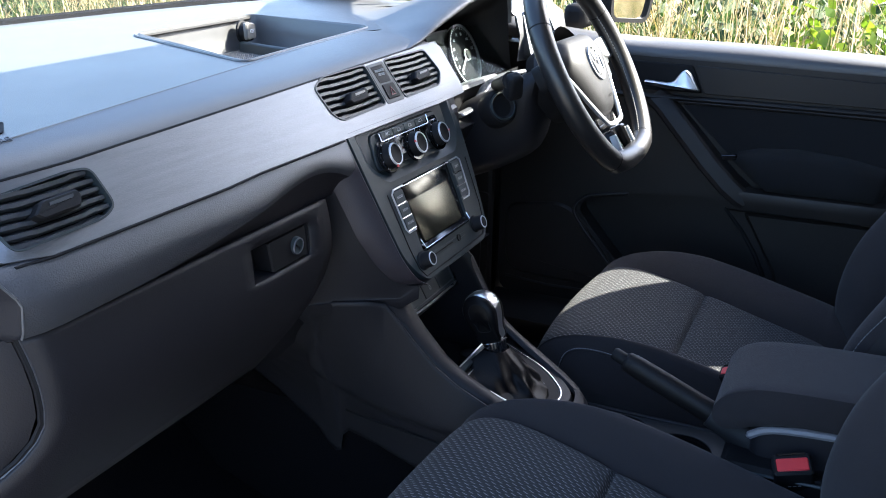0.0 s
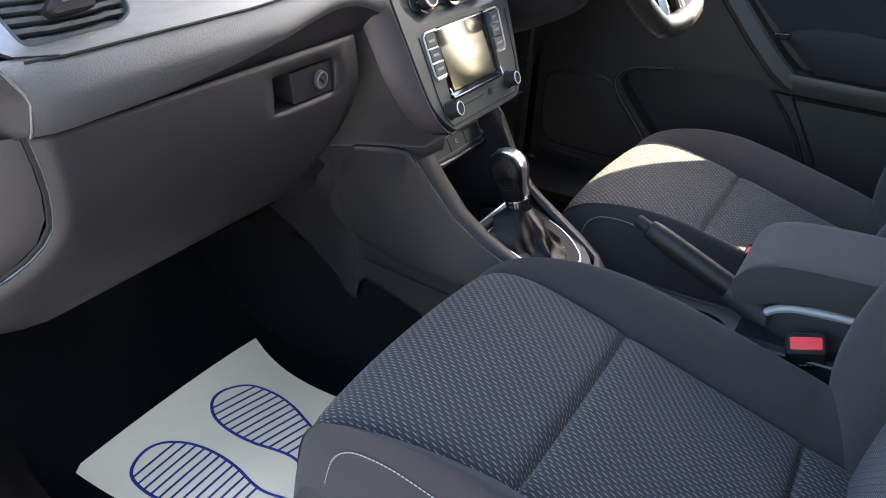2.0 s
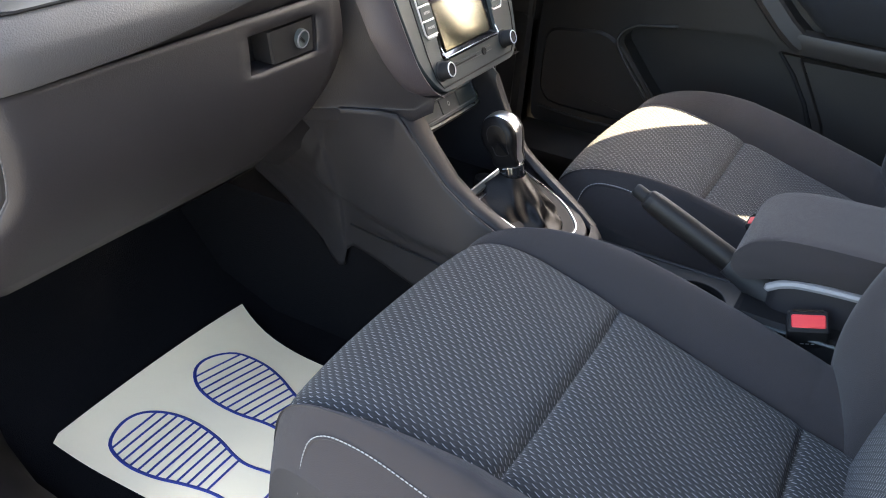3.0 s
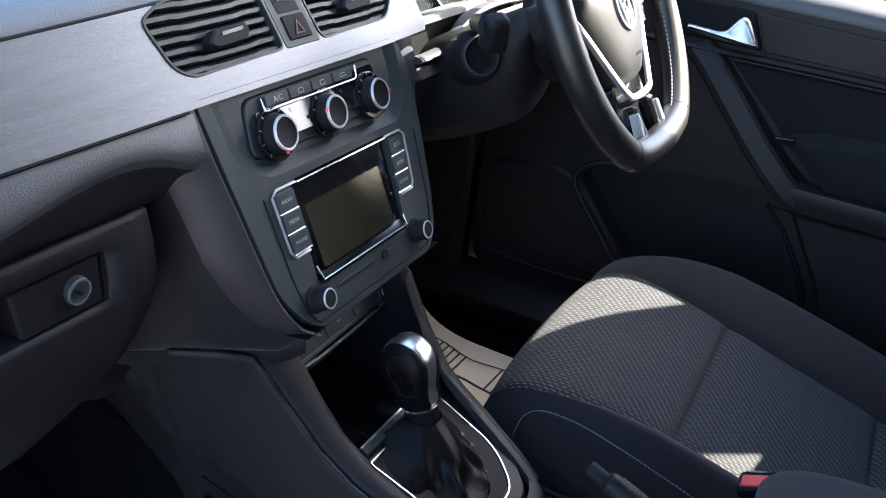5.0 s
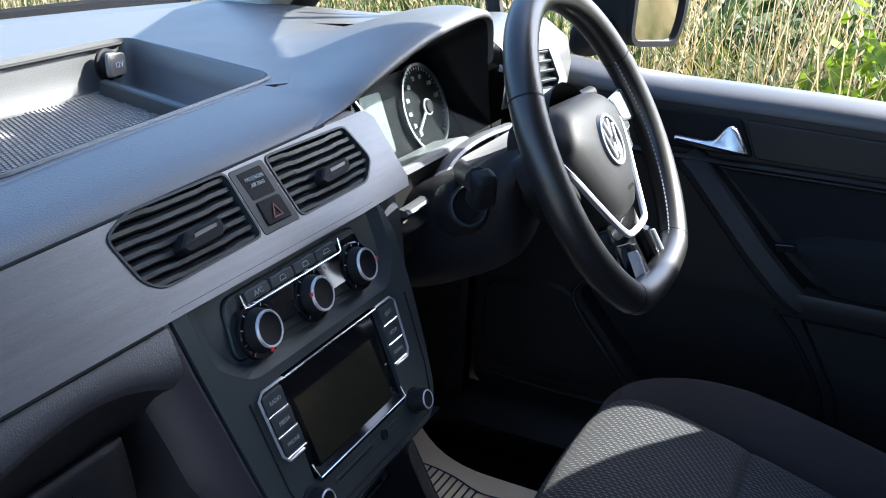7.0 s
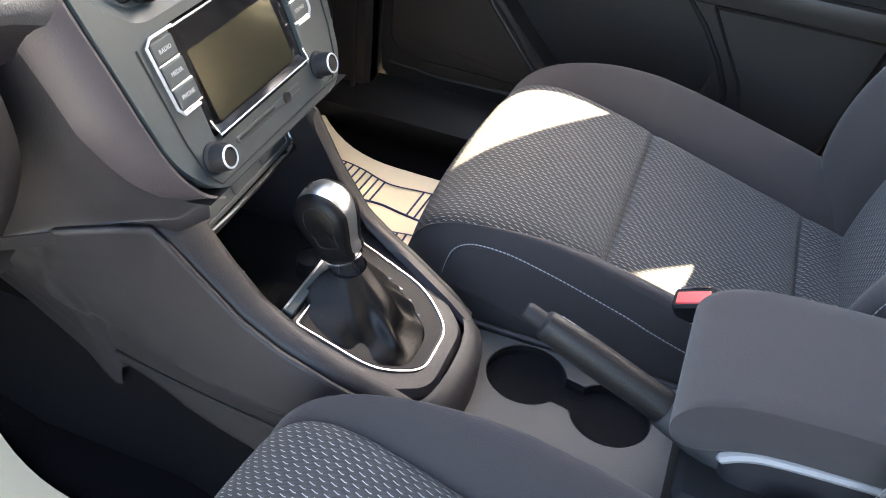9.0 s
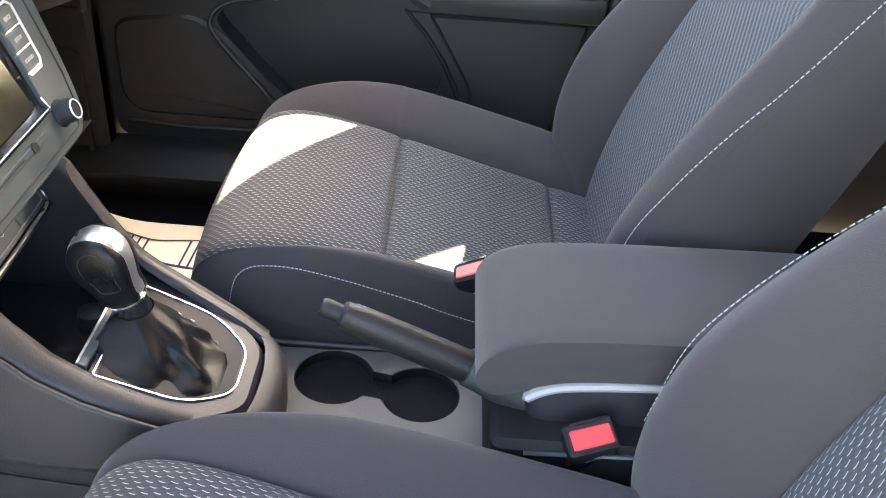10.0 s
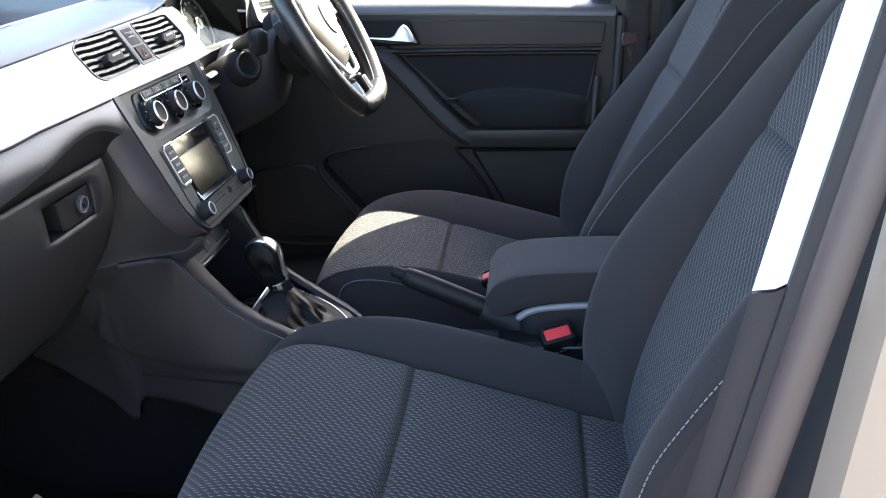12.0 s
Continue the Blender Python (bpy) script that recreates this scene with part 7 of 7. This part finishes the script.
part("window_frame", tube([(0.775, 0.56, 1.09), (0.765, 0.32, 1.32), (0.735, -0.02, 1.57), (0.715, -0.20, 1.68), (0.71, -0.36, 1.725), (0.715, -0.69, 1.73), (0.745, -0.648, 1.45), (0.765, -0.605, 1.23), (0.785, -0.575, 1.05)], 0.020, 8), RUBBER, door, smooth=60)
part("window_bar", tube([(0.785, 0.175, 1.075), (0.775, 0.21, 1.25), (0.755, 0.235, 1.38)], 0.013, 8), RUBBER, door, "black window divider bar")

# door mirror outside the window
mir = thing("door_mirror", "black door mirror reflecting the grass verge", "door mirror", (0.95, 0.06, 1.1))
MM = axes((0.985, -0.010, 1.160), (0.93, -0.36, 0.0), (0, 0, 1))
mo = rounded([(-0.075, -0.075), (0.060, -0.085), (0.078, -0.04), (0.082, 0.09), (0.06, 0.12), (-0.07, 0.12)], 0.03, 6)
part("shell", plate(mo, 0.09, MM @ Matrix.Translation((0, 0, 0.0)), inset=0.006), BLACK, mir, smooth=50)
part("rim", ring(mo, 0.009, 0.012, MM @ Matrix.Translation((0, 0, 0.010))), BLACK, mir, "black mirror rim")
part("mirror_glass", plate([(p.x * 0.90, p.y * 0.90) for p in mo], 0.002, MM @ Matrix.Translation((0, 0, 0.003))), material("mirror", (0.9, 0.9, 0.9), 0.02, metal=1.0, blotch=0.01), mir, "mirror glass", smooth=0)
part("foot", box(0.13, 0.05, 0.05, Matrix.Translation((0.89, 0.06, 1.10))), BLACK, mir, bevel=0.015)

# driver seat belt at the door pillar
belt = thing("seat_belt", "black seat belt with a silver tongue hanging by the door pillar", "seat belt")
part("webbing", loft([[(0.715 - 0.002, y + 0.0, z), (0.712, y - 0.046, z)] for y, z in ((-0.672, 0.50), (-0.676, 0.80), (-0.682, 0.985), (-0.70, 1.15), (-0.72, 1.40))]), BLACK, belt, "black woven webbing", smooth=60, thick=0.002)
tg = axes((0.700, -0.700, 0.985), (0, -1, 0.25), (0, 0.25, 1))
part("tongue_grip", plate(rounded([(-0.032, -0.012), (0.032, -0.012), (0.030, 0.012), (-0.030, 0.012)], 0.006, 4), 0.012, tg, inset=0.003), BLACK, belt)
part("tongue", ring(rounded([(-0.022, -0.058), (0.022, -0.058), (0.022, -0.010), (-0.022, -0.010)], 0.004, 3), 0.007, 0.002, tg), CHROME, belt, "silver belt tongue")

# ---- outside: verge, hedge and grass ----
rng = np.random.default_rng(4)


def leafy(name, colours, rough=0.55):
    m = bpy.data.materials.new(name)
    m.use_nodes = True
    n, l = m.node_tree.nodes, m.node_tree.links
    geo, ramp = n.new("ShaderNodeNewGeometry"), n.new("ShaderNodeValToRGB")
    while len(ramp.color_ramp.elements) < len(colours):
        ramp.color_ramp.elements.new(0.5)
    for i, (e, c) in enumerate(zip(ramp.color_ramp.elements, colours)):
        e.position, e.color = i / (len(colours) - 1), (*c, 1)
    l.new(geo.outputs["Random Per Island"], ramp.inputs[0])
    b = n["Principled BSDF"]
    b.inputs["Roughness"].default_value = rough
    b.inputs["Specular IOR Level"].default_value = 0.3
    l.new(ramp.outputs[0], b.inputs["Base Color"])
    tr, mx = n.new("ShaderNodeBsdfTranslucent"), n.new("ShaderNodeMixShader")
    l.new(ramp.outputs[0], tr.inputs[0])
    mx.inputs[0].default_value = 0.35
    l.new(b.outputs[0], mx.inputs[1])
    l.new(tr.outputs[0], mx.inputs[2])
    l.new(mx.outputs[0], n["Material Output"].inputs[0])
    return m


STRAW = leafy("dry and green grass", [(0.022, 0.045, 0.007), (0.055, 0.09, 0.014), (0.20, 0.16, 0.055), (0.30, 0.235, 0.11), (0.045, 0.08, 0.012), (0.014, 0.028, 0.006)])
# hedge leaf tones lowered to paint the shadow behind the grass
GREEN = leafy("hedge leaves", [(0.010, 0.025, 0.006), (0.020, 0.045, 0.011), (0.035, 0.065, 0.016)])
LIME = leafy("lime bush leaves", [(0.11, 0.19, 0.010), (0.19, 0.26, 0.018), (0.065, 0.12, 0.010)])


def blades(n, xr, yr, hr, wr, lean, ground_z=0.0):
    """Grass: n tapering, bending blades."""
    V, Fc = [], []
    for i in range(n):
        x, y = rng.uniform(*xr), rng.uniform(*yr)
        h, w = rng.uniform(*hr), rng.uniform(*wr)
        a, b = rng.uniform(0, 6.283), float(np.clip(rng.normal(0, lean), -0.62, 0.62))
        c = rng.uniform(0, 6.283)
        dx, dy = math.cos(c) * abs(b) * h, math.sin(c) * abs(b) * h
        sx, sy = math.cos(a) * w / 2, math.sin(a) * w / 2
        o = len(V)
        for t, k in ((0, 1), (0.35, 0.9), (0.7, 0.65)):
            px, py, pz = x + dx * t * t, y + dy * t * t, ground_z + h * (t - 0.25 * abs(b) * t * t)
            V += [(px - sx * k, py - sy * k, pz), (px + sx * k, py + sy * k, pz)]
        V.append((x + dx, y + dy, ground_z + h * (1 - 0.25 * abs(b))))
        Fc += [(o, o + 1, o + 3, o + 2), (o + 2, o + 3, o + 5, o + 4), (o + 4, o + 5, o + 6)]
    return V, Fc


def heads(n, xr, yr, hr, ground_z=0.0):
    """Seed heads on thin stems."""
    V, Fc = [], []
    for i in range(n):
        x, y, h = rng.uniform(*xr), rng.uniform(*yr), rng.uniform(*hr)
        c, b = rng.uniform(0, 6.283), min(0.45, abs(rng.normal(0, 0.22)))
        dx, dy = math.cos(c) * b * h, math.sin(c) * b * h
        o = len(V)
        w = 0.0035
        for t in (0, 0.5, 0.85):
            V += [(x + dx * t * t - w, y + dy * t * t, ground_z + h * t), (x + dx * t * t + w, y + dy * t * t + w, ground_z + h * t)]
        Fc += [(o, o + 1, o + 3, o + 2), (o + 2, o + 3, o + 5, o + 4)]
        for k in range(12):
            t = 0.80 + 0.018 * k
            q = rng.uniform(0, 6.283)
            px, py, pz = x + dx * t * t, y + dy * t * t, ground_z + h * t
            s = 0.016 * (1.2 - k / 14)
            o = len(V)
            ex, ey = math.cos(q) * s, math.sin(q) * s
            V += [(px, py, pz), (px + ex * 0.6 - ey * 0.3, py + ey * 0.6 + ex * 0.3, pz + 0.008), (px + ex, py + ey, pz + 0.022), (px + ex * 0.6 + ey * 0.3, py + ey * 0.6 - ex * 0.3, pz + 0.012)]
            Fc.append((o, o + 1, o + 2, o + 3))
    return V, Fc


def leaves(n, spots, size):
    """n leaves scattered in ellipsoids: spots of centre and radii."""
    V, Fc = [], []
    for i in range(n):
        c, r = spots[rng.integers(len(spots))]
        d = rng.normal(0, 1, 3)
        d = d / np.linalg.norm(d) * rng.uniform(0.55, 1.0)
        p = np.array(c) + d * np.array(r)
        s = rng.uniform(*size)
        u = rng.normal(0, 1, 3)
        u /= np.linalg.norm(u)
        v = np.cross(u, rng.normal(0, 1, 3))
        v /= np.linalg.norm(v)
        o = len(V)
        V += [tuple(p), tuple(p + u * s * 0.5 + v * s * 0.30), tuple(p + u * s), tuple(p + u * s * 0.5 - v * s * 0.30)]
        Fc.append((o, o + 1, o + 2, o + 3))
    return V, Fc


def stuff(name, data, mat, label, category):
    me = bpy.data.meshes.new(name)
    me.from_pydata(data[0], [], data[1])
    me.materials.append(mat)
    me.update()
    return tagged(new(name, me), label, category, kind="stuff")


stuff("tall_grass", blades(7500, (1.85, 3.3), (-2.6, 3.6), (0.5, 1.35), (0.005, 0.013), 0.75), STRAW, "tall dry and green grass on the verge", "grass")
stuff("grass_behind", blades(3500, (1.7, 4.0), (-9.0, -2.6), (0.5, 1.3), (0.008, 0.02), 0.6), STRAW, "tall dry and green grass further along the verge", "grass")
stuff("grass_heads", heads(700, (1.75, 2.9), (-2.6, 3.2), (0.9, 1.5)), leafy("straw seed heads", [(0.32, 0.25, 0.14), (0.42, 0.34, 0.20), (0.22, 0.17, 0.09)]), "straw-coloured seed heads above the grass", "grass")
stuff("grass_ahead", blades(5200, (-1.0, 9.0), (6.5, 9.5), (0.3, 1.0), (0.012, 0.03), 0.4), STRAW, "dry grass along the road ahead", "grass")
stuff("hedge", leaves(15000, [((3.9 + rng.uniform(-0.3, 0.5), y, z), (0.8, 0.8, 0.7)) for y in np.arange(-0.7, 10, 0.7) for z in (0.3, 0.7, 1.1)], (0.05, 0.12)), GREEN, "dark green hedge behind the grass", "hedge")
stuff("dry_hedge", leaves(4500, [((3.7 + rng.uniform(-0.3, 0.5), y, z), (0.8, 0.8, 0.7)) for y in np.arange(-4.5, -1.0, 0.6) for z in (0.5, 1.1)], (0.06, 0.14)), leafy("sunlit dry leaves", [(0.14, 0.13, 0.035), (0.22, 0.19, 0.07), (0.09, 0.11, 0.025)]), "sunlit yellow-green scrub behind the grass", "hedge")
stuff("hedge_ahead", leaves(9000, [((x, 11.5 + rng.uniform(-0.4, 0.6), z), (1.2, 0.9, 0.9)) for x in np.arange(-3, 14, 1.0) for z in (0.6, 1.6, 2.6)], (0.10, 0.22)), GREEN, "green hedge across the road ahead", "hedge")
stuff("lime_bush", leaves(520, [((2.15, -0.42, 0.93), (0.16, 0.20, 0.18)), ((2.3, -0.70, 1.10), (0.22, 0.25, 0.25)), ((2.2, -0.30, 0.78), (0.16, 0.16, 0.2)), ((2.4, -1.05, 1.1), (0.28, 0.3, 0.3))], (0.035, 0.07)), LIME, "bright lime green leafy bush on the verge", "bush")
